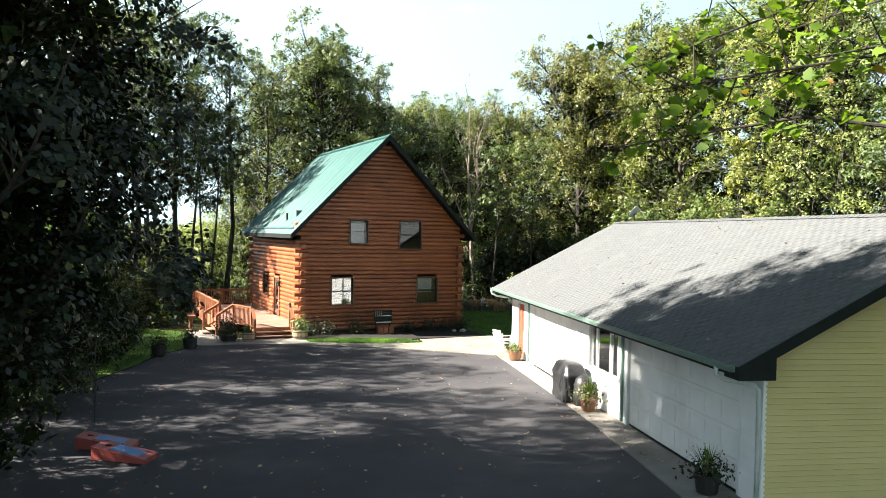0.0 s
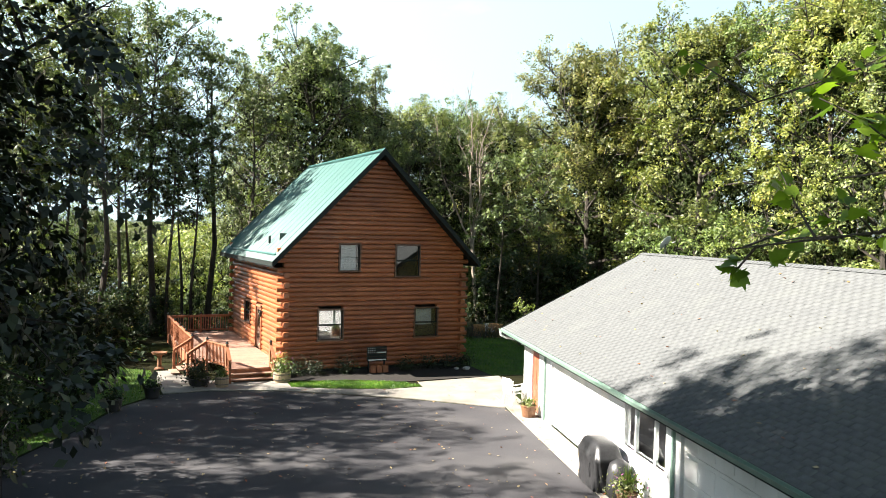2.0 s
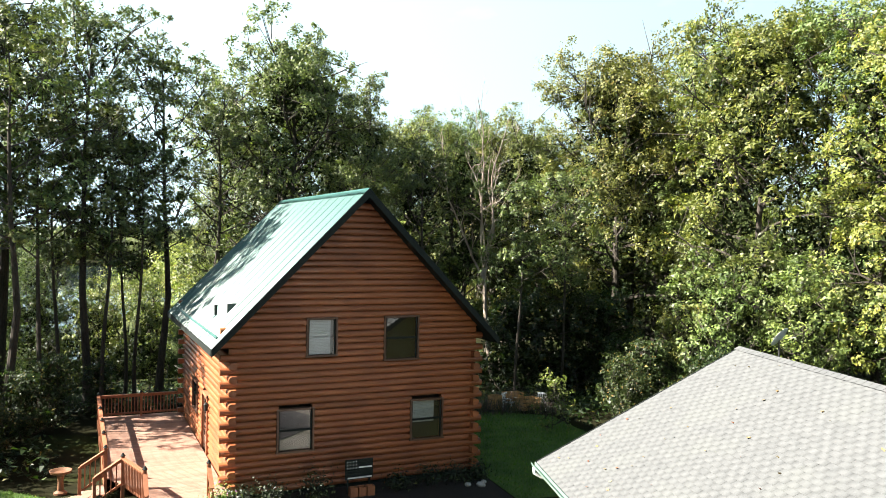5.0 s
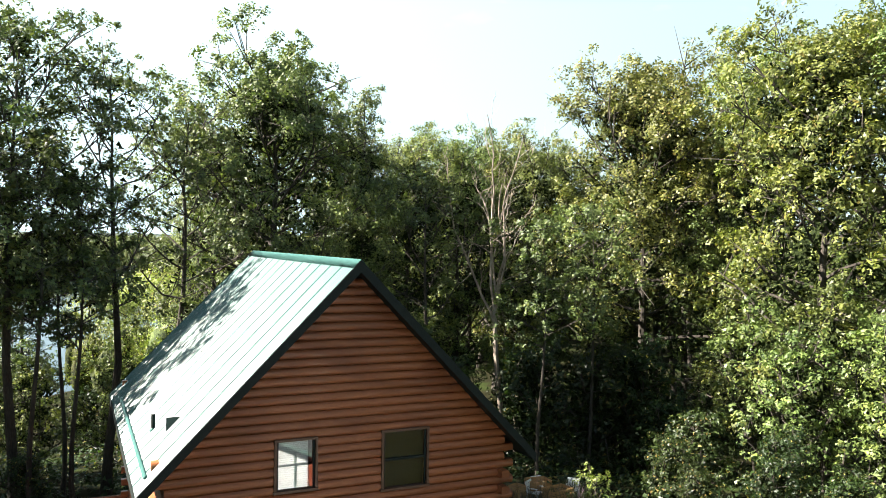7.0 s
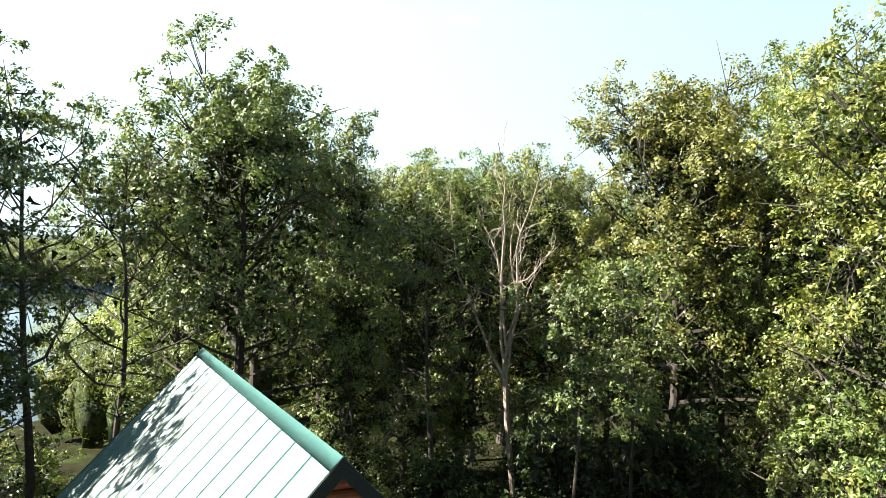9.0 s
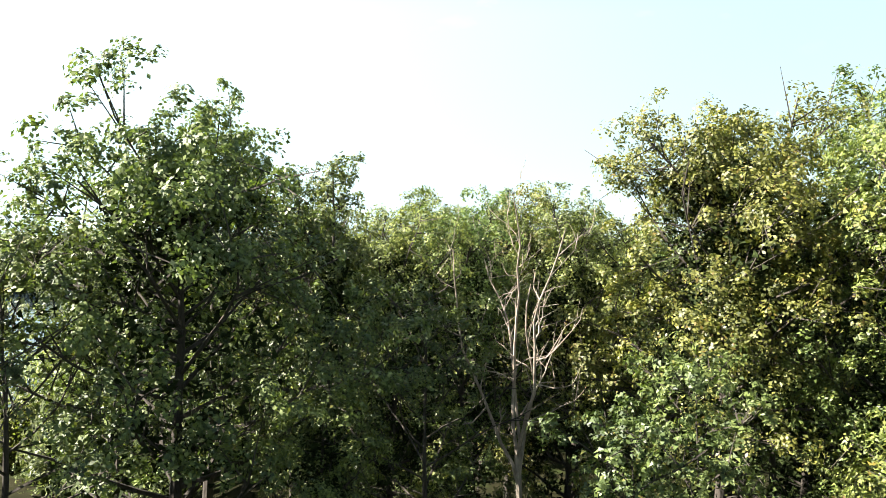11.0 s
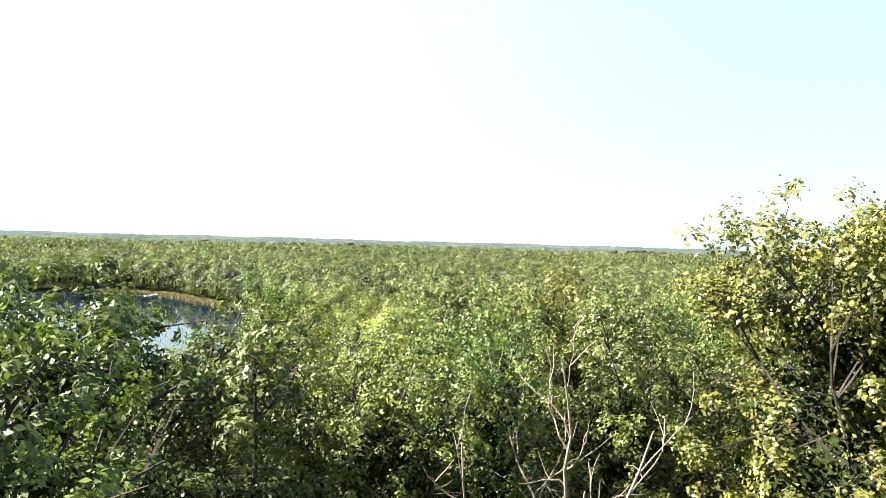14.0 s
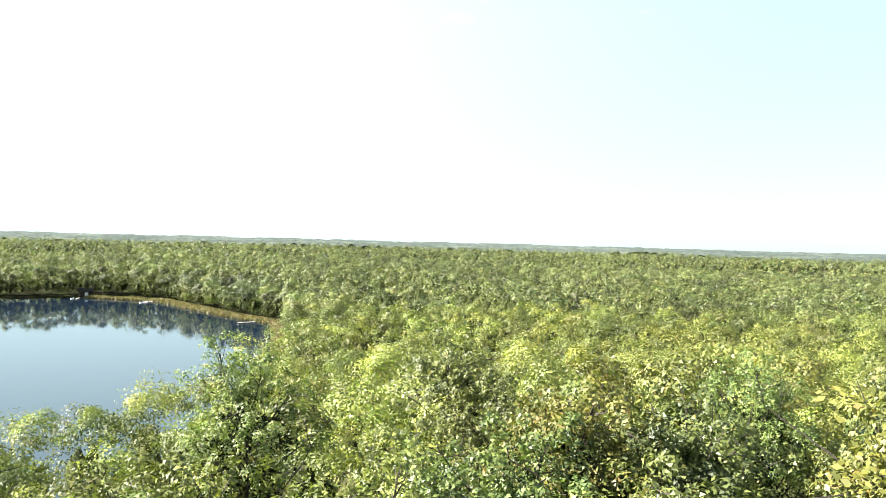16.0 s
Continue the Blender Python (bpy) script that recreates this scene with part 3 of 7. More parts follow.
def log_mesh(p, q, out, z, h=COURSE, t=WALL_T, cut0=0.0, cut1=0.0):
    """A log from p to q at height z, its round side towards out; cut0 and cut1 shorten its top for a gable."""
    bm = bmesh.new()
    p, q, out = Vector((*p, 0)), Vector((*q, 0)), Vector((*out, 0))
    along = (q - p).normalized()
    ends = []
    for end, cut, sign in ((p, cut0, 1), (q, cut1, -1)):
        ring = []
        for o, u in log_profile(h, t):
            ring.append(bm.verts.new(end + out * o + along * (sign * cut * u / h) + Vector((0, 0, z + u))))
        ends.append(ring)
    k = len(ends[0])
    for i in range(k):
        bm.faces.new((ends[0][i], ends[0][(i + 1) % k], ends[1][(i + 1) % k], ends[1][i]))
    bm.faces.new(ends[0])
    bm.faces.new(list(reversed(ends[1])))
    return bm


# openings: along the wall from, to, sill height, head height
FRONT_OPEN = [(10.34, 11.45, 1.42, 2.73), (14.99, 16.12, 1.42, 2.73), (11.27, 12.2, 4.5, 5.66), (13.97, 15.14, 4.25, 5.66)]
LEFT_OPEN = [(40.9, 42.15, 0.5, 2.6), (43.5, 44.75, 1.5, 2.55)]


def pieces_between(a, b, z, h, openings):
    """The stretches of a course from a to b that openings leave."""
    spans = [(a, b)]
    for lo, hi, s, e in openings:
        if s < z + h - 0.02 and e > z + 0.02:
            spans = [r for x, y in spans for r in ((x, min(y, lo)), (max(x, hi), y)) if r[1] - r[0] > 0.03]
    return spans


def log_wall(name, label, a, b, fixed, axis, outward, openings, low, gable=False, phase=0):
    wall = tagged(new(name), label, "wall", kind="structure")
    n = 0
    z = HZ0
    while True:
        top = z + COURSE
        lo, hi, c0, c1 = a, b, 0.0, 0.0
        if z > EAVE_Z - 0.35:
            if not gable:
                break
            reach = (RIDGE_Z - 0.18 - z) / (RIDGE_Z - EAVE_Z) * HALF
            lo, hi = max(a, RIDGE_X - reach), min(b, RIDGE_X + reach)
            c0 = COURSE / (RIDGE_Z - EAVE_Z) * HALF if lo > a else 0
            c1 = COURSE / (RIDGE_Z - EAVE_Z) * HALF if hi < b else 0
            if hi - lo < 0.7:
                break
        spans = pieces_between(lo, hi, z, COURSE, openings)
        for s, e in spans:
            ee0 = 0.27 if (s == a and n % 2 == phase and not c0) else 0
            ee1 = 0.27 if (e == b and n % 2 == phase and not c1) else 0
            s2, e2 = s - ee0, e + ee1
            jolt = 0.004 * ((n * 7) % 5 - 2)
            if axis == "x":
                bm = log_mesh((s2, fixed + jolt), (e2, fixed + jolt), (0, outward), z, cut0=c0 if s == lo else 0, cut1=c1 if e == hi else 0)
            else:
                bm = log_mesh((fixed + jolt, s2), (fixed + jolt, e2), (outward, 0), z)
            part("log", bm, M["log"], wall, smooth=False)
        n += 1
        z = top
    return wall


log_wall("wall_south", "reddish brown stained half-log gable wall in shade", HX0, HX1, HY0, "x", -1, FRONT_OPEN, HZ0, True, 0)
log_wall("wall_north", "reddish brown stained half-log gable wall", HX0, HX1, HY1, "x", 1, [], HZ0, True, 0)
log_wall("wall_west", "sunlit orange-brown log wall with interlocking corners", HY0, HY1, HX0, "y", -1, LEFT_OPEN, HZ0, False, 1)
log_wall("wall_east", "reddish brown log wall with interlocking corners", HY0, HY1, HX1, "y", 1, [], HZ0, False, 1)
# inner lining closes the rooms
for nm, lo, hi in (("lining_a", (HX0 + 0.2, HY0 + 1.6, 0.1), (HX1 - 0.2, HY0 + 1.64, EAVE_Z + 1.2)), ("lining_b", (HX0 + 1.6, HY0 + 0.2, 0.1), (HX0 + 1.64, HY1 - 0.2, EAVE_Z - 0.1))):
    tagged(part("inner_wall", boxed(lo, hi), M["room"]), "dim interior wall of the cabin", "wall", kind="structure")
tagged(part("floor", boxed((HX0 + 0.2, HY0 + 0.2, 0.3), (HX1 - 0.2, HY1 - 0.2, 0.45)), M["room"]), "dim wooden cabin floor", "floor", kind="structure")
tagged(part("ceiling", boxed((HX0 + 0.2, HY0 + 0.2, 3.1), (HX1 - 0.2, HY1 - 0.2, 3.3)), M["room"]), "dim cabin ceiling between the storeys", "ceiling", kind="structure")
tagged(part("foundation", boxed((HX0 + 0.03, HY0 + 0.03, -0.3), (HX1 - 0.03, HY1 - 0.03, HZ0)), M["trim_dark"]), "dark block foundation under the logs", "foundation", kind="structure")


def window(name, label, a, b, s, e, side, blind=0.0, split=True, reach=0.8):
    """A sash window in the south or west wall: frame, sill, panes, blind."""
    w = tagged(new(name), label, "window", kind="structure")

    def put(nm, u0, u1, z0, z1, d0, d1, mat, lab="", par=None):
        if side == "south":
            bm = boxed((u0, HY0 + d0, z0), (u1, HY0 + d1, z1), 0.004)
        else:
            bm = boxed((HX0 + d0, u0, z0), (HX0 + d1, u1, z1), 0.004)
        return part(nm, bm, mat, par or w, lab)

    t = 0.065
    fr = M["frame_brown"]
    put("frame_head", a - t, b + t, e, e + t, -0.08, 0.1, fr)
    put("sill", a - t - 0.02, b + t + 0.02, s - t, s, -0.1, 0.1, fr)
    put("frame_side", a - t, a, s, e, -0.08, 0.1, fr)
    put("frame_side", b, b + t, s, e, -0.08, 0.1, fr)
    mid = (s + e) / 2
    if split:
        put("meeting_rail", a, b, mid - 0.03, mid + 0.03, -0.02, 0.05, M["trim_dark"])
    for z0, z1, d in ((s, mid, 0.0), (mid, e, 0.025)):
        g = put("pane", a + 0.004, b - 0.004, z0 + 0.02, z1 - 0.02, d, d + 0.006, M["glass"])
        g.visible_shadow = False
    # sash stiles
    put("stile", a, a + 0.045, s, e, -0.012, 0.03, M["trim_dark"])
    put("stile", b - 0.045, b, s, e, -0.012, 0.03, M["trim_dark"])
    if blind:
        n = int((e - s) * blind / 0.05)
        for k in range(n):
            z = e - 0.03 - k * 0.05
            u0, u1 = a + 0.05, a + (b - a) * reach
            bm = bmesh.new()
            if side == "south":
                box(bm, (u0, HY0 + 0.13, z - 0.045), (u1, HY0 + 0.136, z))
            else:
                box(bm, (HX0 + 0.13, u0, z - 0.045), (HX0 + 0.136, u1, z))
            part("slat", bm, M["curtain"], w)
    return w


window("window_1", "brown-framed sash window mirroring the sunlit garage", 10.34, 11.45, 1.42, 2.73, "south")
window("window_2", "brown-framed sash window with a half-lowered white blind", 14.99, 16.12, 1.42, 2.73, "south", 0.6)
window("window_3", "upper brown-framed window with a drawn pale blind", 11.27, 12.2, 4.5, 5.66, "south", 1.0, False, 0.86)
window("window_4", "upper brown-framed dark window with no blind", 13.97, 15.14, 4.25, 5.66, "south", 0.0)
window("window_5", "small dark window in the sunlit log wall", 43.5, 44.75, 1.5, 2.55, "west", 0.0)


def side_door():
    d = tagged(new("door_1"), "wood-framed glazed entrance door with brown panels", "door", kind="structure")
    x = HX0
    part("frame_side", boxed((x - 0.09, 40.9, 0.5), (x + 0.1, 41.0, 2.6), 0.005), M["rail_wood"], d)
    part("frame_side", boxed((x - 0.09, 42.05, 0.5), (x + 0.1, 42.15, 2.6), 0.005), M["rail_wood"], d)
    part("frame_head", boxed((x - 0.09, 40.9, 2.5), (x + 0.1, 42.15, 2.6), 0.005), M["rail_wood"], d)
    part("leaf", boxed((x - 0.02, 41.0, 0.5), (x + 0.03, 42.05, 2.5), 0.005), M["frame_brown"], d, "brown door leaf")
    for z0, z1 in ((0.65, 1.35), (1.5, 2.35)):
        part("pane", boxed((x - 0.032, 41.2, z0), (x - 0.022, 41.85, z1)), M["glass"], d)
    kn = bmesh.new()
    bmesh.ops.create_uvsphere(kn, u_segments=10, v_segments=6, radius=0.035, matrix=Matrix.Translation((x - 0.06, 41.07, 1.5)))
    part("knob", kn, M["metal_pole"], d, "metal door knob")
    lamp = thing("wall_lantern", "small dark lantern beside the cabin door", "wall lamp")
    bm = bmesh.new()
    lathe(bm, [(0.02, 0), (0.06, 0.03), (0.08, 0.22), (0.09, 0.24), (0.02, 0.32)], 6, (x - 0.14, 40.72, 2.1))
    part("lantern_body", bm, M["trim_dark"], lamp)
    part("bracket", boxed((x - 0.14, 40.7, 2.32), (x - 0.03, 40.74, 2.36)), M["trim_dark"], lamp)


side_door()


# ---- cabin roof: ribbed metal panels ----
def cabin_roof():
    roof = tagged(new("roof"), "weathered green ribbed metal gable roof", "roof", kind="structure")
    slope = Vector((HALF, 0, RIDGE_Z - EAVE_Z))
    length = slope.length
    ang = math.atan2(RIDGE_Z - EAVE_Z, HALF)
    pitch = 0.2286
    width = pitch * 4

    def panel(w):
        """Panel in local x up the slope, y along the ridge, z out."""
        prof = []
        n = max(1, round(w / pitch))
        for i in range(n):
            y = i * pitch
            prof += [(y, 0.03), (y + 0.02, 0.03), (y + 0.034, 0.0), (y + 0.094, 0.0), (y + 0.106, 0.026), (y + 0.124, 0.026), (y + 0.136, 0.0), (y + pitch - 0.014, 0.0)]
        prof.append((w, 0.03))
        v, f = [], []
        for x in (0.0, length):
            for y, z in prof:
                v.append((x, y, z))
        k = len(prof)
        for i in range(k - 1):
            f.append((i, i + 1, k + i + 1, k + i))
        return mesh_from("metal_panel", v, f, M["roof_metal"])

    full = panel(width)
    for side in (-1, 1):
        y = ROOF_Y0
        while y < ROOF_Y1 - 0.05:
            w = min(width, ROOF_Y1 - y)
            ob = new("metal_panel", full if w > width - 0.01 else panel(w))
            ob.parent = roof
            base = Matrix.Translation((RIDGE_X + side * HALF, y if side < 0 else y + w, EAVE_Z))
            turn = Matrix.Rotation(0 if side < 0 else math.pi, 4, "Z") @ Matrix.Rotation(-ang, 4, "Y")
            ob.matrix_basis = base @ turn
            y += width
        # deck of boards under the metal
        e0, e1 = RIDGE_X + side * HALF, RIDGE_X
        bm = bmesh.new()
        sec = [(e0 - side * 0.0, EAVE_Z - 0.012), (e1, RIDGE_Z - 0.012), (e1, RIDGE_Z - 0.2), (e0, EAVE_Z - 0.16)]
        r = [[bm.verts.new((x, yy, z)) for x, z in sec] for yy in (ROOF_Y0 + 0.01, ROOF_Y1 - 0.01)]
        for i in range(4):
            bm.faces.new((r[0][i], r[0][(i + 1) % 4], r[1][(i + 1) % 4], r[1][i]))
        bm.faces.new(r[0])
        bm.faces.new(r[1])
        part("roof_deck", bm, M["trim_dark"], roof, "dark soffit and deck boards")
        for yy, d in ((ROOF_Y0, -0.03), (ROOF_Y1, 0.03)):
            bm = bmesh.new()
            sec = [(e0 + side * 0.02, EAVE_Z + 0.015), (e1, RIDGE_Z + 0.03), (e1, RIDGE_Z - 0.26), (e0 + side * 0.02, EAVE_Z - 0.24)]
            r = [[bm.verts.new((x, q, z)) for x, z in sec] for q in (yy, yy + d)]
            for i in range(4):
                bm.faces.new((r[0][i], r[0][(i + 1) % 4], r[1][(i + 1) % 4], r[1][i]))
            bm.faces.new(r[0])
            bm.faces.new(r[1])
            part("rake_board", bm, M["trim_dark"], roof, "dark green rake board")
        part("fascia", boxed((e0 - 0.02 + side * 0.02, ROOF_Y0 + 0.02, EAVE_Z - 0.2), (e0 + 0.02 + side * 0.02, ROOF_Y1 - 0.02, EAVE_Z - 0.005)), M["trim_dark"], roof)
        # raised snow bar low on the slope
        k = 0.05
        bx, bz = e0 - side * HALF * k, EAVE_Z + (RIDGE_Z - EAVE_Z) * k
        if side < 0:
            bm = boxed((-0.04, ROOF_Y0 + 0.5, 0.02), (0.05, ROOF_Y0 + 9.8, 0.09), 0.02, Matrix.Translation((bx, 0, bz)) @ Matrix.Rotation(-ang, 4, "Y"))
            part("snow_bar", bm, M["roof_metal"], roof, "raised green metal strip")
    bm = bmesh.new()
    for side in (-1, 1):
        vs = [bm.verts.new(c) for c in ((RIDGE_X, ROOF_Y0 - 0.02, RIDGE_Z + 0.05), (RIDGE_X, ROOF_Y1 + 0.02, RIDGE_Z + 0.05), (RIDGE_X + side * 0.2, ROOF_Y1 + 0.02, RIDGE_Z - 0.15), (RIDGE_X + side * 0.2, ROOF_Y0 - 0.02, RIDGE_Z - 0.15))]
        bm.faces.new(vs)
    bmesh.ops.solidify(bm, geom=bm.faces[:], thickness=0.01)
    part("ridge_cap", bm, M["roof_metal"], roof)
    vent = thing("vent_pipe", "short black vent pipe on the metal roof", "vent pipe")
    vx, vy = 8.76, 39.8
    vz = EAVE_Z + (vx - (RIDGE_X - HALF)) / HALF * (RIDGE_Z - EAVE_Z)
    part("pipe", tube(bmesh.new(), [(vx, vy, vz - 0.1), (vx, vy, vz + 0.42)], [0.055, 0.055], 14), M["trim_dark"], vent, smooth=False)
    part("flashing", lathe(bmesh.new(), [(0.085, -0.05), (0.07, 0.05), (0.058, 0.07)], 14, (vx, vy, vz)), M["roof_metal"], vent, "green sheet metal collar")


cabin_roof()


# ---- the deck ----
def deck():
    dk = thing("deck", "reddish stained wooden deck along the sunlit cabin wall", "deck")
    z = 0.5
    edge = lambda y: 6.25 if y < 37.2 else 6.25 - (y - 37.2) * 0.42 if y < 39.2 else 5.3  # noqa: E731
    y = 36.15
    while y < 48.2:
        ex = edge(y + 0.07)
        x1 = 8.66
        part("board", boxed((ex, y, z - 0.035), (x1, y + 0.134, z), 0.006), M["deck"], dk)
        y += 0.14
    part("skirt", boxed((6.25, 36.11, 0.12), (8.6, 36.145, z - 0.04)), M["rail_wood"], dk)
    part("skirt", boxed((5.27, 39.2, 0.0), (5.3, 48.2, z - 0.04)), M["rail_wood"], dk)
    for k in range(2):
        part("tread", boxed((6.3, 36.1 - 0.3 * (k + 1), 0.33 - 0.165 * k - 0.04), (8.05, 36.1 - 0.3 * k + 0.02, 0.33 - 0.165 * k), 0.008), M["deck"], dk)
        part("riser", boxed((6.3, 36.1 - 0.3 * k - 0.01, 0.16 - 0.16 * k), (8.05, 36.1 - 0.3 * k + 0.01, 0.33 - 0.165 * k - 0.04 + (0.04 if k == 0 else 0))), M["rail_wood"], dk)
    for k in range(3):
        part("tread", boxed((5.2 - 0.3 * (k + 1), 38.0, 0.38 - 0.125 * k - 0.04), (5.25 - 0.3 * k, 39.0, 0.38 - 0.125 * k), 0.008), M["deck"], dk)

    def post(x, y, z0, h, cap=True):
        p = part("post", boxed((x - 0.05, y - 0.05, z0), (x + 0.05, y + 0.05, z0 + h), 0.006), M["rail_wood"], dk)
        if cap:
            bm = bmesh.new()
            lathe(bm, [(0.075, 0), (0.075, 0.02), (0.05, 0.04), (0.045, 0.07), (0.01, 0.11)], 10, (x, y, z0 + h))
            part("post_cap", bm, M["trim_dark"], p, "dark solar post cap")

    def rail(p, q, z0a, z0b, h=0.92):
        p, q = Vector((*p, 0)), Vector((*q, 0))
        d = q - p
        n = d.normalized()
        side = Vector((-n.y, n.x, 0)) * 0.02

        def bar(zo, w, t):
            bm = bmesh.new()
            s = Vector((-n.y, n.x, 0)) * w / 2
            vs = []
            for pt, zz in ((p, z0a), (q, z0b)):
                for sg, tz in ((1, 0), (-1, 0), (-1, t), (1, t)):
                    vs.append(bm.verts.new(pt + s * sg + Vector((0, 0, zz + zo + tz))))
            for i in range(4):
                bm.faces.new((vs[i], vs[(i + 1) % 4], vs[4 + (i + 1) % 4], vs[4 + i]))
            bm.faces.new(vs[:4])
            bm.faces.new(vs[4:])
            return bm

        part("top_rail", bar(h, 0.13, 0.035), M["rail_wood"], dk)
        part("upper_rail", bar(h - 0.09, 0.04, 0.08), M["rail_wood"], dk)
        part("lower_rail", bar(0.1, 0.04, 0.08), M["rail_wood"], dk)
        k = max(2, int(d.length / 0.13))
        for i in range(1, k):
            c = p + d * (i / k)
            zz = z0a + (z0b - z0a) * i / k
            part("baluster", boxed((c.x + side.x - 0.018, c.y + side.y - 0.018, zz + 0.08), (c.x + side.x + 0.018, c.y + side.y + 0.018, zz + h - 0.02)), M["rail_wood"], dk)

    for x, y, z0, h in ((6.25, 35.5, 0.03, 0.95), (6.25, 36.2, 0.03, 1.5), (8.05, 36.2, 0.03, 1.5), (8.05, 35.5, 0.03, 0.85), (5.75, 38.0, 0.0, 1.5), (5.3, 39.2, 0.0, 1.5), (4.95, 37.9, 0.0, 0.95), (4.55, 39.2, 0.0, 0.95), (5.3, 41.2, 0.0, 1.5), (5.3, 43.2, 0.0, 1.5), (5.3, 45.3, 0.0, 1.5), (5.3, 48.1, 0.0, 1.5), (7.0, 48.1, 0.0, 1.5)):
        post(x, y, z0, h, h > 1)
    rail((6.25, 36.2), (6.25, 35.5), z, 0.03)
    rail((8.05, 36.2), (8.05, 35.5), z, 0.03)
    rail((6.25, 36.25), (5.75, 38.0), z, z)
    rail((5.72, 38.0), (4.95, 37.9), z, 0.03)
    rail((5.3, 39.2), (4.55, 39.2), z, 0.03)
    for a, b in ((39.2, 41.2), (41.2, 43.2), (43.2, 45.3), (45.3, 48.1)):
        rail((5.3, a), (5.3, b), z, z)
    rail((5.3, 48.1), (7.0, 48.1), z, z)
    rail((7.0, 48.1), (8.6, 48.1), z, z)


deck()


# ---- the long garage ----
G_ANGLE = -math.degrees(math.atan2(5.6, 18.63))      # local y runs along the wall, local x inward
G = pose(9.37, 10.22, 0, 0, 0, G_ANGLE)
G_L0, G_L1, G_W0, G_RIDGE, G_EAVE_Z, G_RIDGE_Z = -0.1, 19.1, 0.8, 5.45, 2.82, 5.72
G_W1 = 2 * G_RIDGE - G_W0
G_R0, G_R1 = -0.62, 19.5
G_FLOOR = 0.1


def gpart(name, bm, material, parent=None, label="", smooth=False):
    if not isinstance(bm, bpy.types.Mesh):
        bmesh.ops.transform(bm, matrix=G, verts=bm.verts)
    return part(name, bm, material, parent, label, smooth)


def gslope(x):
    """Height of the roof's top at a local x."""
    return G_EAVE_Z + (G_RIDGE_Z - G_EAVE_Z) * (x if x < G_RIDGE else 2 * G_RIDGE - x) / G_RIDGE


def garage_walls():
    T = 0.14
    # openings on the drive side: along from, to, sill, head
    opens = [(0.75, 6.35, G_FLOOR, 2.45), (7.05, 9.4, 1.15, 2.4), (10.6, 15.7, G_FLOOR, 2.45), (17.1, 18.05, G_FLOOR, 2.3)]
    top = gslope(G_W0) - 0.16
    wall = tagged(new("wall_garage_west"), "white lap-sided garage wall, sunlit", "wall", kind="structure")
    core = bmesh.new()
    ys = [G_L0] + [v for o in opens[:1] for v in o[:2]] + [v for o in opens[1:] for v in o[:2]] + [G_L1]
    for i in range(len(ys) - 1):
        o = next((o for o in opens if abs(o[0] - ys[i]) < 1e-6), None)
        if o is None:
            box(core, (G_W0, ys[i], -0.1), (G_W0 + T, ys[i + 1], top))
        else:
            if o[2] > G_FLOOR:
                box(core, (G_W0, ys[i], -0.1), (G_W0 + T, ys[i + 1], o[2]))
            box(core, (G_W0, ys[i], o[3]), (G_W0 + T, ys[i + 1], top))
    gpart("wall_core", core, M["siding_white"], wall)
    h = 0.112
    z = 0.05
    k = 0
    while z < top - 0.02:
        for i in range(len(ys) - 1):
            o = next((o for o in opens if abs(o[0] - ys[i]) < 1e-6), None)
            if o is not None and z + h > o[2] + 0.02 and z < o[3] - 0.01:
                continue
            bm = bmesh.new()
            sec = [(G_W0 - 0.018, z), (G_W0 - 0.004, z + h), (G_W0, z + h), (G_W0, z)]
            r = [[bm.verts.new((x, y, zz)) for x, zz in sec] for y in (ys[i] + 0.002, ys[i + 1] - 0.002)]
            for q in range(4):
                bm.faces.new((r[0][q], r[0][(q + 1) % 4], r[1][(q + 1) % 4], r[1][q]))
            bm.faces.new(r[0])
            bm.faces.new(r[1])
            gpart("clapboard", bm, M["siding_white"], wall)
        z += h
        k += 1
    # gable ends
    for nm, y, s, mat, lab in (("wall_garage_south", G_L0, -1, "siding_yellow", "pale yellow vinyl lap siding on the garage gable"), ("wall_garage_north", G_L1, 1, "siding_yellow", "pale yellow vinyl lap siding on the far garage gable")):
        w = tagged(new(nm), lab, "wall", kind="structure")
        bm = bmesh.new()
        out = [(G_W0, -0.1), (G_W1, -0.1), (G_W1, gslope(G_W1) - 0.15), (G_RIDGE, G_RIDGE_Z - 0.15), (G_W0, gslope(G_W0) - 0.15)]
        r = [[bm.verts.new((x, q, z)) for x, z in out] for q in (y + 0.002, y - s * T)]
        for q in range(5):
            bm.faces.new((r[0][q], r[0][(q + 1) % 5], r[1][(q + 1) % 5], r[1][q]))
        bm.faces.new(r[0])
        bm.faces.new(r[1])
        gpart("wall_core", bm, M[mat], w)
        h, z = 0.104, 0.05
        while z < G_RIDGE_Z - 0.3:
            zt = z + h
            x0, x1 = G_W0 + 0.02, G_W1 - 0.02
            if zt > gslope(G_W0) - 0.15:
                reach = (G_RIDGE_Z - 0.16 - zt) / (G_RIDGE_Z - G_EAVE_Z) * G_RIDGE
                x0, x1 = max(x0, G_RIDGE - reach), min(x1, G_RIDGE + reach)
            if x1 - x0 < 0.1:
                break
            bm = bmesh.new()
            sec = [(y + s * 0.034, z), (y + s * 0.034, z + 0.012), (y + s * 0.022, zt - 0.006), (y - s * 0.004, zt - 0.006), (y - s * 0.004, z)]
            r = [[bm.verts.new((x, q, zz)) for q, zz in sec] for x in (x0, x1)]
            for q in range(5):
                bm.faces.new((r[0][q], r[0][(q + 1) % 5], r[1][(q + 1) % 5], r[1][q]))
            bm.faces.new(r[0])
            bm.faces.new(r[1])
            gpart("clapboard", bm, M[mat], w)
            z = zt
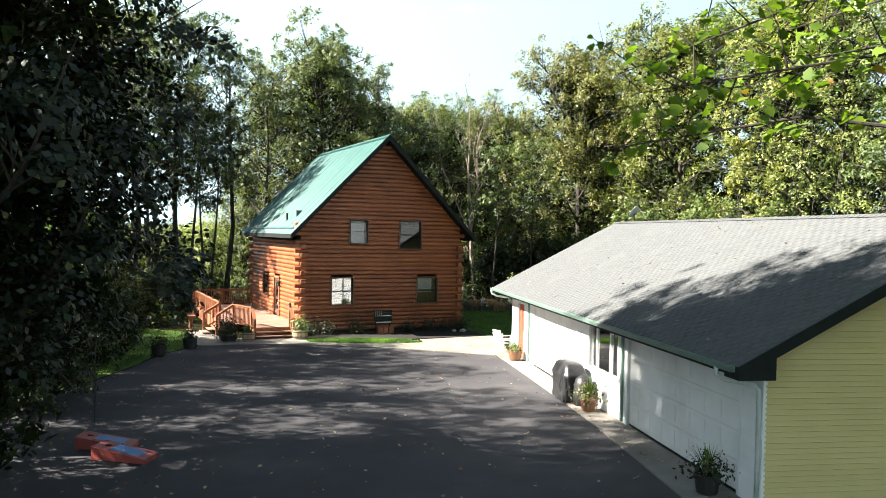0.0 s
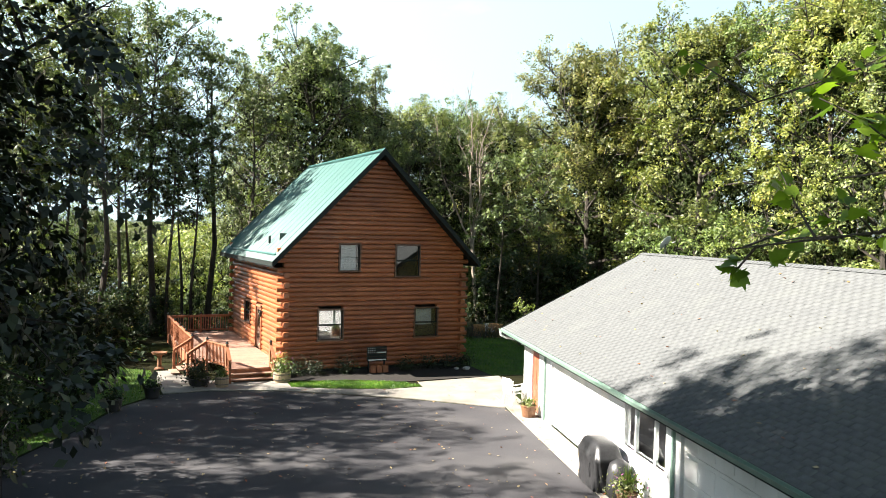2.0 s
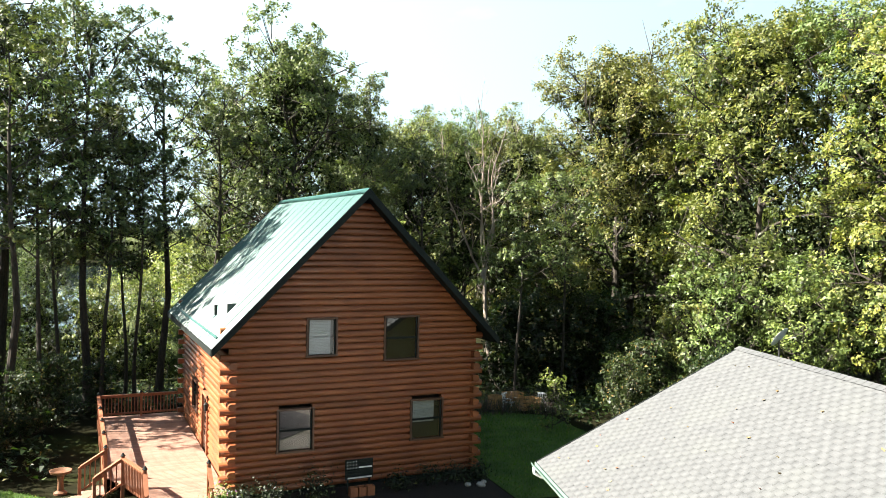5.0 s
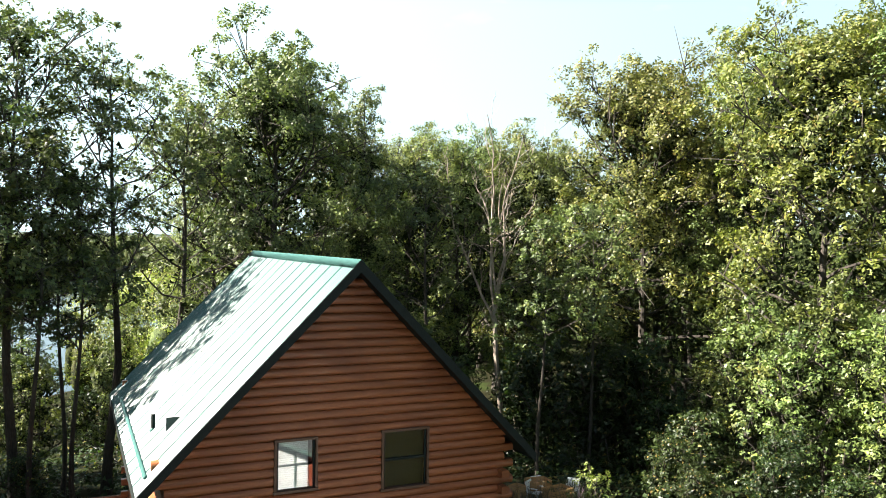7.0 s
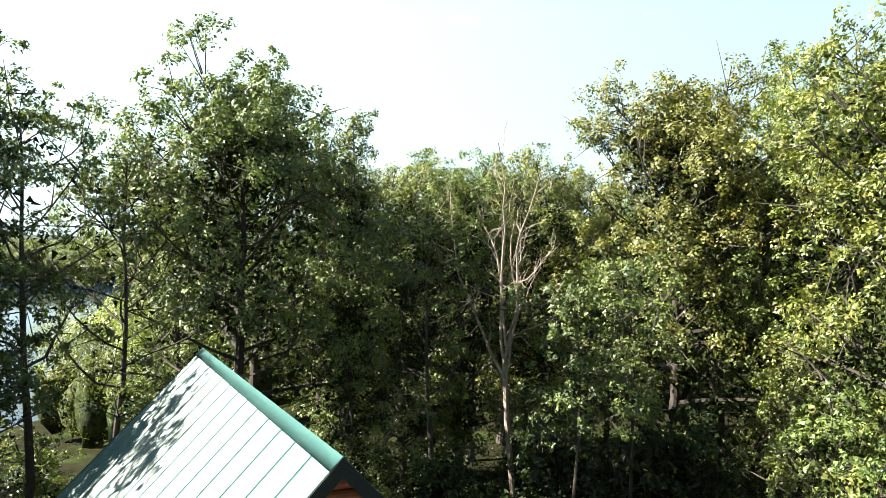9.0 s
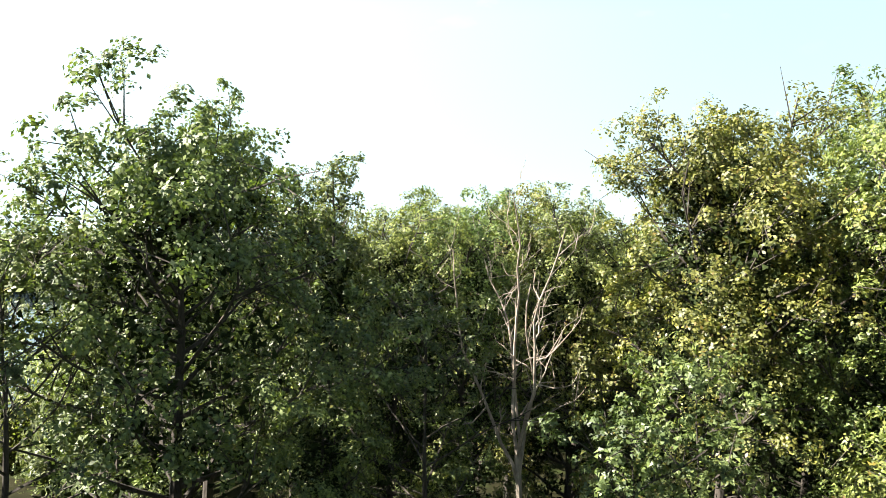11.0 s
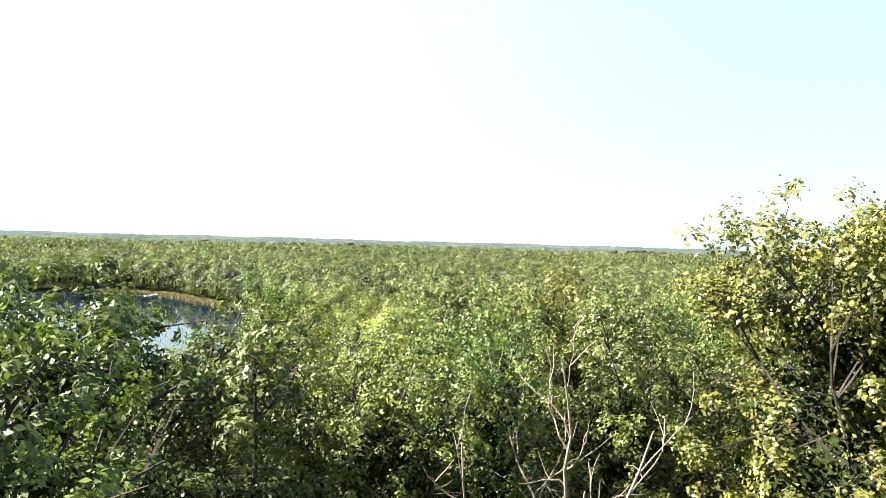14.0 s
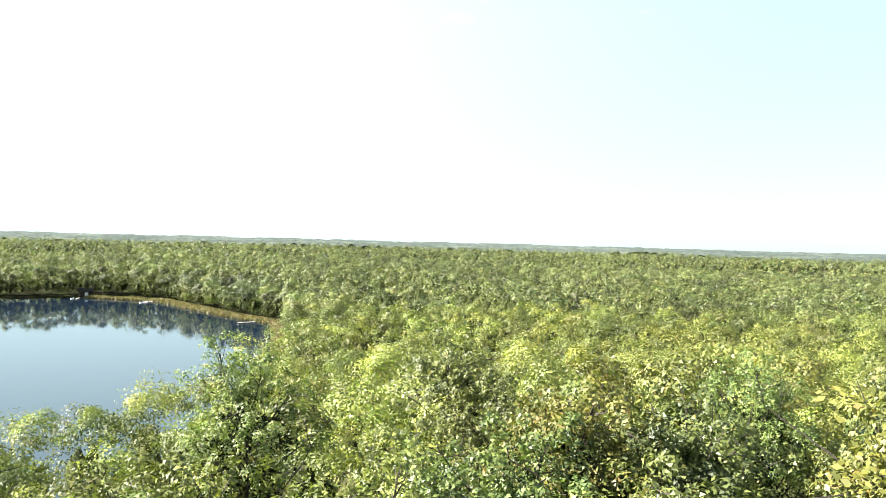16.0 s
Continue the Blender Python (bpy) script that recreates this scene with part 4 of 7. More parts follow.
    e = tagged(new("wall_garage_east"), "yellow sided back wall of the garage", "wall", kind="structure")
    gpart("wall_core", boxed((G_W1 - T, G_L0 + T, -0.1), (G_W1, G_L1 - T, gslope(G_W1) - 0.15)), M["siding_yellow"], e)
    tagged(gpart("garage_floor", boxed((G_W0 + T, G_L0 + T, -0.1), (G_W1 - T, G_L1 - T, 0.08)), M["concrete"]), "grey concrete garage floor", "floor", kind="structure")
    # corner boards
    for y in (G_L0, G_L1 - 0.0):
        s = -1 if y == G_L0 else 1
        gpart("corner_board", boxed((G_W0 - 0.028, y - 0.05 if s > 0 else y - 0.03, 0.0), (G_W0 + 0.05, y + 0.03 if s > 0 else y + 0.05, top - 0.02), 0.004), M["white_paint"], wall)
    # two wide overhead doors
    for nm, (a, b, s, t) in (("garage_door", opens[0]), ("garage_door", opens[2])):
        d = tagged(new(nm), "closed white sectional overhead garage door", "garage door", "overhead doors", "structure")
        rows, cols = 4, 8
        hh, ww = (t - s) / rows, (b - a) / cols
        for i in range(rows):
            gpart("section", boxed((G_W0 + 0.06, a, s + i * hh + 0.004), (G_W0 + 0.1, b, s + (i + 1) * hh - 0.004), 0.003), M["white_paint"], d)
            for j in range(cols):
                gpart("raised_panel", boxed((G_W0 + 0.048, a + j * ww + 0.08, s + i * hh + 0.09), (G_W0 + 0.0605, a + (j + 1) * ww - 0.08, s + (i + 1) * hh - 0.09), 0.005), M["white_paint"], d)
        for y0, y1 in ((a - 0.09, a), (b, b + 0.09)):
            gpart("jamb", boxed((G_W0 - 0.026, y0, 0.06), (G_W0 + 0.1, y1, t + 0.09), 0.004), M["white_paint"], d)
        gpart("head_trim", boxed((G_W0 - 0.026, a, t), (G_W0 + 0.1, b, t + 0.09), 0.004), M["white_paint"], d)
        gpart("bottom_seal", boxed((G_W0 + 0.05, a, s - 0.03), (G_W0 + 0.11, b, s + 0.004)), M["trim_dark"], d)
    # entrance door
    a, b, s, t = opens[3]
    d = tagged(new("door_2"), "red-brown panelled side door of the garage", "door", kind="structure")
    gpart("leaf", boxed((G_W0 + 0.03, a + 0.03, s), (G_W0 + 0.075, b - 0.03, t - 0.03), 0.004), M["door_red"], d)
    for z0, z1 in ((s + 0.15, s + 0.8), (s + 0.95, s + 1.45), (s + 1.6, t - 0.2)):
        for y0 in (a + 0.14, (a + b) / 2 + 0.03):
            gpart("raised_panel", boxed((G_W0 + 0.018, y0, z0), (G_W0 + 0.031, y0 + 0.3, z1), 0.005), M["door_red"], d)
    for y0, y1 in ((a - 0.07, a + 0.03), (b - 0.03, b + 0.07)):
        gpart("jamb", boxed((G_W0 - 0.028, y0, 0.06), (G_W0 + 0.09, y1, t + 0.06), 0.004), M["white_paint"], d)
    gpart("head_trim", boxed((G_W0 - 0.028, a + 0.03, t - 0.03), (G_W0 + 0.09, b - 0.03, t + 0.06), 0.004), M["white_paint"], d)
    kn = bmesh.new()
    bmesh.ops.create_uvsphere(kn, u_segments=10, v_segments=6, radius=0.035, matrix=Matrix.Translation((G_W0 - 0.01, a + 0.12, s + 1.0)))
    gpart("knob", kn, M["metal_pole"], d)
    # triple window
    a, b, s, t = opens[1]
    w = tagged(new("window_6"), "wide white-framed three-part sliding window, dark inside", "window", kind="structure")
    for y0, y1, z0, z1 in ((a - 0.08, b + 0.08, t, t + 0.08), (a - 0.1, b + 0.1, s - 0.08, s), (a - 0.08, a, s, t), (b, b + 0.08, s, t)):
        gpart("window_frame", boxed((G_W0 - 0.035, y0, z0), (G_W0 + 0.1, y1, z1), 0.004), M["white_paint"], w)
    cuts = [a, a + 0.62, b - 0.62, b]
    for y in cuts[1:3]:
        gpart("mullion", boxed((G_W0 - 0.01, y - 0.04, s), (G_W0 + 0.08, y + 0.04, t), 0.004), M["white_paint"], w)
    for y0, y1 in zip(cuts, cuts[1:]):
        gpart("pane", boxed((G_W0 + 0.03, y0 + 0.04, s + 0.02), (G_W0 + 0.036, y1 - 0.04, t - 0.02)), M["glass"], w).visible_shadow = False
    # inside of the garage stays dark
    tagged(gpart("garage_partition", boxed((G_W0 + 2.2, G_L0 + T, 0.08), (G_W0 + 2.26, G_L1 - T, 3.4)), M["room"]), "dim partition inside the garage", "wall", kind="structure")


garage_walls()


def garage_roof():
    roof = tagged(new("roof_garage"), "grey three-tab asphalt shingle roof with a dark near edge", "roof", kind="structure")
    for side in (0, 1):
        bm = bmesh.new()
        xs = [(0.0, G_EAVE_Z - 0.03), (G_RIDGE, G_RIDGE_Z - 0.03), (G_RIDGE, G_RIDGE_Z - 0.15), (0.0, G_EAVE_Z - 0.15)]
        xs = [(x if not side else 2 * G_RIDGE - x, z) for x, z in xs]
        r = [[bm.verts.new((x, y, z)) for x, z in xs] for y in (G_R0, G_R1)]
        for q in range(4):
            bm.faces.new((r[0][q], r[0][(q + 1) % 4], r[1][(q + 1) % 4], r[1][q]))
        bm.faces.new(r[0])
        bm.faces.new(r[1])
        gpart("roof_deck", bm, M["trim_dark"], roof)
        for y, d in ((G_R0, -0.03), (G_R1, 0.03)):
            bm = bmesh.new()
            sec = [(-0.02, G_EAVE_Z - 0.01), (G_RIDGE, G_RIDGE_Z - 0.005), (G_RIDGE, G_RIDGE_Z - 0.24), (-0.02, G_EAVE_Z - 0.24)]
            sec = [(x if not side else 2 * G_RIDGE - x, z) for x, z in sec]
            r = [[bm.verts.new((x, q, z)) for x, z in sec] for q in (y, y + d)]
            for q in range(4):
                bm.faces.new((r[0][q], r[0][(q + 1) % 4], r[1][(q + 1) % 4], r[1][q]))
            bm.faces.new(r[0])
            bm.faces.new(r[1])
            gpart("rake_board", bm, M["trim_dark"], roof, "dark rake board")
    # boxed soffit and its dark return at the corner
    for y0, y1 in ((G_R0 + 0.0, G_L0 - 0.03), (G_L1 + 0.03, G_R1)):
        bm = bmesh.new()
        xe = G_W0 - 0.1
        sec = [(-0.015, G_EAVE_Z - 0.26), (xe, G_EAVE_Z - 0.26), (xe, gslope(xe) - 0.17), (-0.015, G_EAVE_Z - 0.16)]
        r = [[bm.verts.new((x, q, z)) for x, z in sec] for q in (y0 - 0.02 if y0 < 0 else y0, y1 if y0 < 0 else y1 + 0.02)]
        for q in range(4):
            bm.faces.new((r[0][q], r[0][(q + 1) % 4], r[1][(q + 1) % 4], r[1][q]))
        bm.faces.new(r[0])
        bm.faces.new(r[1])
        gpart("soffit_return", bm, M["trim_dark"], roof)
    gpart("soffit", boxed((0.03, G_L0, G_EAVE_Z - 0.19), (G_W0 - 0.03, G_L1, G_EAVE_Z - 0.155)), M["white_paint"], roof, "white soffit")
    gpart("fascia", boxed((-0.02, G_R0, G_EAVE_Z - 0.2), (0.0, G_R1, G_EAVE_Z - 0.02)), M["trim_dark"], roof)
    # gutter
    gut = thing("gutter", "weathered pale green rain gutter along the eave", "gutter")
    bm = bmesh.new()
    sec = [(-0.025, G_EAVE_Z - 0.02), (-0.025, G_EAVE_Z - 0.13), (-0.1, G_EAVE_Z - 0.13), (-0.14, G_EAVE_Z - 0.03), (-0.128, G_EAVE_Z - 0.03), (-0.095, G_EAVE_Z - 0.12), (-0.035, G_EAVE_Z - 0.12), (-0.035, G_EAVE_Z - 0.02)]
    r = [[bm.verts.new((x, y, z)) for x, z in sec] for y in (G_R0 + 0.1, G_R1 + 0.03)]
    for q in range(8):
        bm.faces.new((r[0][q], r[0][(q + 1) % 8], r[1][(q + 1) % 8], r[1][q]))
    gpart("trough", bm, M["gutter_green"], gut)
    for y, low in ((-0.05, 0.12), (G_R1 - 0.2, 2.2)):
        bm = bmesh.new()
        tube(bm, [(-0.08, y + 0.1, G_EAVE_Z - 0.12), (-0.08, y + 0.1, G_EAVE_Z - 0.26), (0.1, y + 0.08, G_EAVE_Z - 0.36), (G_W0 - 0.18, y, G_EAVE_Z - 0.44), (G_W0 - 0.07, y, G_EAVE_Z - 0.55), (G_W0 - 0.07, y, low)], [0.045] * 6, 8)
        gpart("downspout", bm, M["gutter"], gut, smooth=True)
    for y in (6.62, 16.3):
        gpart("downspout", boxed((G_W0 - 0.1, y - 0.04, 0.1), (G_W0 - 0.03, y + 0.04, G_EAVE_Z - 0.2), 0.008), M["gutter_green"], gut)


garage_roof()


def garage_walk():
    """Concrete apron in slabs along the wall."""
    y = -1.5
    w = tagged(new("pavement"), "pale concrete apron along the garage, with fallen leaves", "pavement", kind="structure")
    edges = [-1.5, 1.0, 3.6, 6.2, 8.8, 11.4, 14.0, 16.6, 19.2, 20.6]
    for a, b in zip(edges, edges[1:]):
        f = lambda v: -0.45 + 0.45 * min(1, max(0, (v + 1.5) / 9))  # noqa: E731
        bm = slab([(f(a), a + 0.006), (G_W0 + 0.02, a + 0.006), (G_W0 + 0.02, b - 0.006), (f(b), b - 0.006)], -0.1, 0.06)
        gpart("slab", bm, M["concrete"], w)


garage_walk()


# ---- trees ----
def leaf_quads(centres, normals, sizes, rng, aspect=0.62):
    """Pointed leaves as bent rhombs: arrays of verts and quad faces."""
    n = len(centres)
    t = rng.normal(size=(n, 3))
    t -= normals * (t * normals).sum(1, keepdims=True)
    t /= np.linalg.norm(t, axis=1, keepdims=True) + 1e-9
    b = np.cross(normals, t)
    s = sizes[:, None]
    droop = normals * s * -0.12
    v = np.stack([centres - t * s * 0.5, centres + b * s * 0.5 * aspect, centres + t * s * 0.5 + droop, centres - b * s * 0.5 * aspect], 1)
    return v.reshape(-1, 3), np.arange(n * 4).reshape(-1, 4)


def leaf_tris(centres, normals, sizes, rng):
    """Small leaves as single pointed faces."""
    n = len(centres)
    t = rng.normal(size=(n, 3))
    t -= normals * (t * normals).sum(1, keepdims=True)
    t /= np.linalg.norm(t, axis=1, keepdims=True) + 1e-9
    b = np.cross(normals, t)
    s = sizes[:, None]
    v = np.stack([centres - t * s * 0.45 - b * s * 0.33, centres - t * s * 0.3 + b * s * 0.36, centres + t * s * 0.65], 1)
    return v.reshape(-1, 3), np.arange(n * 3).reshape(-1, 3)


class Tree:
    """Grows a trunk with limbs and twigs, and leaves on the twigs."""

    def __init__(self, seed):
        self.rng = np.random.RandomState(seed)
        self.bm = bmesh.new()
        self.tips = []

    def limb(self, p, d, length, r0, r1, sides, bend=0.25, lift=0.15, steps=4):
        pts, radii = [np.array(p, float)], [r0]
        d = np.array(d, float)
        for i in range(steps):
            d = d + self.rng.normal(size=3) * bend * 0.5 + np.array([0, 0, lift])
            d /= np.linalg.norm(d)
            pts.append(pts[-1] + d * length / steps)
            radii.append(r0 + (r1 - r0) * (i + 1) / steps)
        tube(self.bm, [Vector(q) for q in pts], radii, sides, cap=False)
        return pts, d

    def grow(self, height, bare, spread, limbs, twigs, trunk_r, lean=0.05, column=False, rise=0.9, dome=False):
        rng = self.rng
        n = 9
        pts = [np.array([0, 0, -0.4])]
        d = np.array([rng.normal() * lean, rng.normal() * lean, 1.0])
        for i in range(n):
            d = d + np.array([rng.normal() * 0.05, rng.normal() * 0.05, 0.05])
            d /= np.linalg.norm(d)
            pts.append(pts[-1] + d * (height * (0.82 if dome else 0.93) + 0.4) / n)
        radii = [trunk_r * (1.35 if i == 0 else 1.0 - 0.88 * i / n) for i in range(n + 1)]
        tube(self.bm, [Vector(p) for p in pts], radii, 9, cap=False)
        P = np.array(pts)
        for k in range(limbs):
            f = bare + (0.97 - bare) * ((k + rng.uniform(0, 0.9)) / limbs) ** (0.72 if dome else 1.0)
            x = f * n
            i = min(int(x), n - 1)
            p = P[i] + (P[i + 1] - P[i]) * (x - i)
            az = k * 2.4 + rng.uniform(-0.5, 0.5)
            u = (f - bare) / (1 - bare)
            reach = spread * math.sqrt(max(0.05, 1 - ((u - 0.42) / 0.62) ** 2)) * rng.uniform(0.75, 1.15)
            if dome:
                reach = spread * (0.8 + 0.38 * u - 0.55 * u * u) * rng.uniform(0.8, 1.15)
            if column:
                reach = spread * (1.05 - u) * rng.uniform(0.7, 1.1) + 0.25
            up = 0.15 + rise * u if not column else rng.uniform(-0.1, 0.25)
            dd = np.array([math.cos(az), math.sin(az), up])
            lp, ld = self.limb(p, dd / np.linalg.norm(dd), reach, radii[i] * 0.5, 0.025, 4, 0.3, 0.05 if dome else 0.1)
            for j in range(twigs):
                g = rng.uniform(0.3, 1.0) * (len(lp) - 1)
                q = int(min(g, len(lp) - 2))
                s = lp[q] + (lp[q + 1] - lp[q]) * (g - q)
                td = ld * 0.5 + rng.normal(size=3) * 0.8
                td[2] += 0.2
                td /= np.linalg.norm(td)
                tl = reach * rng.uniform(0.18, 0.42) + 0.3
                tp, _ = self.limb(s, td, tl, 0.03, 0.008, 3, 0.3, 0.05, 1)
                self.tips.append(tp[-1])
            self.tips.append(lp[-1])
        # leaders that round off the top
        for k in range(9 if dome else 0):
            az = k * math.tau / 9 + rng.uniform(-0.3, 0.3)
            dd = np.array([math.cos(az), math.sin(az), rng.uniform(0.35, 1.7)])
            lp, ld = self.limb(P[-1] - np.array([0, 0, rng.uniform(0, 1.2)]), dd / np.linalg.norm(dd), spread * rng.uniform(0.36, 0.56), 0.05, 0.015, 4, 0.3, 0.03)
            self.tips += [lp[2], lp[3], lp[4]] + [lp[3] + rng.normal(size=3) * 0.45 for _ in range(2)]
        self.tips += [P[-1] + rng.normal(size=3) * np.array([0.5, 0.5, 0.25]) for _ in range(6)] + [P[-1]]
        top = P[-1]
        lx, ly = top[0] / top[2], top[1] / top[2]
        for v in self.bm.verts:
            v.co.x -= lx * v.co.z
            v.co.y -= ly * v.co.z
        self.tips = [np.array([p[0] - lx * p[2], p[1] - ly * p[2], p[2]]) for p in self.tips]
        return self

    def fork(self, height, stems, trunk_r):
        """A trunk that forks into rising, crooked stems which fork again into thin bare twigs."""
        rng = self.rng
        base, d = self.limb((0, 0, -0.4), (0.05, 0, 1), height * 0.42, trunk_r, trunk_r * 0.78, 9, 0.1, 0.25, 6)
        trunk, self.stems = self.bm, []
        for k in range(stems):
            self.bm = bmesh.new()
            az = k * math.tau / stems + rng.uniform(-0.4, 0.4)
            out = 0.2 + 0.2 * rng.uniform()
            dd = np.array([math.cos(az) * out, math.sin(az) * out, 1.0])
            lp, ld = self.limb(base[-1 if k % 2 else -2], dd / np.linalg.norm(dd), height * rng.uniform(0.42, 0.6), trunk_r * 0.52, 0.018, 7, 0.3, 0.12, 10)
            for j in range(9):
                g = rng.uniform(0.2, 0.95) * (len(lp) - 1)
                q = int(min(g, len(lp) - 2))
                s = lp[q] + (lp[q + 1] - lp[q]) * (g - q)
                td = rng.normal(size=3) * 0.55 + np.array([0, 0, 0.8]) + np.array([math.cos(az), math.sin(az), 0]) * 0.35
                tp, e = self.limb(s, td / np.linalg.norm(td), rng.uniform(1.0, 3.2), 0.035 * (1.2 - g / len(lp)), 0.007, 4, 0.55, 0.1, 6)
                for i in (2, 4):
                    self.limb(tp[i], e + rng.normal(size=3) * 0.6, rng.uniform(0.4, 1.2), 0.012, 0.004, 3, 0.5, 0.08, 3)
            self.stems.append(self.bm)
        self.bm = trunk
        return self

    def leaves(self, per, clump, size, gap=0.0, tri=True):
        """Each twig end carries a small domed pad of leaves, tilted outwards, with a few leaves hanging below."""
        rng = self.rng
        T = np.array(self.tips)
        if gap:
            T = T[(rng.uniform(size=len(T)) > gap) | (np.arange(len(T)) > len(T) - 14)]
        # stray shoots at the edge stay bare
        close = (np.linalg.norm(T[:, None] - T[None], axis=2) < 1.5).sum(1)
        T = T[(close > 2) | (len(T) < 90) | (np.arange(len(T)) > len(T) - 14)]
        # three small pads round each twig end, none quite level with the next
        T = np.repeat(T, 3, 0)
        T = T + rng.normal(size=T.shape) * clump * np.array([0.62, 0.62, 0.5])
        per, clump = -(-per // 3), clump * 0.66
        n = len(T)
        out = T * np.array([1, 1, 0.0])
        out /= np.linalg.norm(out, axis=1, keepdims=True) + 0.5
        up = np.array([0, 0, 0.85]) + out * 0.7 + rng.normal(size=(n, 3)) * 0.38
        up /= np.linalg.norm(up, axis=1, keepdims=True)
        side = np.cross(up, rng.normal(size=(n, 3)))
        side /= np.linalg.norm(side, axis=1, keepdims=True)
        cross = np.cross(up, side)
        k = clump * rng.uniform(0.7, 1.4, (n, 1))
        long = rng.uniform(0.75, 1.35, (n, 1))
        rho = rng.uniform(size=(n, per)) ** 0.55
        phi = rng.uniform(0, math.tau, (n, per))
        lobes = 1 + 0.28 * np.sin(phi * 3 + rng.uniform(0, 6, (n, 1))) + 0.16 * np.sin(phi * 7 + rng.uniform(0, 6, (n, 1)))
        a, b = rho * np.cos(phi) * lobes, rho * np.sin(phi) * lobes
        lift = 0.5 * (1 - rho**2) + rng.normal(size=(n, per)) * 0.22 - np.where(rng.uniform(size=(n, per)) < 0.14, 0.5, 0.0)

        def world(p, q, r):
            return side[:, None] * p[..., None] + cross[:, None] * q[..., None] + up[:, None] * r[..., None]

        c = T[:, None] + world(a * long * k, b / long * k, lift * k)
        nrm = world(a * 0.9, b * 0.9, np.full(a.shape, 0.85)) + rng.normal(size=(n, per, 3)) * 0.3
        c, nrm = c.reshape(-1, 3), nrm.reshape(-1, 3)
        nrm /= np.linalg.norm(nrm, axis=1, keepdims=True)
        sizes = size * rng.uniform(0.65, 1.35, len(c))
        return leaf_tris(c, nrm, sizes, rng) if tri else leaf_quads(c, nrm, sizes, rng)


def unit_ball(level):
    bm = bmesh.new()
    bmesh.ops.create_icosphere(bm, subdivisions=level, radius=1.0)
    v = np.array([p.co[:] for p in bm.verts])
    f = np.array([[p.index for p in g.verts] for g in bm.faces])
    bm.free()
    return v, f


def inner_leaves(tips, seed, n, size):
    """Leaf sprays deep in the crown, coloured dark as its shade, between the stem and the tips."""
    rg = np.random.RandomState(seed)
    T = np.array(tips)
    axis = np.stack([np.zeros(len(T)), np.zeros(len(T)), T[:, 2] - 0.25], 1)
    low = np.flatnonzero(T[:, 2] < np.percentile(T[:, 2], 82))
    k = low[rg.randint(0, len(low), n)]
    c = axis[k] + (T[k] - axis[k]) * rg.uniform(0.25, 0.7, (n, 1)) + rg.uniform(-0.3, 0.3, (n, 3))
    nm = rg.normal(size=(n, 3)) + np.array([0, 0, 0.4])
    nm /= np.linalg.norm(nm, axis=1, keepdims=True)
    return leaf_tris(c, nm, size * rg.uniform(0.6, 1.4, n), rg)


def make_tree(name, label, seed, leaf, bark, per=40, clump=0.5, size=0.26, gap=0.0, tri=True, mass=0, **shape):
    t = Tree(seed).fork(**shape) if "stems" in shape else Tree(seed).grow(**shape)
    root = thing(name, label, "tree")
    part("trunk", t.bm, M[bark], root, "rough grey-brown bark")
    for bm in t.stems if "stems" in shape else ():
        part("limb", bm, M[bark], root, "bare forked limb")
    if per:
        v, f = t.leaves(per, clump, size, gap, tri)
        part("crown", mesh_from("crown", v, f, M[leaf]), None, root, "dense green leaves")
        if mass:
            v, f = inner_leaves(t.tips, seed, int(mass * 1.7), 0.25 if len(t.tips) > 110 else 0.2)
            part("inner_crown", mesh_from("inner_crown", v, f, M["leaf_inner_shade"]), None, root, "leaves deep in the crown, coloured dark as shade")
    return root


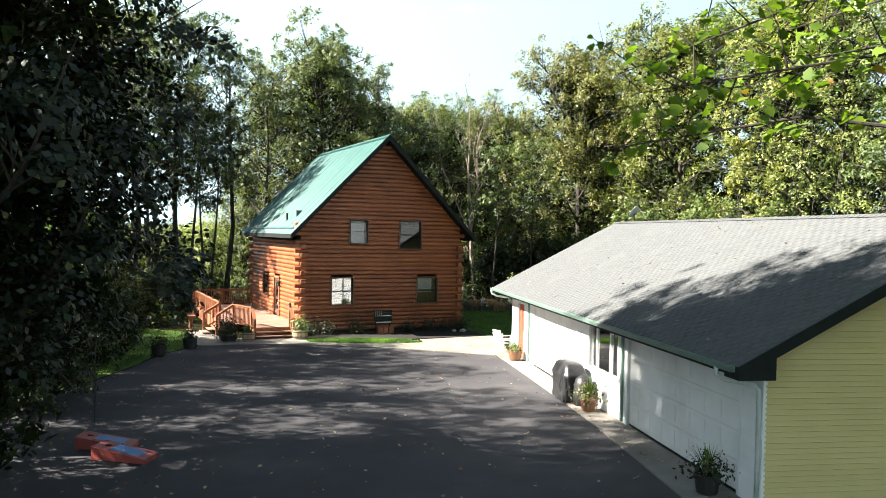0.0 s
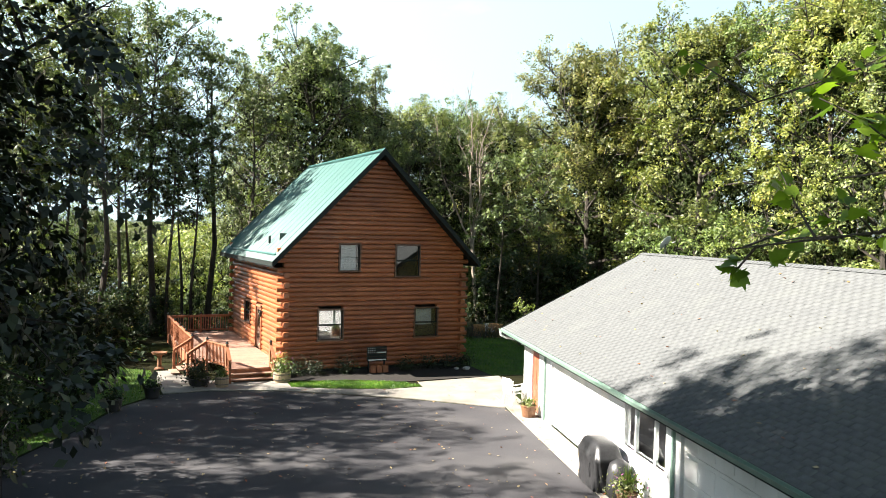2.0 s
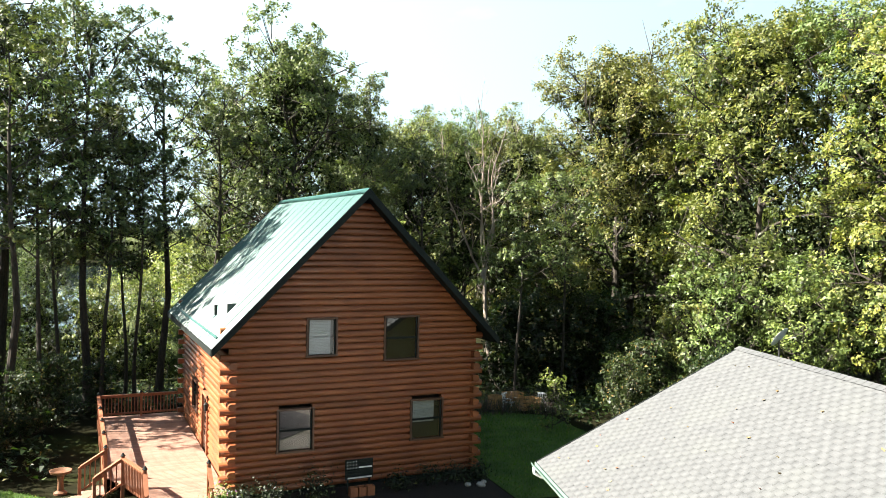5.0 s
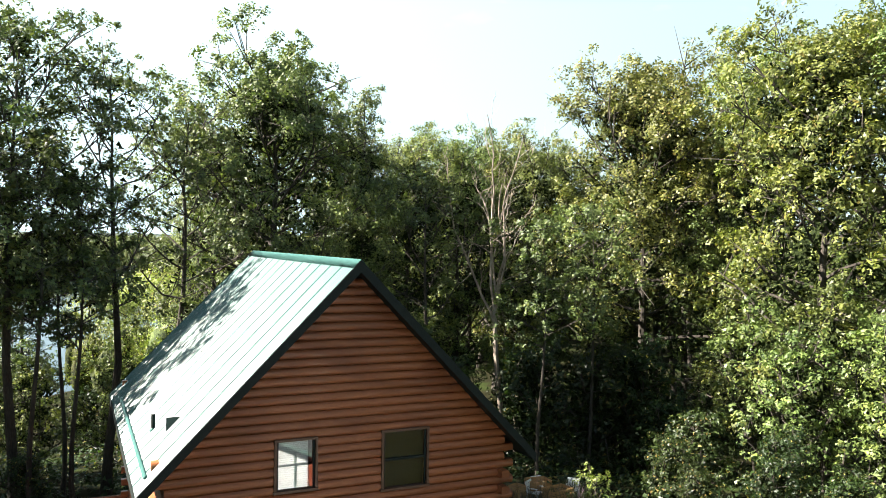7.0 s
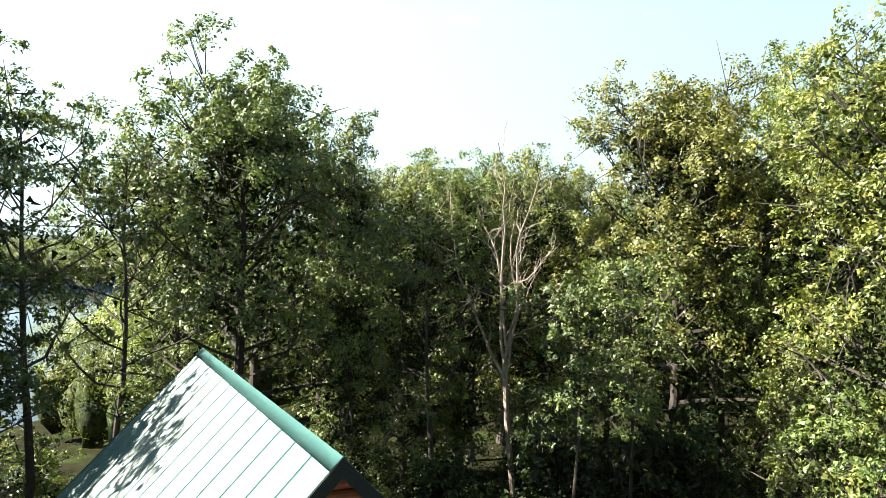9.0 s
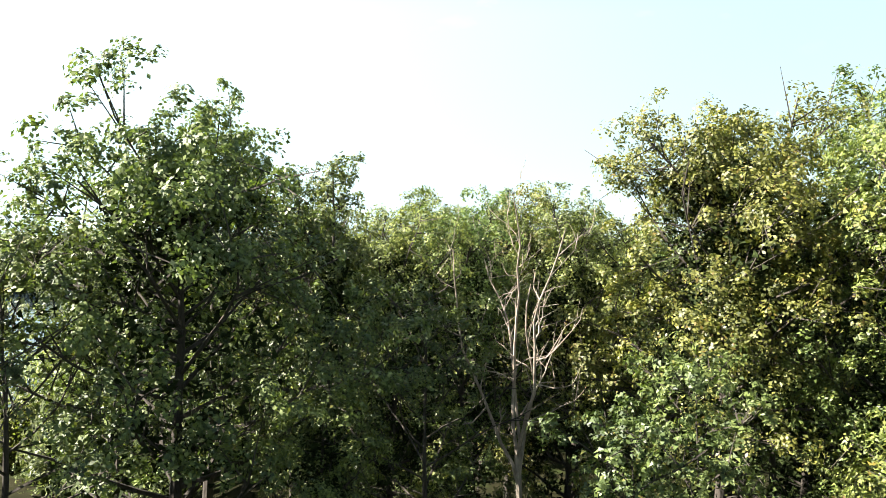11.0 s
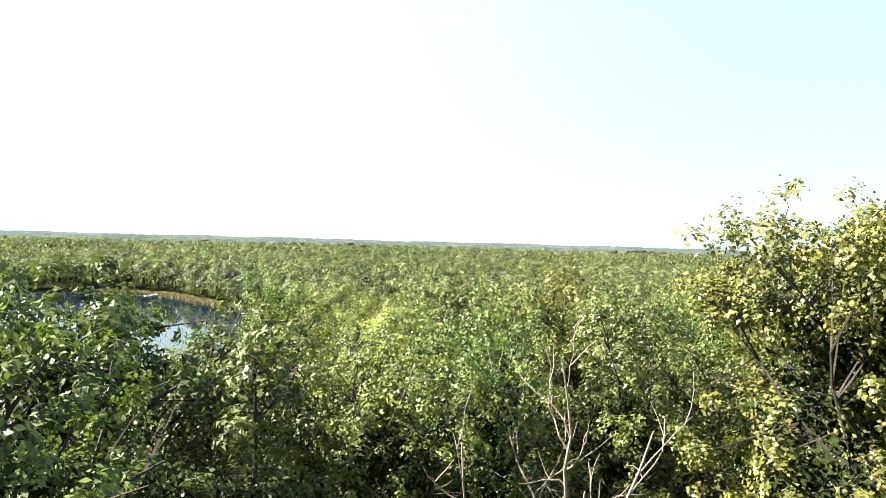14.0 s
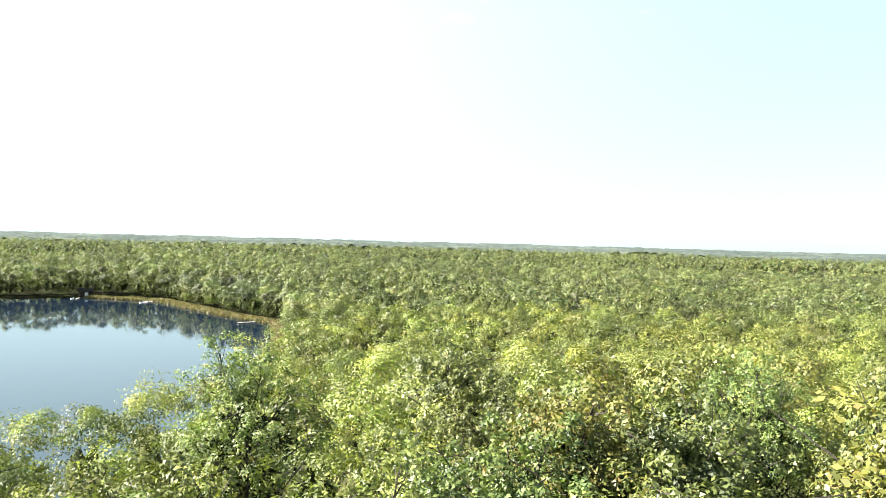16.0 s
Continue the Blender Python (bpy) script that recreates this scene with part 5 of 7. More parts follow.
TREES = {
    "oak_near": make_tree("oak_tree", "tall spreading oak with an airy green crown", 11, "leaf_oak", "bark", 170, 0.46, 0.13, 0.04, False, 1500, height=20, bare=0.36, spread=5.6, limbs=44, twigs=6, trunk_r=0.3, lean=0.02, dome=True, rise=0.5),
    "maple_near": make_tree("maple_tree", "broad dense maple with a domed yellow-green crown", 23, "leaf_yellow", "bark", 180, 0.58, 0.13, 0.0, False, 3000, height=19, bare=0.14, spread=6.2, limbs=46, twigs=7, trunk_r=0.26, lean=0.02, dome=True, rise=0.5),
    "oak": make_tree("oak_tree", "tall oak with an airy green crown", 22, "leaf_oak", "bark", 100, 0.46, 0.145, 0.12, True, 250, height=20, bare=0.45, spread=5.0, limbs=25, twigs=6, trunk_r=0.28, lean=0.04, dome=True),
    "oak_b": make_tree("oak_tree", "tall slim oak with an airy green crown", 12, "leaf_oak", "bark", 85, 0.42, 0.145, 0.14, True, 120, height=20, bare=0.48, spread=4.2, limbs=20, twigs=6, trunk_r=0.22, lean=0.09),
    "maple": make_tree("maple_tree", "dense leafy maple catching the sun", 13, "leaf_maple", "bark", 115, 0.52, 0.132, 0.0, True, 2200, height=19, bare=0.12, spread=4.9, limbs=30, twigs=7, trunk_r=0.24),
    "maple_b": make_tree("maple_tree", "dense yellow-green maple catching the sun", 14, "leaf_yellow", "bark", 115, 0.52, 0.132, 0.0, True, 2200, height=18, bare=0.1, spread=4.8, limbs=32, twigs=6, trunk_r=0.22, dome=True, rise=0.75),
    "slim": make_tree("slender_tree", "slender tree with a thin trunk and light crown", 15, "leaf_oak", "bark", 60, 0.38, 0.16, 0.1, True, 120, height=15, bare=0.5, spread=2.6, limbs=14, twigs=6, trunk_r=0.12, lean=0.1),
    "understory": make_tree("young_tree", "young understory tree with bright leaves", 16, "leaf_maple", "bark", 38, 0.34, 0.15, 0.0, True, 500, height=7, bare=0.12, spread=2.3, limbs=14, twigs=6, trunk_r=0.07),
    "spruce": make_tree("spire_tree", "narrow spire-shaped tree with tangled foliage", 17, "leaf_oak", "bark", 75, 0.38, 0.13, 0.0, True, 1200, height=21, bare=0.1, spread=1.9, limbs=40, twigs=4, trunk_r=0.2, column=True, lean=0.01),
    "dead": make_tree("dead_tree", "bare pale dead tree with forked limbs", 18, "leaf_oak", "bark_pale", 0, height=17, stems=5, trunk_r=0.14),
    "shade": make_tree("maple_tree", "large maple with low branches, shade coloured into its leaves", 19, "leaf_shaded", "bark", 190, 0.8, 0.16, 0.0, False, 16000, height=17, bare=0.14, spread=4.9, limbs=44, twigs=11, trunk_r=0.3, lean=0.02),
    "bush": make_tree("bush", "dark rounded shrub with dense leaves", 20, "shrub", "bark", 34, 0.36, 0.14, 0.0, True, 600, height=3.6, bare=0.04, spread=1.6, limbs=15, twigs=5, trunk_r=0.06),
    "sapling": make_tree("sapling", "small pale-leaved sapling on the lawn", 21, "leaf_yellow", "bark", 22, 0.16, 0.09, 0.0, height=2.6, bare=0.15, spread=0.75, limbs=11, twigs=4, trunk_r=0.03),
}
TALL = {k: float(np.percentile([v.co.z for c in t.children if c.name.startswith("crown") or k == "dead" for v in c.data.vertices], 99.5)) for k, t in TREES.items()}
USED = set()


def plant(kind, x, y, scale=1.0, turn=0.0, z=None, tilt=0.0):
    src = TREES[kind]
    m = Matrix.Translation((x, y, ground_z(x, y) if z is None else z)) @ pose(0, 0, 0, tilt, 0, turn) @ Matrix.Diagonal((scale, scale, scale, 1))
    if kind not in USED:
        USED.add(kind)
        src.matrix_basis = m
        src["group"] = "trees of the wood"
        TREES[kind] = src
        return src
    ob = copy_thing(src, Matrix.Identity(4))
    ob.matrix_basis = m
    return ob


rng = np.random.RandomState(5)
# trees set by hand, some unseen and added for shade: kind, x, y, height of the top
HAND_SET = [
    ("oak_near", 16.1, 58.6, 21.1), ("spruce", 22.8, 64.0, 19.6), ("dead", 33.3, 64.6, 19.5), ("maple_near", 42.6, 62.6, 23.4),
    ("maple_b", 41.0, 45.5, 22.5), ("maple", 43.0, 40.0, 22.5), ("maple_b", 40.0, 35.0, 21.5), ("maple", 45.5, 52.5, 23.2), ("oak", 47, 47, 24),
    ("maple_b", 44.5, 38.0, 23), ("maple", 37.0, 29.0, 20), ("maple_b", 43, 27, 22), ("oak", 34, 22, 19), ("maple", 41, 19, 20),
    ("oak_b", 5.0, 52.5, 19.5), ("oak_b", 8.2, 54.0, 18.5), ("oak", 1.0, 56.0, 20.5), ("oak_b", -3.5, 53.5, 20), ("oak_b", 11.5, 56.5, 16.5),
    ("oak", -7.0, 59.0, 21), ("slim", 3.0, 50.5, 15.5), ("slim", 5.6, 51.0, 14.5), ("slim", 7.0, 51.5, 13), ("oak_b", -9, 56.5, 20), ("slim", 0.2, 52.5, 15),
    ("slim", 27.1, 50.5, 12), ("oak_b", 24.5, 58.5, 15), ("slim", 31.5, 52.5, 13),
    ("maple", 31.0, 75.5, 19.3), ("maple_b", 41.5, 80.5, 20.2), ("oak", 46, 78.5, 19.6), ("maple", 27.3, 75.5, 19.0), ("maple", 36.8, 77, 19.6), ("maple", 33.5, 72, 19.0), ("maple", 29.0, 70.6, 18.8), ("oak", 23.5, 71.5, 18.8), ("oak", 19.0, 68.0, 20.9), ("understory", -4, 57.5, 5), ("understory", -1, 60.5, 5.5), ("understory", 2.5, 61.5, 5.5), ("understory", 5.5, 59.5, 5), ("understory", -8, 61, 5), ("understory", 8.5, 62.5, 5), ("understory", -6, 66, 4.5), ("understory", 0, 66, 5), ("understory", -11, 64, 4.5), ("understory", 4.5, 65.5, 5), ("understory", -3, 70, 4), ("understory", -12, 58, 5), ("oak", 15.5, 73, 17.5), ("maple", 19, 77, 17.5), ("maple", 38.5, 70.0, 19.5),
    ("slim", -1.8, 48.3, 15), ("oak_b", -6.5, 51.8, 17),
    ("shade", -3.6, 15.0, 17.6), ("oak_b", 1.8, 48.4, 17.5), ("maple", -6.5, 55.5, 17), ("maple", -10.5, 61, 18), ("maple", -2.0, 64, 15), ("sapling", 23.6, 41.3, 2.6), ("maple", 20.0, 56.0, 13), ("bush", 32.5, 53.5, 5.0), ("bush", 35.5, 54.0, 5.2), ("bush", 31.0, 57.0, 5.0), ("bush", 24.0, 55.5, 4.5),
    ("bush", -2.4, 25.2, 4.2), ("bush", -3.6, 28.2, 3.8), ("bush", -2.9, 23.2, 3.4), ("bush", -5.0, 24.5, 4.5), ("bush", -4.5, 21, 3.6),
    # mostly unseen trees, added to shade drive and lawn and block sky light
    ("maple", -9.5, 27.0, 16), ("maple", -11.5, 32.5, 18), ("oak_b", -9.5, 40.5, 13), ("oak", -12.5, 22.5, 23.5), ("maple", -8.5, 20.5, 14), ("maple", -6.8, 18.2, 8.5), ("maple", -6.6, 21.6, 8), ("maple", -7.2, 14.6, 9), ("oak_b", -14, 35.5, 16), ("maple_b", -10, 12, 19), ("oak_b", -9, 6, 16), ("maple", -9.5, 16.3, 22), ("maple", -9, 35.3, 16), ("oak_b", -11, 37.5, 18), ("maple", -9.5, 38.6, 16), ("maple", -12.5, 41, 13.3), ("maple", -13.5, 45.5, 13.5), ("maple_b", -10.5, 39.5, 11.5), ("understory", -5, 36, 6.5), ("understory", -6.5, 39, 7), ("understory", -5.5, 41.8, 6.5), ("understory", -3.2, 44.0, 6), ("understory", -7, 33, 7), ("understory", -1.0, 46.0, 6), ("bush", -1.5, 42.5, 2.6), ("bush", 1.6, 44.5, 2.2), ("maple", 17, 3, 19), ("maple_b", 22, 8.5, 18), ("maple", 16, -6, 20), ("oak", 25, 1, 19), ("maple", 6, -15, 19), ("oak", -4, -16, 19), ("maple", 28, 13, 18),
    ("bush", -1.6, 27.6, 2.6), ("bush", -0.6, 30.0, 3.0), ("bush", 0.2, 31.8, 2.7), ("bush", -7.5, 44.0, 3.8), ("bush", -5.6, 43.0, 3.2), ("bush", -4.0, 45.2, 4.0), ("bush", -2.2, 46.5, 3.6), ("bush", -0.2, 44.2, 3.0), ("bush", 0.8, 46.8, 3.4), ("bush", 2.6, 47.5, 2.8), ("bush", -6.0, 47.5, 4.2), ("bush", -3.0, 49.3, 4.0), ("bush", 0.0, 49.5, 3.6), ("bush", 3.4, 50.2, 3.0), ("bush", -8.8, 49.0, 4.5), ("bush", 5.4, 51.5, 2.4), ("slim", 3.6, 53.0, 14), ("slim", -0.9, 54.8, 15), ("slim", -4.2, 56.0, 15), ("slim", 6.6, 53.6, 13), ("bush", -3.0, 31.5, 3.2), ("bush", -2.2, 34.8, 2.4), ("understory", -6.5, 30.0, 7), ("understory", -7.5, 34.5, 6.5),
    ("maple", 48.5, 57.0, 25), ("oak", 47.5, 66.5, 22.5), ("maple", 52, 62, 24.5),
    ("understory", 37.5, 40.5, 8), ("understory", 36.5, 46.0, 8), ("understory", 40, 49.5, 8), ("understory", 35.0, 42.5, 7), ("understory", 36.5, 33.0, 8), ("understory", 34, 37, 7), ("understory", 38.5, 44, 9), ("understory", 43, 48, 9),
    ("bush", 27, 40, 2.6), ("bush", 28.5, 43, 2.9), ("bush", 27.3, 36.5, 2.4), ("bush", 29.5, 38.6, 3.2), ("bush", 31.5, 44.5, 3.4), ("bush", 32.0, 40.5, 3.4), ("bush", 30.5, 36.5, 3.0), ("bush", 34.0, 49.5, 3.0),
]
spots = []
for kind, x, y, top in HAND_SET:
    plant(kind, x, y, (top - ground_z(x, y)) / TALL[kind], rng.uniform(0, 360))
    if TALL[kind] > 10:
        spots.append((x, y))


def forward(x, y):
    return 0.43 * x + 0.903 * y


def sideways(x, y):
    return 0.903 * x - 0.43 * y


def brow(x, y):
    """Greatest height of the trees on the side that falls to the lake, which stays open to view from above."""
    dv, dw = forward(x, y) - 59.2, sideways(x, y) + 2.85
    ratio = dw / np.maximum(dv, 1)
    return np.where((ratio < -0.19) & (dv > 18) & (dv < 170), 24.6 - (0.1 + (-0.19 - ratio) * 0.36) * dv, 99.0)


# the wood behind: fill between the trees set by hand
tries = 0
count = 0
while tries < 6000 and count < 34:
    tries += 1
    v = 54 + 54 * rng.uniform() ** 0.9
    w = rng.uniform(-0.66, 0.66) * (v + 14) + 4
    x, y = 0.43 * v + 0.903 * w, 0.903 * v - 0.43 * w
    if y < 50 and x < 30 or x > 8 and x < 20 and y < 53:
        continue
    if x < 8.7 and 33 < y - 0.338 * (8.7 - x) < 46 or y < 52 and -14 < x < 30:
        continue
    if 17 < x < 31 and y < 52:
        continue
    gap = 3.4 if v > 66 else 4.2
    if v < 71 and 25 < x < 37:
        continue
    if w < -1 and v < 92:
        continue
    if min(math.hypot(x - a, y - b) for a, b in spots) < gap:
        continue
    spots.append((x, y))
    count += 1
    gz = ground_z(x, y)
    kind = rng.choice(["oak", "oak_b", "maple", "maple_b", "slim"], p=[0.29, 0.25, 0.36, 0.02, 0.08]) if v > 82 else rng.choice(["oak", "oak_b", "slim", "maple"], p=[0.25, 0.4, 0.25, 0.1])
    limit = 19.2 - 0.12 * max(0, v - 105) + rng.uniform(-1.8, 0.8)
    if abs(w - 4) < 12 and v < 80:
        limit = rng.uniform(14.8, 17.2)
    if kind in ("slim", "understory"):
        limit = min(limit, gz + TALL[kind] * rng.uniform(0.8, 1.15))
    limit = min(limit, brow(x, y))
    if limit - gz > 3.5:
        plant(kind, x, y, (limit - gz) / TALL[kind], rng.uniform(0, 360))
for k in range(32):
    v = rng.uniform(55, 80)
    w = rng.uniform(-0.62, 0.62) * (v + 10)
    x, y = 0.43 * v + 0.903 * w, 0.903 * v - 0.43 * w
    if y < 52 and -14 < x < 31:
        continue
    kind = rng.choice(["understory", "bush"], p=[0.55, 0.45])
    plant(kind, x, y, rng.uniform(0.7, 1.3), rng.uniform(0, 360))


# ---- the woods beyond, too many to count ----
def canopy(name, label, lo, hi, spacing, level, boughs, sprays, radius, leaf, seed, tall=16.5, turn=(-0.6, 0.6), flank=False, kind="leaf_wood", edge=False):
    """Lumpy crowns, rough with leaf sprays, over the ground between two distances ahead."""
    rg = np.random.RandomState(seed)
    eye_x, eye_y = 22.0, 54.0
    n = int(1.6 * (hi * hi - lo * lo) / spacing**2)
    d = np.sqrt(rg.uniform(lo * lo, hi * hi, n))
    a = rg.uniform(*turn, n)
    v, w = d * np.cos(a), d * np.sin(a)
    x, y = eye_x + 0.43 * v + 0.903 * w, eye_y + 0.903 * v - 0.43 * w
    off = shore_distance(x, y)
    ok = (off > 2.5) & (off < 24) if edge else off > (20 if lo > 300 else 4)
    if flank:
        ok &= (y > 50 + 0.338 * np.maximum(0, 8.7 - x)) & (x < 4) & (sideways(x, y) < -0.6 * (forward(x, y) - 24) + 3)
    x, y = x[ok], y[ok]
    # a loose grid keeps the crowns from piling up
    cell = np.floor(np.stack([x + waves(x, y, 40, 5) * 3, y + waves(x, y, 40, 6) * 3], 1) / spacing).astype(int)
    _, first = np.unique(cell, axis=0, return_index=True)
    x, y = x[first], y[first]
    n = len(x)
    gz = land(x, y)
    r = radius * rg.uniform(0.55, 1.0, n) ** 0.8 * rg.choice([1.0, 1.35], n)
    h = tall * (1 + 0.12 * waves(x, y, 70, 7)) * rg.uniform(0.76, 1.09, n)
    h = np.minimum(h, np.maximum(brow(x, y) - gz, 3.0) * rg.uniform(0.85, 1.0, n))
    r = np.minimum(r, h * 0.45)
    rz = h * rg.uniform(0.36, 0.46, n)
    radii = np.stack([r, r * rg.uniform(0.85, 1.15, n), rz], 1)

    # each crown is a handful of boughs heaped into an uneven dome
    b = rg.normal(size=(n, boughs, 3))
    b /= np.linalg.norm(b, axis=2, keepdims=True)
    b[..., 2] = np.abs(b[..., 2]) * 1.15 - 0.3
    dome = np.stack([radii[:, 0], radii[:, 1], np.minimum(rz, r * 1.05)], 1)
    crest = np.stack([x, y, gz + h - dome[:, 2]], 1)
    hub = crest[:, None] + b * dome[:, None] * rg.uniform(0.5, 0.95, (n, boughs, 1))
    # lower boughs close the edge of the wood down to the ground
    low = max(1, round(boughs * (0.45 if boughs > 9 else 0.55)))
    hub[:, :low, 2] = gz[:, None] + h[:, None] * rg.uniform(0.12, 0.6, (n, low))
    size = r[:, None, None] * rg.uniform(*((0.26, 0.52) if boughs > 6 else (0.38, 0.66)), (n, boughs, 1)) * np.array([1, 1, 0.8])
    bv, bf = unit_ball(level)
    # an uneven core, coloured dark so that gaps in the crown read as shade
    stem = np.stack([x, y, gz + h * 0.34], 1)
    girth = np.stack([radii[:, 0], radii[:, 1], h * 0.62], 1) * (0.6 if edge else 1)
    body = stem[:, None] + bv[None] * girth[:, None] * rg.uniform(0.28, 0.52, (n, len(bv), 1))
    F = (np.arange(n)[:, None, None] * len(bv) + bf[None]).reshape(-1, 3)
    ob = new(name, mesh_from(name, body.reshape(-1, 3), F, M["leaf_core_shade"]))
    tagged(ob, label, "woodland", kind="stuff")
    dirs = rg.normal(size=(n, boughs, sprays, 3))
    dirs /= np.linalg.norm(dirs, axis=3, keepdims=True)
    dirs[..., 2] = np.where(dirs[..., 2] < -0.35, -dirs[..., 2], dirs[..., 2])
    c = hub[:, :, None] + dirs * size[:, :, None] * rg.uniform(0.7, 1.25, (n, boughs, sprays, 1))
    swell = (c - crest[:, None, None]) / dome[:, None, None]
    nm = dirs * 0.45 + swell * 0.75 + rg.normal(size=dirs.shape) * 0.27 + np.array([0, 0, 0.1])
    nm /= np.linalg.norm(nm, axis=3, keepdims=True)
    c, nm = c.reshape(-1, 3), nm.reshape(-1, 3)
    V, F = leaf_tris(c, nm, leaf * rg.uniform(0.5, 1.5, len(c)), rg)
    ob = new("leaf_sprays", mesh_from("leaf_sprays", V, F, M[kind]))
    tint = ob.data.attributes.new("tint", "FLOAT", "FACE")
    tint.data.foreach_set("value", np.repeat(rg.uniform(size=n), boughs * sprays).astype(np.float32))
    tagged(ob, label, "foliage", kind="stuff")


canopy("woodland", "rolling green hardwood canopy catching the sun", 50, 150, 6.6, 2, 20, 100, 3.8, 0.28, 31, 19.0)
canopy("woodland", "green hardwood canopy on the slope to the lake", 146, 340, 8.6, 2, 12, 62, 5.0, 0.46, 32, 18.0)
canopy("woodland", "green hardwood canopy beyond the lake", 332, 900, 11.5, 1, 9, 28, 6.2, 0.85, 33, 22.0, kind="leaf_hazy")
canopy("woodland", "tall green trees leaning over the far shore", 300, 900, 6.8, 2, 22, 46, 4.6, 0.6, 36, 19.0, kind="leaf_hazy", edge=True)
canopy("woodland", "far green hardwood canopy", 880, 2300, 23.0, 1, 4, 10, 11.0, 1.9, 35, 21.0, kind="leaf_hazy")
# flank wood, mostly out of view, added to block sun from the left
canopy("woodland", "added hardwood trees closing the flank of the hill", 48, 130, 9.0, 2, 10, 30, 4.8, 0.5, 34, 8.5, (-1.9, -0.55), True)


def far_canopy():
    """Bumpy roof of the far woods out to the horizon."""
    rg = np.random.RandomState(40)
    na, nd = 270, 120
    a = np.linspace(-0.66, 0.66, na)
    d = 2150 * np.exp(np.linspace(0, math.log(4850 / 2150), nd))
    A, D = np.meshgrid(a, d)
    A = A + rg.uniform(-0.4, 0.4, A.shape) * (a[1] - a[0])
    v, w = D * np.cos(A), D * np.sin(A)
    x, y = 22 + 0.43 * v + 0.903 * w, 54 + 0.903 * v - 0.43 * w
    z = land(x, y) + 12.5 + rg.uniform(-6, 6, x.shape) + waves(x, y, 70, 8) * 2
    V = np.stack([x, y, z], -1).reshape(-1, 3)
    i = (np.arange(nd - 1)[:, None] * na + np.arange(na - 1)).ravel()
    F = np.stack([i, i + 1, i + na + 1, i + na], 1)
    ob = new("far_woodland", mesh_from("far_woodland", V, F, M["leaf_far_hazy"]))
    return tagged(ob, "distant wooded hills with bluish haze in their colour", "woodland", kind="stuff")


far_canopy()


# ---- the maple whose branches hang beside the flight ----
def lobed_leaf(size):
    """Outline of a five-lobed leaf."""
    pts = [(0, 0), (0.18, 0.02), (0.5, 0.12), (0.34, 0.26), (0.62, 0.5), (0.32, 0.5), (0.26, 0.72), (0, 1.0), (-0.26, 0.72), (-0.32, 0.5), (-0.62, 0.5), (-0.34, 0.26), (-0.5, 0.12), (-0.18, 0.02)]
    return [(x * size, y * size) for x, y in pts]


def hanging_maple():
    rg = np.random.RandomState(77)
    root = thing("maple_tree", "overhanging maple with large lobed yellow-green leaves", "tree")
    bm = bmesh.new()
    trunk = [(12.6, 0.5, -0.3), (12.5, 0.7, 3), (12.3, 0.8, 6), (12.2, 1.0, 9.5), (12.0, 1.2, 13.5)]
    tube(bm, trunk, [0.32, 0.25, 0.2, 0.14, 0.04], 10, cap=False)
    tips = [(3.9, 6.6, 7.9), (4.3, 6.6, 6.7), (5.1, 8.2, 6.25), (6.5, 7.6, 7.3), (7.2, 6.0, 8.6), (6.2, 9.4, 7.6), (5.4, 5.6, 8.8), (8.2, 8.2, 8.2), (7.4, 4.0, 7.2), (9.5, 7.5, 9.6), (6.4, 7.2, 9.6), (8.8, 5.4, 6.6)]
    L = []
    for i, tip in enumerate(tips):
        tip = np.array(tip)
        f = 0.35 + 0.5 * (tip[2] - 6) / 4
        start = np.array([12.35, 0.85, 13 * f])
        mid = (start + tip) / 2 + np.array([0, 0, 0.7]) + rg.normal(size=3) * 0.3
        pts = [start, (start + mid) / 2 + rg.normal(size=3) * 0.15, mid, (mid + tip) / 2 + np.array([0, 0, 0.2]) + rg.normal(size=3) * 0.15, tip]
        tube(bm, [Vector(p) for p in pts], [0.09, 0.06, 0.035, 0.02, 0.006], 6, cap=False)
        P = np.array(pts)
        for k in range(34):
            g = rg.uniform(1.2, 4.0)
            q = int(min(g, 3))
            s = P[q] + (P[q + 1] - P[q]) * (g - q)
            d = (tip - start) / np.linalg.norm(tip - start) * 0.6 + rg.normal(size=3) * 0.7
            d[2] *= 0.6
            d /= np.linalg.norm(d)
            e = s + d * rg.uniform(0.35, 0.9)
            tube(bm, [Vector(s), Vector((s + e) / 2 + rg.normal(size=3) * 0.05), Vector(e)], [0.012, 0.008, 0.004], 4, cap=False)
            for j in range(7):
                h = rg.uniform(0.35, 1.05)
                L.append(s + (e - s) * h + rg.normal(size=3) * 0.07)
    # the upper crown, out of sight, that shades the roof's near end
    for k in range(260):
        a, r, zz = rg.uniform(0, math.tau), 4.6 * math.sqrt(rg.uniform()), rg.uniform(9, 15)
        c = np.array([11.8 + r * math.cos(a), 1.6 + r * math.sin(a), zz])
        L += list(c + rg.normal(size=(14, 3)) * 0.45)
    part("trunk", bm, M["bark"], root, "dark twisting branches")
    outline = lobed_leaf(1.0)
    ov = np.array([(x, y - 0.3, -0.18 * abs(x)) for x, y in outline])
    V = []
    for c in L:
        s = rg.uniform(0.1, 0.19)
        m = Euler((rg.normal() * 0.55, rg.normal() * 0.55, rg.uniform(0, math.tau))).to_matrix()
        V.append(ov * s @ np.array(m).T + c)
    V = np.concatenate(V)
    n = len(ov)
    F = np.arange(len(V)).reshape(-1, n)
    part("crown", mesh_from("crown", V, F, M["leaf_close"]), None, root, "large lobed leaves, some turning orange")


hanging_maple()


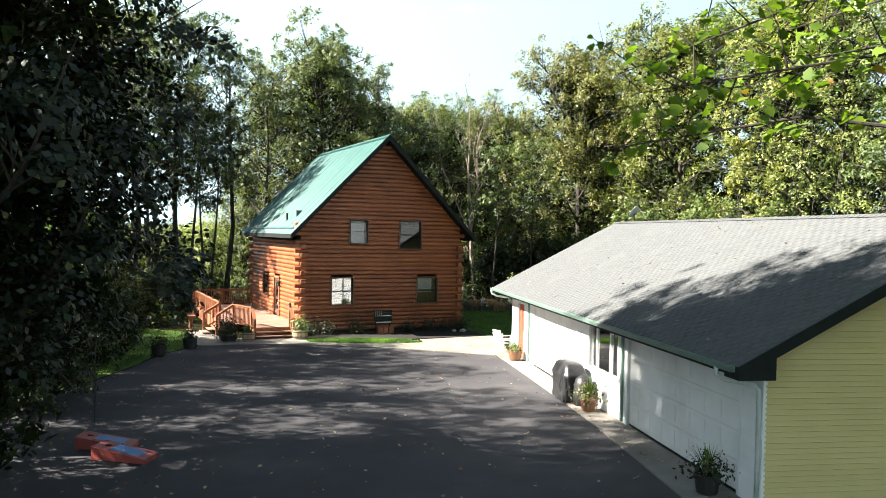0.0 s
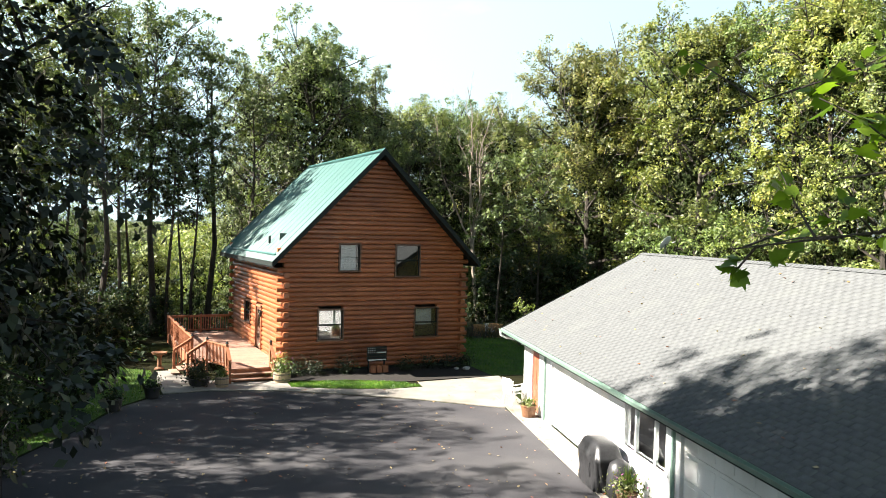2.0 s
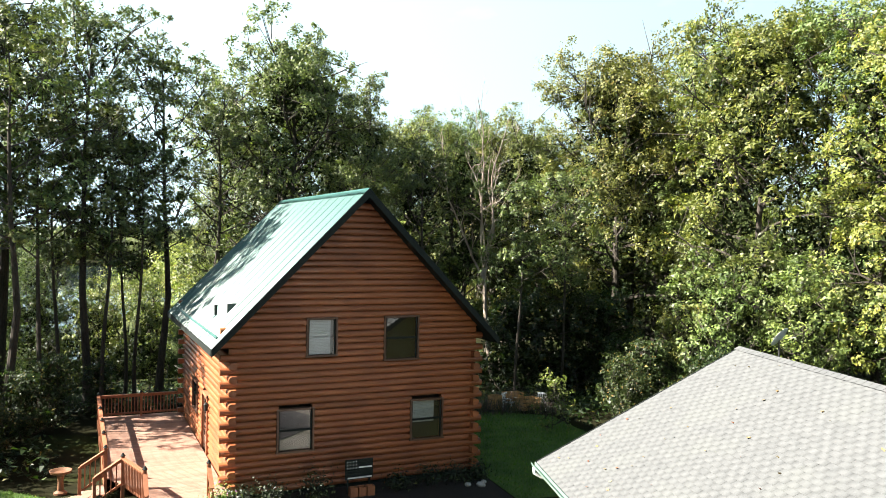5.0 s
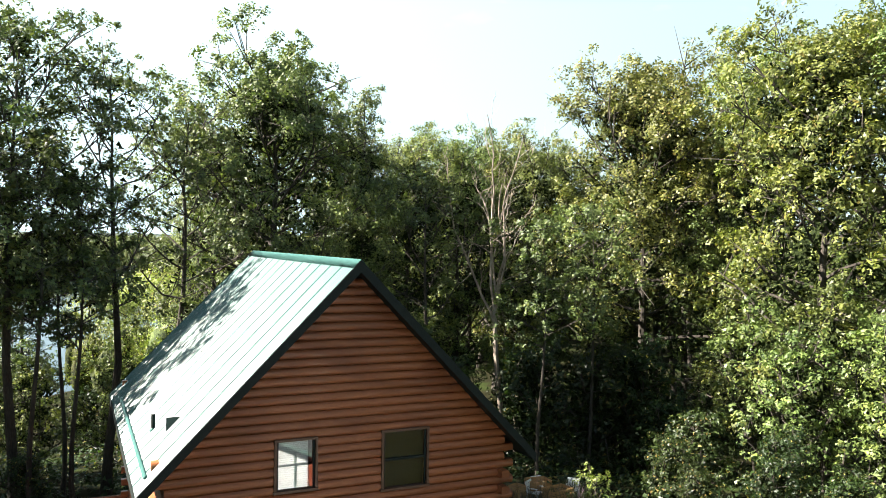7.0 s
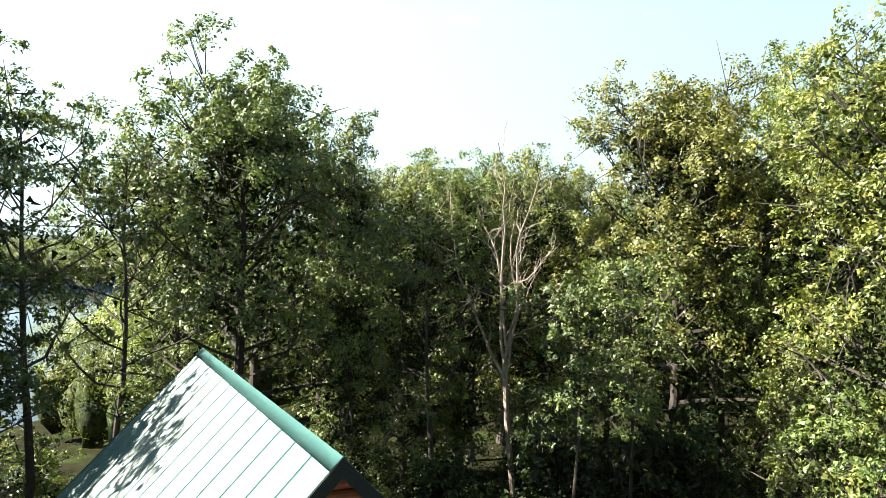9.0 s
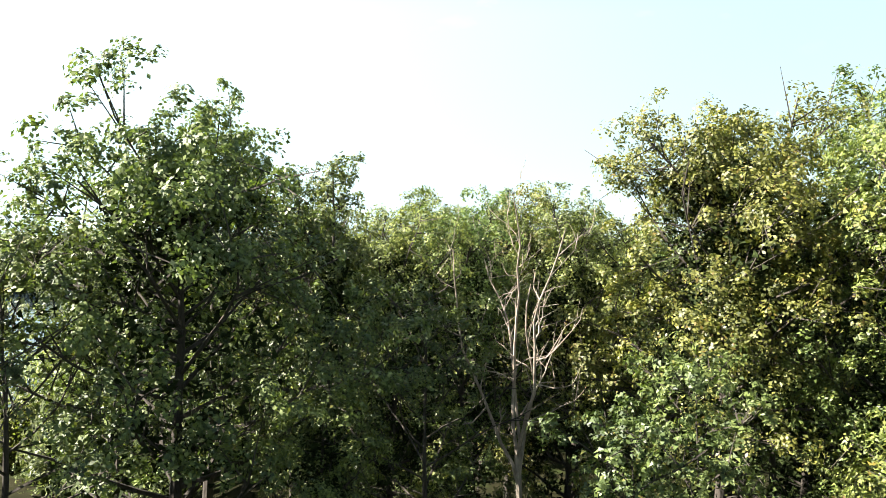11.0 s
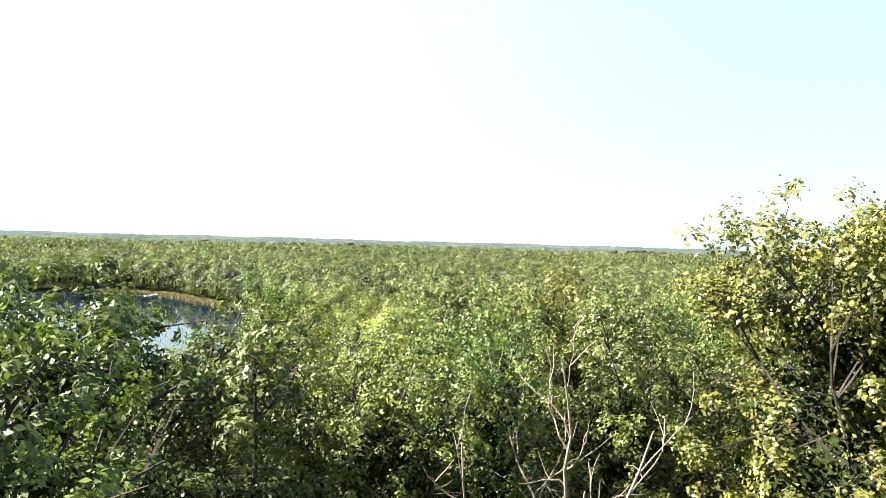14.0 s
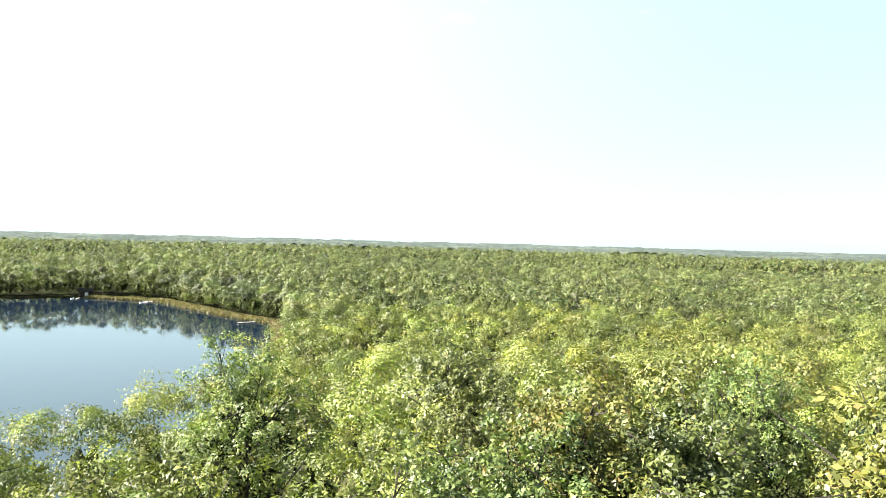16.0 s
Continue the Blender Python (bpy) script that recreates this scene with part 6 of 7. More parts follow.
# ---- undergrowth, grass and litter ----
def inside(px, py, poly):
    res = np.zeros(px.shape, bool)
    for (ax, ay), (bx, by) in zip(poly, poly[1:] + poly[:1]):
        res ^= ((ay > py) != (by > py)) & (px < (bx - ax) * (py - ay) / (by - ay + 1e-12) + ax)
    return res


def scatter(n, x0, x1, y0, y1, rg):
    return rg.uniform(x0, x1, n), rg.uniform(y0, y1, n)


def undergrowth():
    rg = np.random.RandomState(51)
    x, y = scatter(5200, -22, 62, 18, 78, rg)
    v = 0.43 * x + 0.903 * y
    keep = (v > 47) | (x < -3) | (x > 25.5) & (y > 30) | (x < 3.6) & (y > 41)
    for poly in (LAWN_LEFT, LAWN_RIGHT, DRIVE, WALK):
        keep &= ~inside(x, y, poly)
    keep &= ~((x > 4.6) & (x < 18.5) & (y > 34) & (y < 50)) & ~((x > 8) & (x < 27) & (y < 34)) & ~((x > 17) & (x < 25) & (y < 46.5))
    x, y = x[keep], y[keep]
    per = 16
    c = np.stack([x, y, land(x, y)], 1).repeat(per, 0)
    h = rg.uniform(0.15, 1.25, len(x)).repeat(per)
    off = rg.normal(size=c.shape) * np.array([0.4, 0.4, 0])
    c = c + off
    c[:, 2] += h * rg.uniform(0.1, 1, len(c))
    nm = rg.normal(size=c.shape) * 0.5 + np.array([0, 0, 1])
    nm /= np.linalg.norm(nm, axis=1, keepdims=True)
    V, F = leaf_tris(c, nm, rg.uniform(0.12, 0.3, len(c)), rg)
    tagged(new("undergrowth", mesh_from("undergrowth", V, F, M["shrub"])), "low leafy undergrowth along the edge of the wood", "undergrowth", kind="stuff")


undergrowth()


def blades(name, label, polys, n, tall, seed, mat="grass_blade"):
    rg = np.random.RandomState(seed)
    V = []
    for poly, k in zip(polys, n):
        xs, ys = [p[0] for p in poly], [p[1] for p in poly]
        x, y = scatter(k, min(xs), max(xs), min(ys), max(ys), rg)
        ok = inside(x, y, poly)
        x, y = x[ok], y[ok]
        a = rg.uniform(0, math.tau, len(x))
        h = tall * rg.uniform(0.5, 1.3, len(x))
        lx, ly = rg.normal(size=len(x)) * 0.4 * h, rg.normal(size=len(x)) * 0.4 * h
        w = 0.012
        z = np.full(len(x), 0.012)
        V.append(np.stack([np.stack([x - w * np.cos(a), y - w * np.sin(a), z], 1), np.stack([x + w * np.cos(a), y + w * np.sin(a), z], 1), np.stack([x + lx, y + ly, z + h], 1)], 1))
    V = np.concatenate(V).reshape(-1, 3)
    tagged(new(name, mesh_from(name, V, np.arange(len(V)).reshape(-1, 3), M[mat])), label, "grass", kind="stuff")


blades("grass", "short green lawn grass", [LAWN_LEFT, LAWN_RIGHT, LAWN_FRONT], [42000, 22000, 12000], 0.09, 52)
blades("tall_grass", "tall grey-green weeds along the lawn's edge", [[(18.5, 45.6), (25.8, 43.7), (26.6, 45.6), (20, 48.6)]], [4500], 0.8, 53, "weed")


def litter():
    rg = np.random.RandomState(54)
    x, y = scatter(900, -4, 16, 4, 34, rg)
    ok = inside(x, y, DRIVE)
    ok |= inside(x, y, WALK)
    x, y = x[ok], y[ok]
    c = np.stack([x, y, np.full(len(x), 0.05)], 1)
    nm = rg.normal(size=c.shape) * 0.25 + np.array([0, 0, 1])
    nm /= np.linalg.norm(nm, axis=1, keepdims=True)
    V, F = leaf_quads(c, nm, rg.uniform(0.06, 0.13, len(c)), rg, 0.7)
    q = np.array(G)
    k = 260
    lx, ly = rg.uniform(-0.1, 0.75, k), rg.uniform(-1, 19, k)
    c2 = np.stack([lx, ly, np.full(k, 0.085)], 1) @ q[:3, :3].T + q[:3, 3]
    V2, F2 = leaf_quads(c2, nm[rg.randint(0, len(nm), k)], rg.uniform(0.04, 0.1, k), rg, 0.7)
    lx, ly = rg.uniform(0.3, 5.2, 110), rg.uniform(-0.4, 19, 110)
    c3 = np.stack([lx, ly, np.array([gslope(v) + 0.012 for v in lx])], 1) @ q[:3, :3].T + q[:3, 3]
    V3, F3 = leaf_quads(c3, nm[rg.randint(0, len(nm), 110)], rg.uniform(0.05, 0.12, 110), rg, 0.7)
    V = np.concatenate([V, V2, V3])
    F = np.concatenate([F, F2 + F.max() + 1, F3 + F.max() + 1 + len(F2) * 4])
    tagged(new("fallen_leaves", mesh_from("fallen_leaves", V, F, M["dry_leaf"])), "scattered dry fallen leaves on the paving", "leaves", kind="stuff")


litter()


# ---- pots and plants ----
def foliage(centre, radius, height, n, size, rg, upright=0.0):
    c = rg.normal(size=(n, 3)) * np.array([radius, radius, height]) * 0.45
    nm = c / np.array([radius, radius, height]) + rg.normal(size=(n, 3)) * 0.5 + np.array([0, 0, 0.4])
    nm /= np.linalg.norm(nm, axis=1, keepdims=True)
    return leaf_quads(c + np.array(centre), nm, size * rg.uniform(0.6, 1.4, n), rg, 0.5)


def spikes(centre, length, n, rg):
    """Stiff sword leaves fanning up."""
    V = []
    for _ in range(n):
        a, t = rg.uniform(0, math.tau), rg.uniform(0.05, 0.75)
        d = np.array([math.cos(a) * math.sin(t), math.sin(a) * math.sin(t), math.cos(t)])
        s = np.array([-math.sin(a), math.cos(a), 0]) * 0.016
        l = length * rg.uniform(0.7, 1.1)
        c = np.array(centre)
        V.append([c - s, c + s, c + d * l * 0.6 + s * 0.8, c + d * l * 0.6 - s * 0.8])
        V.append([c + d * l * 0.6 - s * 0.8, c + d * l * 0.6 + s * 0.8, c + d * l + np.array([0, 0, -0.08 * l]) + s * 0.1, c + d * l + np.array([0, 0, -0.08 * l]) - s * 0.1])
    V = np.array(V).reshape(-1, 3)
    return V, np.arange(len(V)).reshape(-1, 4)


def potted(label, x, y, z, r, h, pot_mat, seed, leaf_mat="shrub", bush=(0.35, 0.3, 260, 0.1), spike=0.0, flowers=0, barrel=False):
    rg = np.random.RandomState(seed)
    t = thing("potted_plant", label, "potted plant", "potted plants", at=(x, y, z))
    prof = [(r * 0.72, 0), (r * 0.8, 0.02), (r, h * 0.92), (r * 1.08, h * 0.93), (r * 1.08, h), (r * 0.95, h), (r * 0.93, h * 0.88), (0.0, h * 0.86)]
    if barrel:
        prof = [(r * 0.85, 0), (r * 0.97, h * 0.3), (r, h * 0.6), (r * 0.96, h), (r * 0.88, h), (r * 0.88, h * 0.9), (0.0, h * 0.88)]
    part("pot", lathe(bmesh.new(), prof, 20), M[pot_mat], t, smooth=False)
    if barrel:
        for k in (0.25, 0.78):
            part("hoop", lathe(bmesh.new(), [(r * 1.0, h * k), (r * 1.02, h * k), (r * 1.02, h * k + 0.03), (r * 1.0, h * k + 0.03)], 20), M["metal_pole"], t)
    br, bh, n, s = bush
    V, F = foliage((0, 0, h + bh * 0.35), br, bh, n, s, rg)
    part("foliage", mesh_from("foliage", V, F, M[leaf_mat]), None, t)
    if spike:
        V, F = spikes((0, 0, h * 0.95), spike, 46, rg)
        part("spike_leaves", mesh_from("spike_leaves", V, F, M["grass_blade"]), None, t, "upright pale sword leaves")
    if flowers:
        V, F = foliage((0, 0, h + bh * 0.4), br * 1.1, bh, flowers, 0.06, rg)
        part("flowers", mesh_from("flowers", V, F, M["petal"]), None, t, "small pinkish flowers")
    return t


def gplace(x, y, z=0.06):
    p = G @ Vector((x, y, z))
    return p.x, p.y, p.z


potted("brown pot with pale spiky plant and trailing flowers", *gplace(0.32, 8.05), 0.24, 0.36, "pot_brown", 61, bush=(0.48, 0.34, 420, 0.09), spike=0.75, flowers=40, leaf_mat="leaf_maple")
potted("brown pot of low plants by the garage door", *gplace(0.4, 17.0), 0.27, 0.4, "pot_brown", 62, bush=(0.34, 0.22, 220, 0.09), spike=0.35, leaf_mat="leaf_maple")
potted("dark pot with spiky plant in the shade", *gplace(0.25, 0.9), 0.26, 0.38, "pot_dark", 63, bush=(0.5, 0.3, 420, 0.09), spike=0.62, flowers=20)
potted("large dark pot of dense clipped greenery", 5.05, 35.5, 0.035, 0.42, 0.3, "pot_dark", 64, bush=(0.62, 0.62, 1500, 0.09))
potted("wooden half barrel with flowers by the deck steps", 5.85, 34.95, 0.035, 0.27, 0.42, "pot_tan", 65, bush=(0.3, 0.3, 300, 0.09), barrel=True, leaf_mat="leaf_maple", spike=0.3)
potted("wooden tub with tall flowering plants by the deck", 8.3, 35.25, 0.035, 0.36, 0.4, "pot_tan", 66, bush=(0.48, 0.55, 700, 0.09), barrel=True, leaf_mat="leaf_maple", spike=0.55, flowers=25)
potted("dark pot of green plants at the edge of the drive", 3.15, 33.7, 0.03, 0.3, 0.42, "pot_dark", 67, bush=(0.38, 0.38, 500, 0.09))
potted("dark pot of green plants on the shaded drive", 1.75, 32.0, 0.03, 0.3, 0.42, "pot_dark", 68, bush=(0.36, 0.34, 460, 0.09))


def bird_bath():
    t = thing("bird_bath", "dark weathered bird bath beside the walk", "bird bath", at=(4.0, 39.7, 0.02))
    part("pedestal", lathe(bmesh.new(), [(0.2, 0), (0.2, 0.06), (0.1, 0.12), (0.08, 0.4), (0.12, 0.6)], 16), M["pot_brown"], t, smooth=False)
    part("basin", lathe(bmesh.new(), [(0.1, 0.6), (0.3, 0.68), (0.34, 0.76), (0.31, 0.76), (0.2, 0.7), (0.0, 0.69)], 20), M["pot_brown"], t)


bird_bath()


def covered_grill():
    """A barbecue under a black cover with folds."""
    t = thing("covered_grill", "barbecue grill under a fitted black vinyl cover", "grill", at=gplace(0.28, 9.75), turn=G_ANGLE)
    bm = bmesh.new()
    n, lev = 60, [(0.0, 0.9), (0.08, 0.93), (0.3, 0.9), (0.5, 0.95), (0.72, 1.0), (0.8, 1.04), (0.86, 0.97), (1.0, 0.86), (1.1, 0.76), (1.15, 0.6), (1.17, 0.3)]
    rings = []
    for z, s in lev:
        ring = []
        for k in range(n):
            a = k * math.tau / n
            ca, sa = math.cos(a), math.sin(a)
            px = 0.39 * s * math.copysign(abs(ca) ** 0.4, ca)
            py = 0.74 * s * math.copysign(abs(sa) ** 0.4, sa)
            fold = 1 + (0.05 * math.sin(k * 1.3 + z * 5) + 0.03 * math.sin(k * 2.9 - z * 7)) * (1.15 - z)
            ring.append(bm.verts.new((px * fold, py * fold, z + (0.02 * math.sin(k * 1.7) if z == 0 else 0))))
        rings.append(ring)
    for r, s in zip(rings, rings[1:]):
        for k in range(n):
            bm.faces.new((r[k], r[(k + 1) % n], s[(k + 1) % n], s[k]))
    bm.faces.new(rings[-1])
    part("cover", bm, M["black_cover"], t, smooth=True)
    bm = bmesh.new()
    tube(bm, [(-0.36, -0.3, 0.75), (-0.4, -0.34, 0.5), (-0.37, -0.3, 0.3)], [0.012] * 3, 5)
    part("strap", bm, M["black_cover"], t)
    u = thing("covered_smoker", "small round cooker under a black cover", "grill", at=gplace(0.45, 8.85), turn=0)
    part("cover", lathe(bmesh.new(), [(0.3, 0), (0.31, 0.3), (0.29, 0.6), (0.24, 0.78), (0.1, 0.88), (0.01, 0.9)], 18), M["black_cover"], u, smooth=True)


covered_grill()


def plastic_chair(x, y, z, turn, label="white moulded plastic garden chair", lift=0.0):
    t = thing("garden_chair", label, "chair", "plastic chairs", at=(x, y, z + lift), turn=turn)
    w = M["plastic_white"]
    part("seat", boxed((-0.24, -0.24, 0.4), (0.24, 0.24, 0.43), 0.012), w, t)
    bm = bmesh.new()
    for k in range(5):
        a = -0.2 + k * 0.1
        box(bm, (a - 0.035, 0.2, 0.43), (a + 0.035, 0.225, 0.84), 0.004, pose(0, 0, 0, -8, 0, 0))
    part("backrest", bm, w, t)
    bm = boxed((-0.26, 0.19, 0.8), (0.26, 0.23, 0.9), 0.015, pose(0, 0, 0, -8, 0, 0))
    part("top_rail", bm, w, t)
    for sx in (-1, 1):
        for sy in (-1, 1):
            part("leg", tube(bmesh.new(), [(sx * 0.22, sy * 0.22, 0.41), (sx * 0.26, sy * 0.26, 0.0)], [0.03, 0.022], 8), w, t)
        part("armrest", boxed((sx * 0.27 - 0.03, -0.24, 0.62), (sx * 0.27 + 0.03, 0.24, 0.65), 0.01), w, t)
        part("arm_support", boxed((sx * 0.27 - 0.02, -0.22, 0.42), (sx * 0.27 + 0.02, -0.18, 0.62), 0.006), w, t)
    return t


cx, cy, cz = gplace(0.35, 19.0)
plastic_chair(cx, cy, cz, 100, "white plastic chair stacked beside the garage door")
plastic_chair(cx, cy, cz, 100, "white plastic chair on top of a stack", 0.12)
plastic_chair(24.1, 46.0, ground_z(24.1, 46.0), 30)
plastic_chair(25.9, 45.9, ground_z(25.9, 45.9), -40)
plastic_chair(24.9, 46.9, ground_z(24.9, 46.9), 0)


def crate(x, y, z, w, d, h, turn):
    t = thing("wooden_crate", "open tan wooden crate by the edge of the wood", "crate", "wooden crates", at=(x, y, z), turn=turn)
    for k in range(3):
        z0 = 0.02 + k * h / 3
        for sy in (-1, 1):
            part("slat", boxed((-w / 2, sy * d / 2 - 0.012, z0), (w / 2, sy * d / 2 + 0.012, z0 + h / 3 - 0.03), 0.003), M["box_wood"], t)
        for sx in (-1, 1):
            part("slat", boxed((sx * w / 2 - 0.012, -d / 2, z0), (sx * w / 2 + 0.012, d / 2, z0 + h / 3 - 0.03), 0.003), M["box_wood"], t)
    part("base", boxed((-w / 2, -d / 2, 0), (w / 2, d / 2, 0.02)), M["box_wood"], t)


crate(24.8, 45.4, 0.0, 1.1, 0.7, 0.55, 10)
crate(24.5, 46.4, ground_z(24.5, 46.4), 0.9, 0.7, 0.9, -5)
crate(23.2, 45.9, 0.0, 0.5, 0.5, 0.7, 20)


def flag_board():
    """A painted plank sign with dots and stripes, on wooden boxes by the wall."""
    x0, x1, y = 12.35, 13.3, 36.25
    t = thing("plank_sign", "dark painted plank sign with pale dots and stripes", "sign")
    for k in range(6):
        z = 0.5 + k * 0.11
        part("plank", boxed((x0, y - 0.02, z), (x1, y + 0.02, z + 0.1), 0.004), M["trim_dark"], t)
    for k in (0, 3):
        part("stripe", boxed((x0 + (0.46 if k > 2 else 0.08), y - 0.026, 0.53 + k * 0.11), (x1 - 0.04, y - 0.021, 0.58 + k * 0.11)), M["curtain"], t, "pale painted stripe")
    for i in range(4):
        for j in range(3):
            part("dot", lathe(bmesh.new(), [(0.022, 0), (0.022, 0.005), (0.0, 0.006)], 8), M["curtain"], t).matrix_basis = pose(x0 + 0.07 + i * 0.1, y - 0.021, 0.88 + j * 0.1, 90, 0, 0)
    for s in (x0 + 0.1, x1 - 0.1):
        part("leg", boxed((s - 0.03, y + 0.02, 0.03), (s + 0.03, y + 0.06, 1.1)), M["trim_dark"], t)
    for k in range(3):
        b = thing("wooden_box", "small reddish wooden box below the sign", "box", "boxes below the sign", at=(x0 + 0.2 + k * 0.29, y - 0.25, 0.03))
        for sy in (-1, 1):
            part("side", boxed((-0.12, sy * 0.11 - 0.01, 0), (0.12, sy * 0.11 + 0.01, 0.3), 0.003), M["rail_wood"], b)
            part("side", boxed((sy * 0.12 - 0.01, -0.1, 0), (sy * 0.12 + 0.01, 0.1, 0.3), 0.003), M["rail_wood"], b)
        part("base", boxed((-0.11, -0.1, 0), (0.11, 0.1, 0.015)), M["rail_wood"], b)


flag_board()
for i, (x, y, r, h) in enumerate([(9.2, 36.4, 0.4, 0.3), (10.0, 36.3, 0.45, 0.35), (11.4, 36.3, 0.5, 0.45), (14.2, 36.2, 0.4, 0.3), (15.4, 36.3, 0.55, 0.35), (16.4, 36.3, 0.5, 0.3), (17.2, 36.2, 0.4, 0.3)]):
    rg = np.random.RandomState(90 + i)
    r, h = r * 1.3, h * 1.6
    b = thing("low_shrub", "low dark shrub in the mulched bed", "shrub", "shrubs along the wall", at=(x, y, 0.03))
    st = bmesh.new()
    for k in range(6):
        a = k * 1.05
        tube(st, [(0, 0, 0), (r * 0.3 * math.cos(a), r * 0.3 * math.sin(a), h * 0.8)], [0.012, 0.005], 4)
    part("stems", st, M["bark"], b)
    V, F = foliage((0, 0, h * 0.5), r, h, 620, 0.09, rg)
    part("foliage", mesh_from("foliage", V, F, M["leaf_shaded"]), None, b)
for i, (x, y, s) in enumerate([(16.9, 35.4, 0.16), (16.5, 35.6, 0.12), (17.15, 35.7, 0.1)]):
    bm = bmesh.new()
    bmesh.ops.create_icosphere(bm, subdivisions=2, radius=s)
    for v in bm.verts:
        v.co *= 1 + 0.25 * noise.noise(v.co * 9 + Vector((i, 0, 0)))
        v.co.z *= 0.6
    ob = part("rock", bm, M["stone"], smooth=True)
    ob.matrix_basis = pose(x, y, 0.03 + s * 0.4)
    tagged(ob, "small grey rounded rock in the bed", "rock", "rocks in the bed")


def bag_board(x, y, turn, tilt=0.0):
    """A sloping beanbag board with a hole."""
    t = thing("beanbag_board", "red beanbag toss board with a blue top panel", "game board", "beanbag boards", at=(x, y, 0.022), turn=turn)
    w, l, h0, h1 = 0.61, 1.22, 0.1, 0.32
    bm = bmesh.new()
    # deck with a round hole near its high end
    hx, hr, n = l - 0.23, 0.076, 16
    z = lambda u: h0 + (h1 - h0) * u / l  # noqa: E731
    circle = [bm.verts.new((hx + hr * math.cos(k * math.tau / n), hr * math.sin(k * math.tau / n), z(hx + hr * math.cos(k * math.tau / n)))) for k in range(n)]
    border = []
    for k in range(n):
        a = k * math.tau / n
        ca, sa = math.cos(a), math.sin(a)
        s = min((0.2 if ca > 0 else 0.2) / max(abs(ca), 1e-6), (w / 2) / max(abs(sa), 1e-6))
        border.append(bm.verts.new((hx + s * ca, s * sa, z(hx + s * ca))))
    for k in range(n):
        bm.faces.new((circle[k], border[k], border[(k + 1) % n], circle[(k + 1) % n]))
    for a, b in ((0.0, hx - 0.2), (hx + 0.2, l)):
        bm.faces.new([bm.verts.new((u, q, z(u))) for u, q in ((a, -w / 2), (b, -w / 2), (b, w / 2), (a, w / 2))])
    part("deck_panel", bm, M["paint_red"], t)
    part("blue_panel", mesh_from("blue_panel", [(0.2, -0.2, z(0.2) + 0.004), (0.85, -0.2, z(0.85) + 0.004), (0.85, 0.2, z(0.85) + 0.004), (0.2, 0.2, z(0.2) + 0.004)], [(0, 1, 2, 3)], M["paint_blue"]), None, t, "faded blue painted centre")
    for q in (-w / 2, w / 2 - 0.02):
        bm = bmesh.new()
        vs = [[bm.verts.new((u, yy, zz)) for u, zz in ((0, 0), (l, 0.05), (l, h1 - 0.004), (0, h0 - 0.004))] for yy in (q, q + 0.02)]
        for k in range(4):
            bm.faces.new((vs[0][k], vs[0][(k + 1) % 4], vs[1][(k + 1) % 4], vs[1][k]))
        bm.faces.new(vs[0])
        bm.faces.new(vs[1])
        part("side_rail", bm, M["paint_red"], t)
    part("end_rail", boxed((0, -w / 2 + 0.02, 0), (0.02, w / 2 - 0.02, h0 - 0.006)), M["paint_red"], t)
    for q in (-w / 2 + 0.03, w / 2 - 0.07):
        part("leg", boxed((l - 0.06, q, 0), (l - 0.02, q + 0.04, h1 - 0.02)), M["paint_red"], t)


bag_board(0.15, 17.35, 147)
bag_board(-0.1, 18.55, 158)


def hook_pole():
    t = thing("shepherd_hook", "thin dark metal garden pole with a hook", "garden pole", at=(-0.86, 21.3, 0.02))
    bm = bmesh.new()
    tube(bm, [(0, 0, -0.1), (0, 0, 1.9), (0.02, 0, 2.15), (0.12, 0, 2.3), (0.25, 0, 2.25), (0.28, 0, 2.1)], [0.014] * 6, 8)
    part("rod", bm, M["metal_pole"], t, smooth=True)
    part("foot", boxed((-0.12, -0.012, 0.1), (0.12, 0.012, 0.125)), M["metal_pole"], t)


hook_pole()


def roof_dish():
    p = G @ Vector((5.75, 18.2, gslope(5.75)))
    t = thing("satellite_dish", "small grey satellite dish beyond the garage ridge", "satellite dish", at=tuple(p), turn=200)
    part("mast", tube(bmesh.new(), [(0, 0, -0.03), (0, 0, 0.55)], [0.025, 0.025], 10), M["metal_pole"], t)
    part("foot_plate", boxed((-0.1, -0.1, -0.06), (0.1, 0.1, 0.0)), M["metal_pole"], t)
    bm = lathe(bmesh.new(), [(0.0, 0.0), (0.12, 0.01), (0.22, 0.035), (0.28, 0.06), (0.285, 0.065), (0.22, 0.045), (0.12, 0.02), (0.0, 0.012)], 20)
    d = part("dish", bm, M["gutter"], t, smooth=True)
    d.matrix_basis = pose(0, 0.05, 0.55, 55, 0, 0)
    a = tube(bmesh.new(), [(0, 0.05, 0.5), (0, 0.4, 0.62)], [0.012, 0.012], 6)
    part("arm", a, M["metal_pole"], t)


roof_dish()


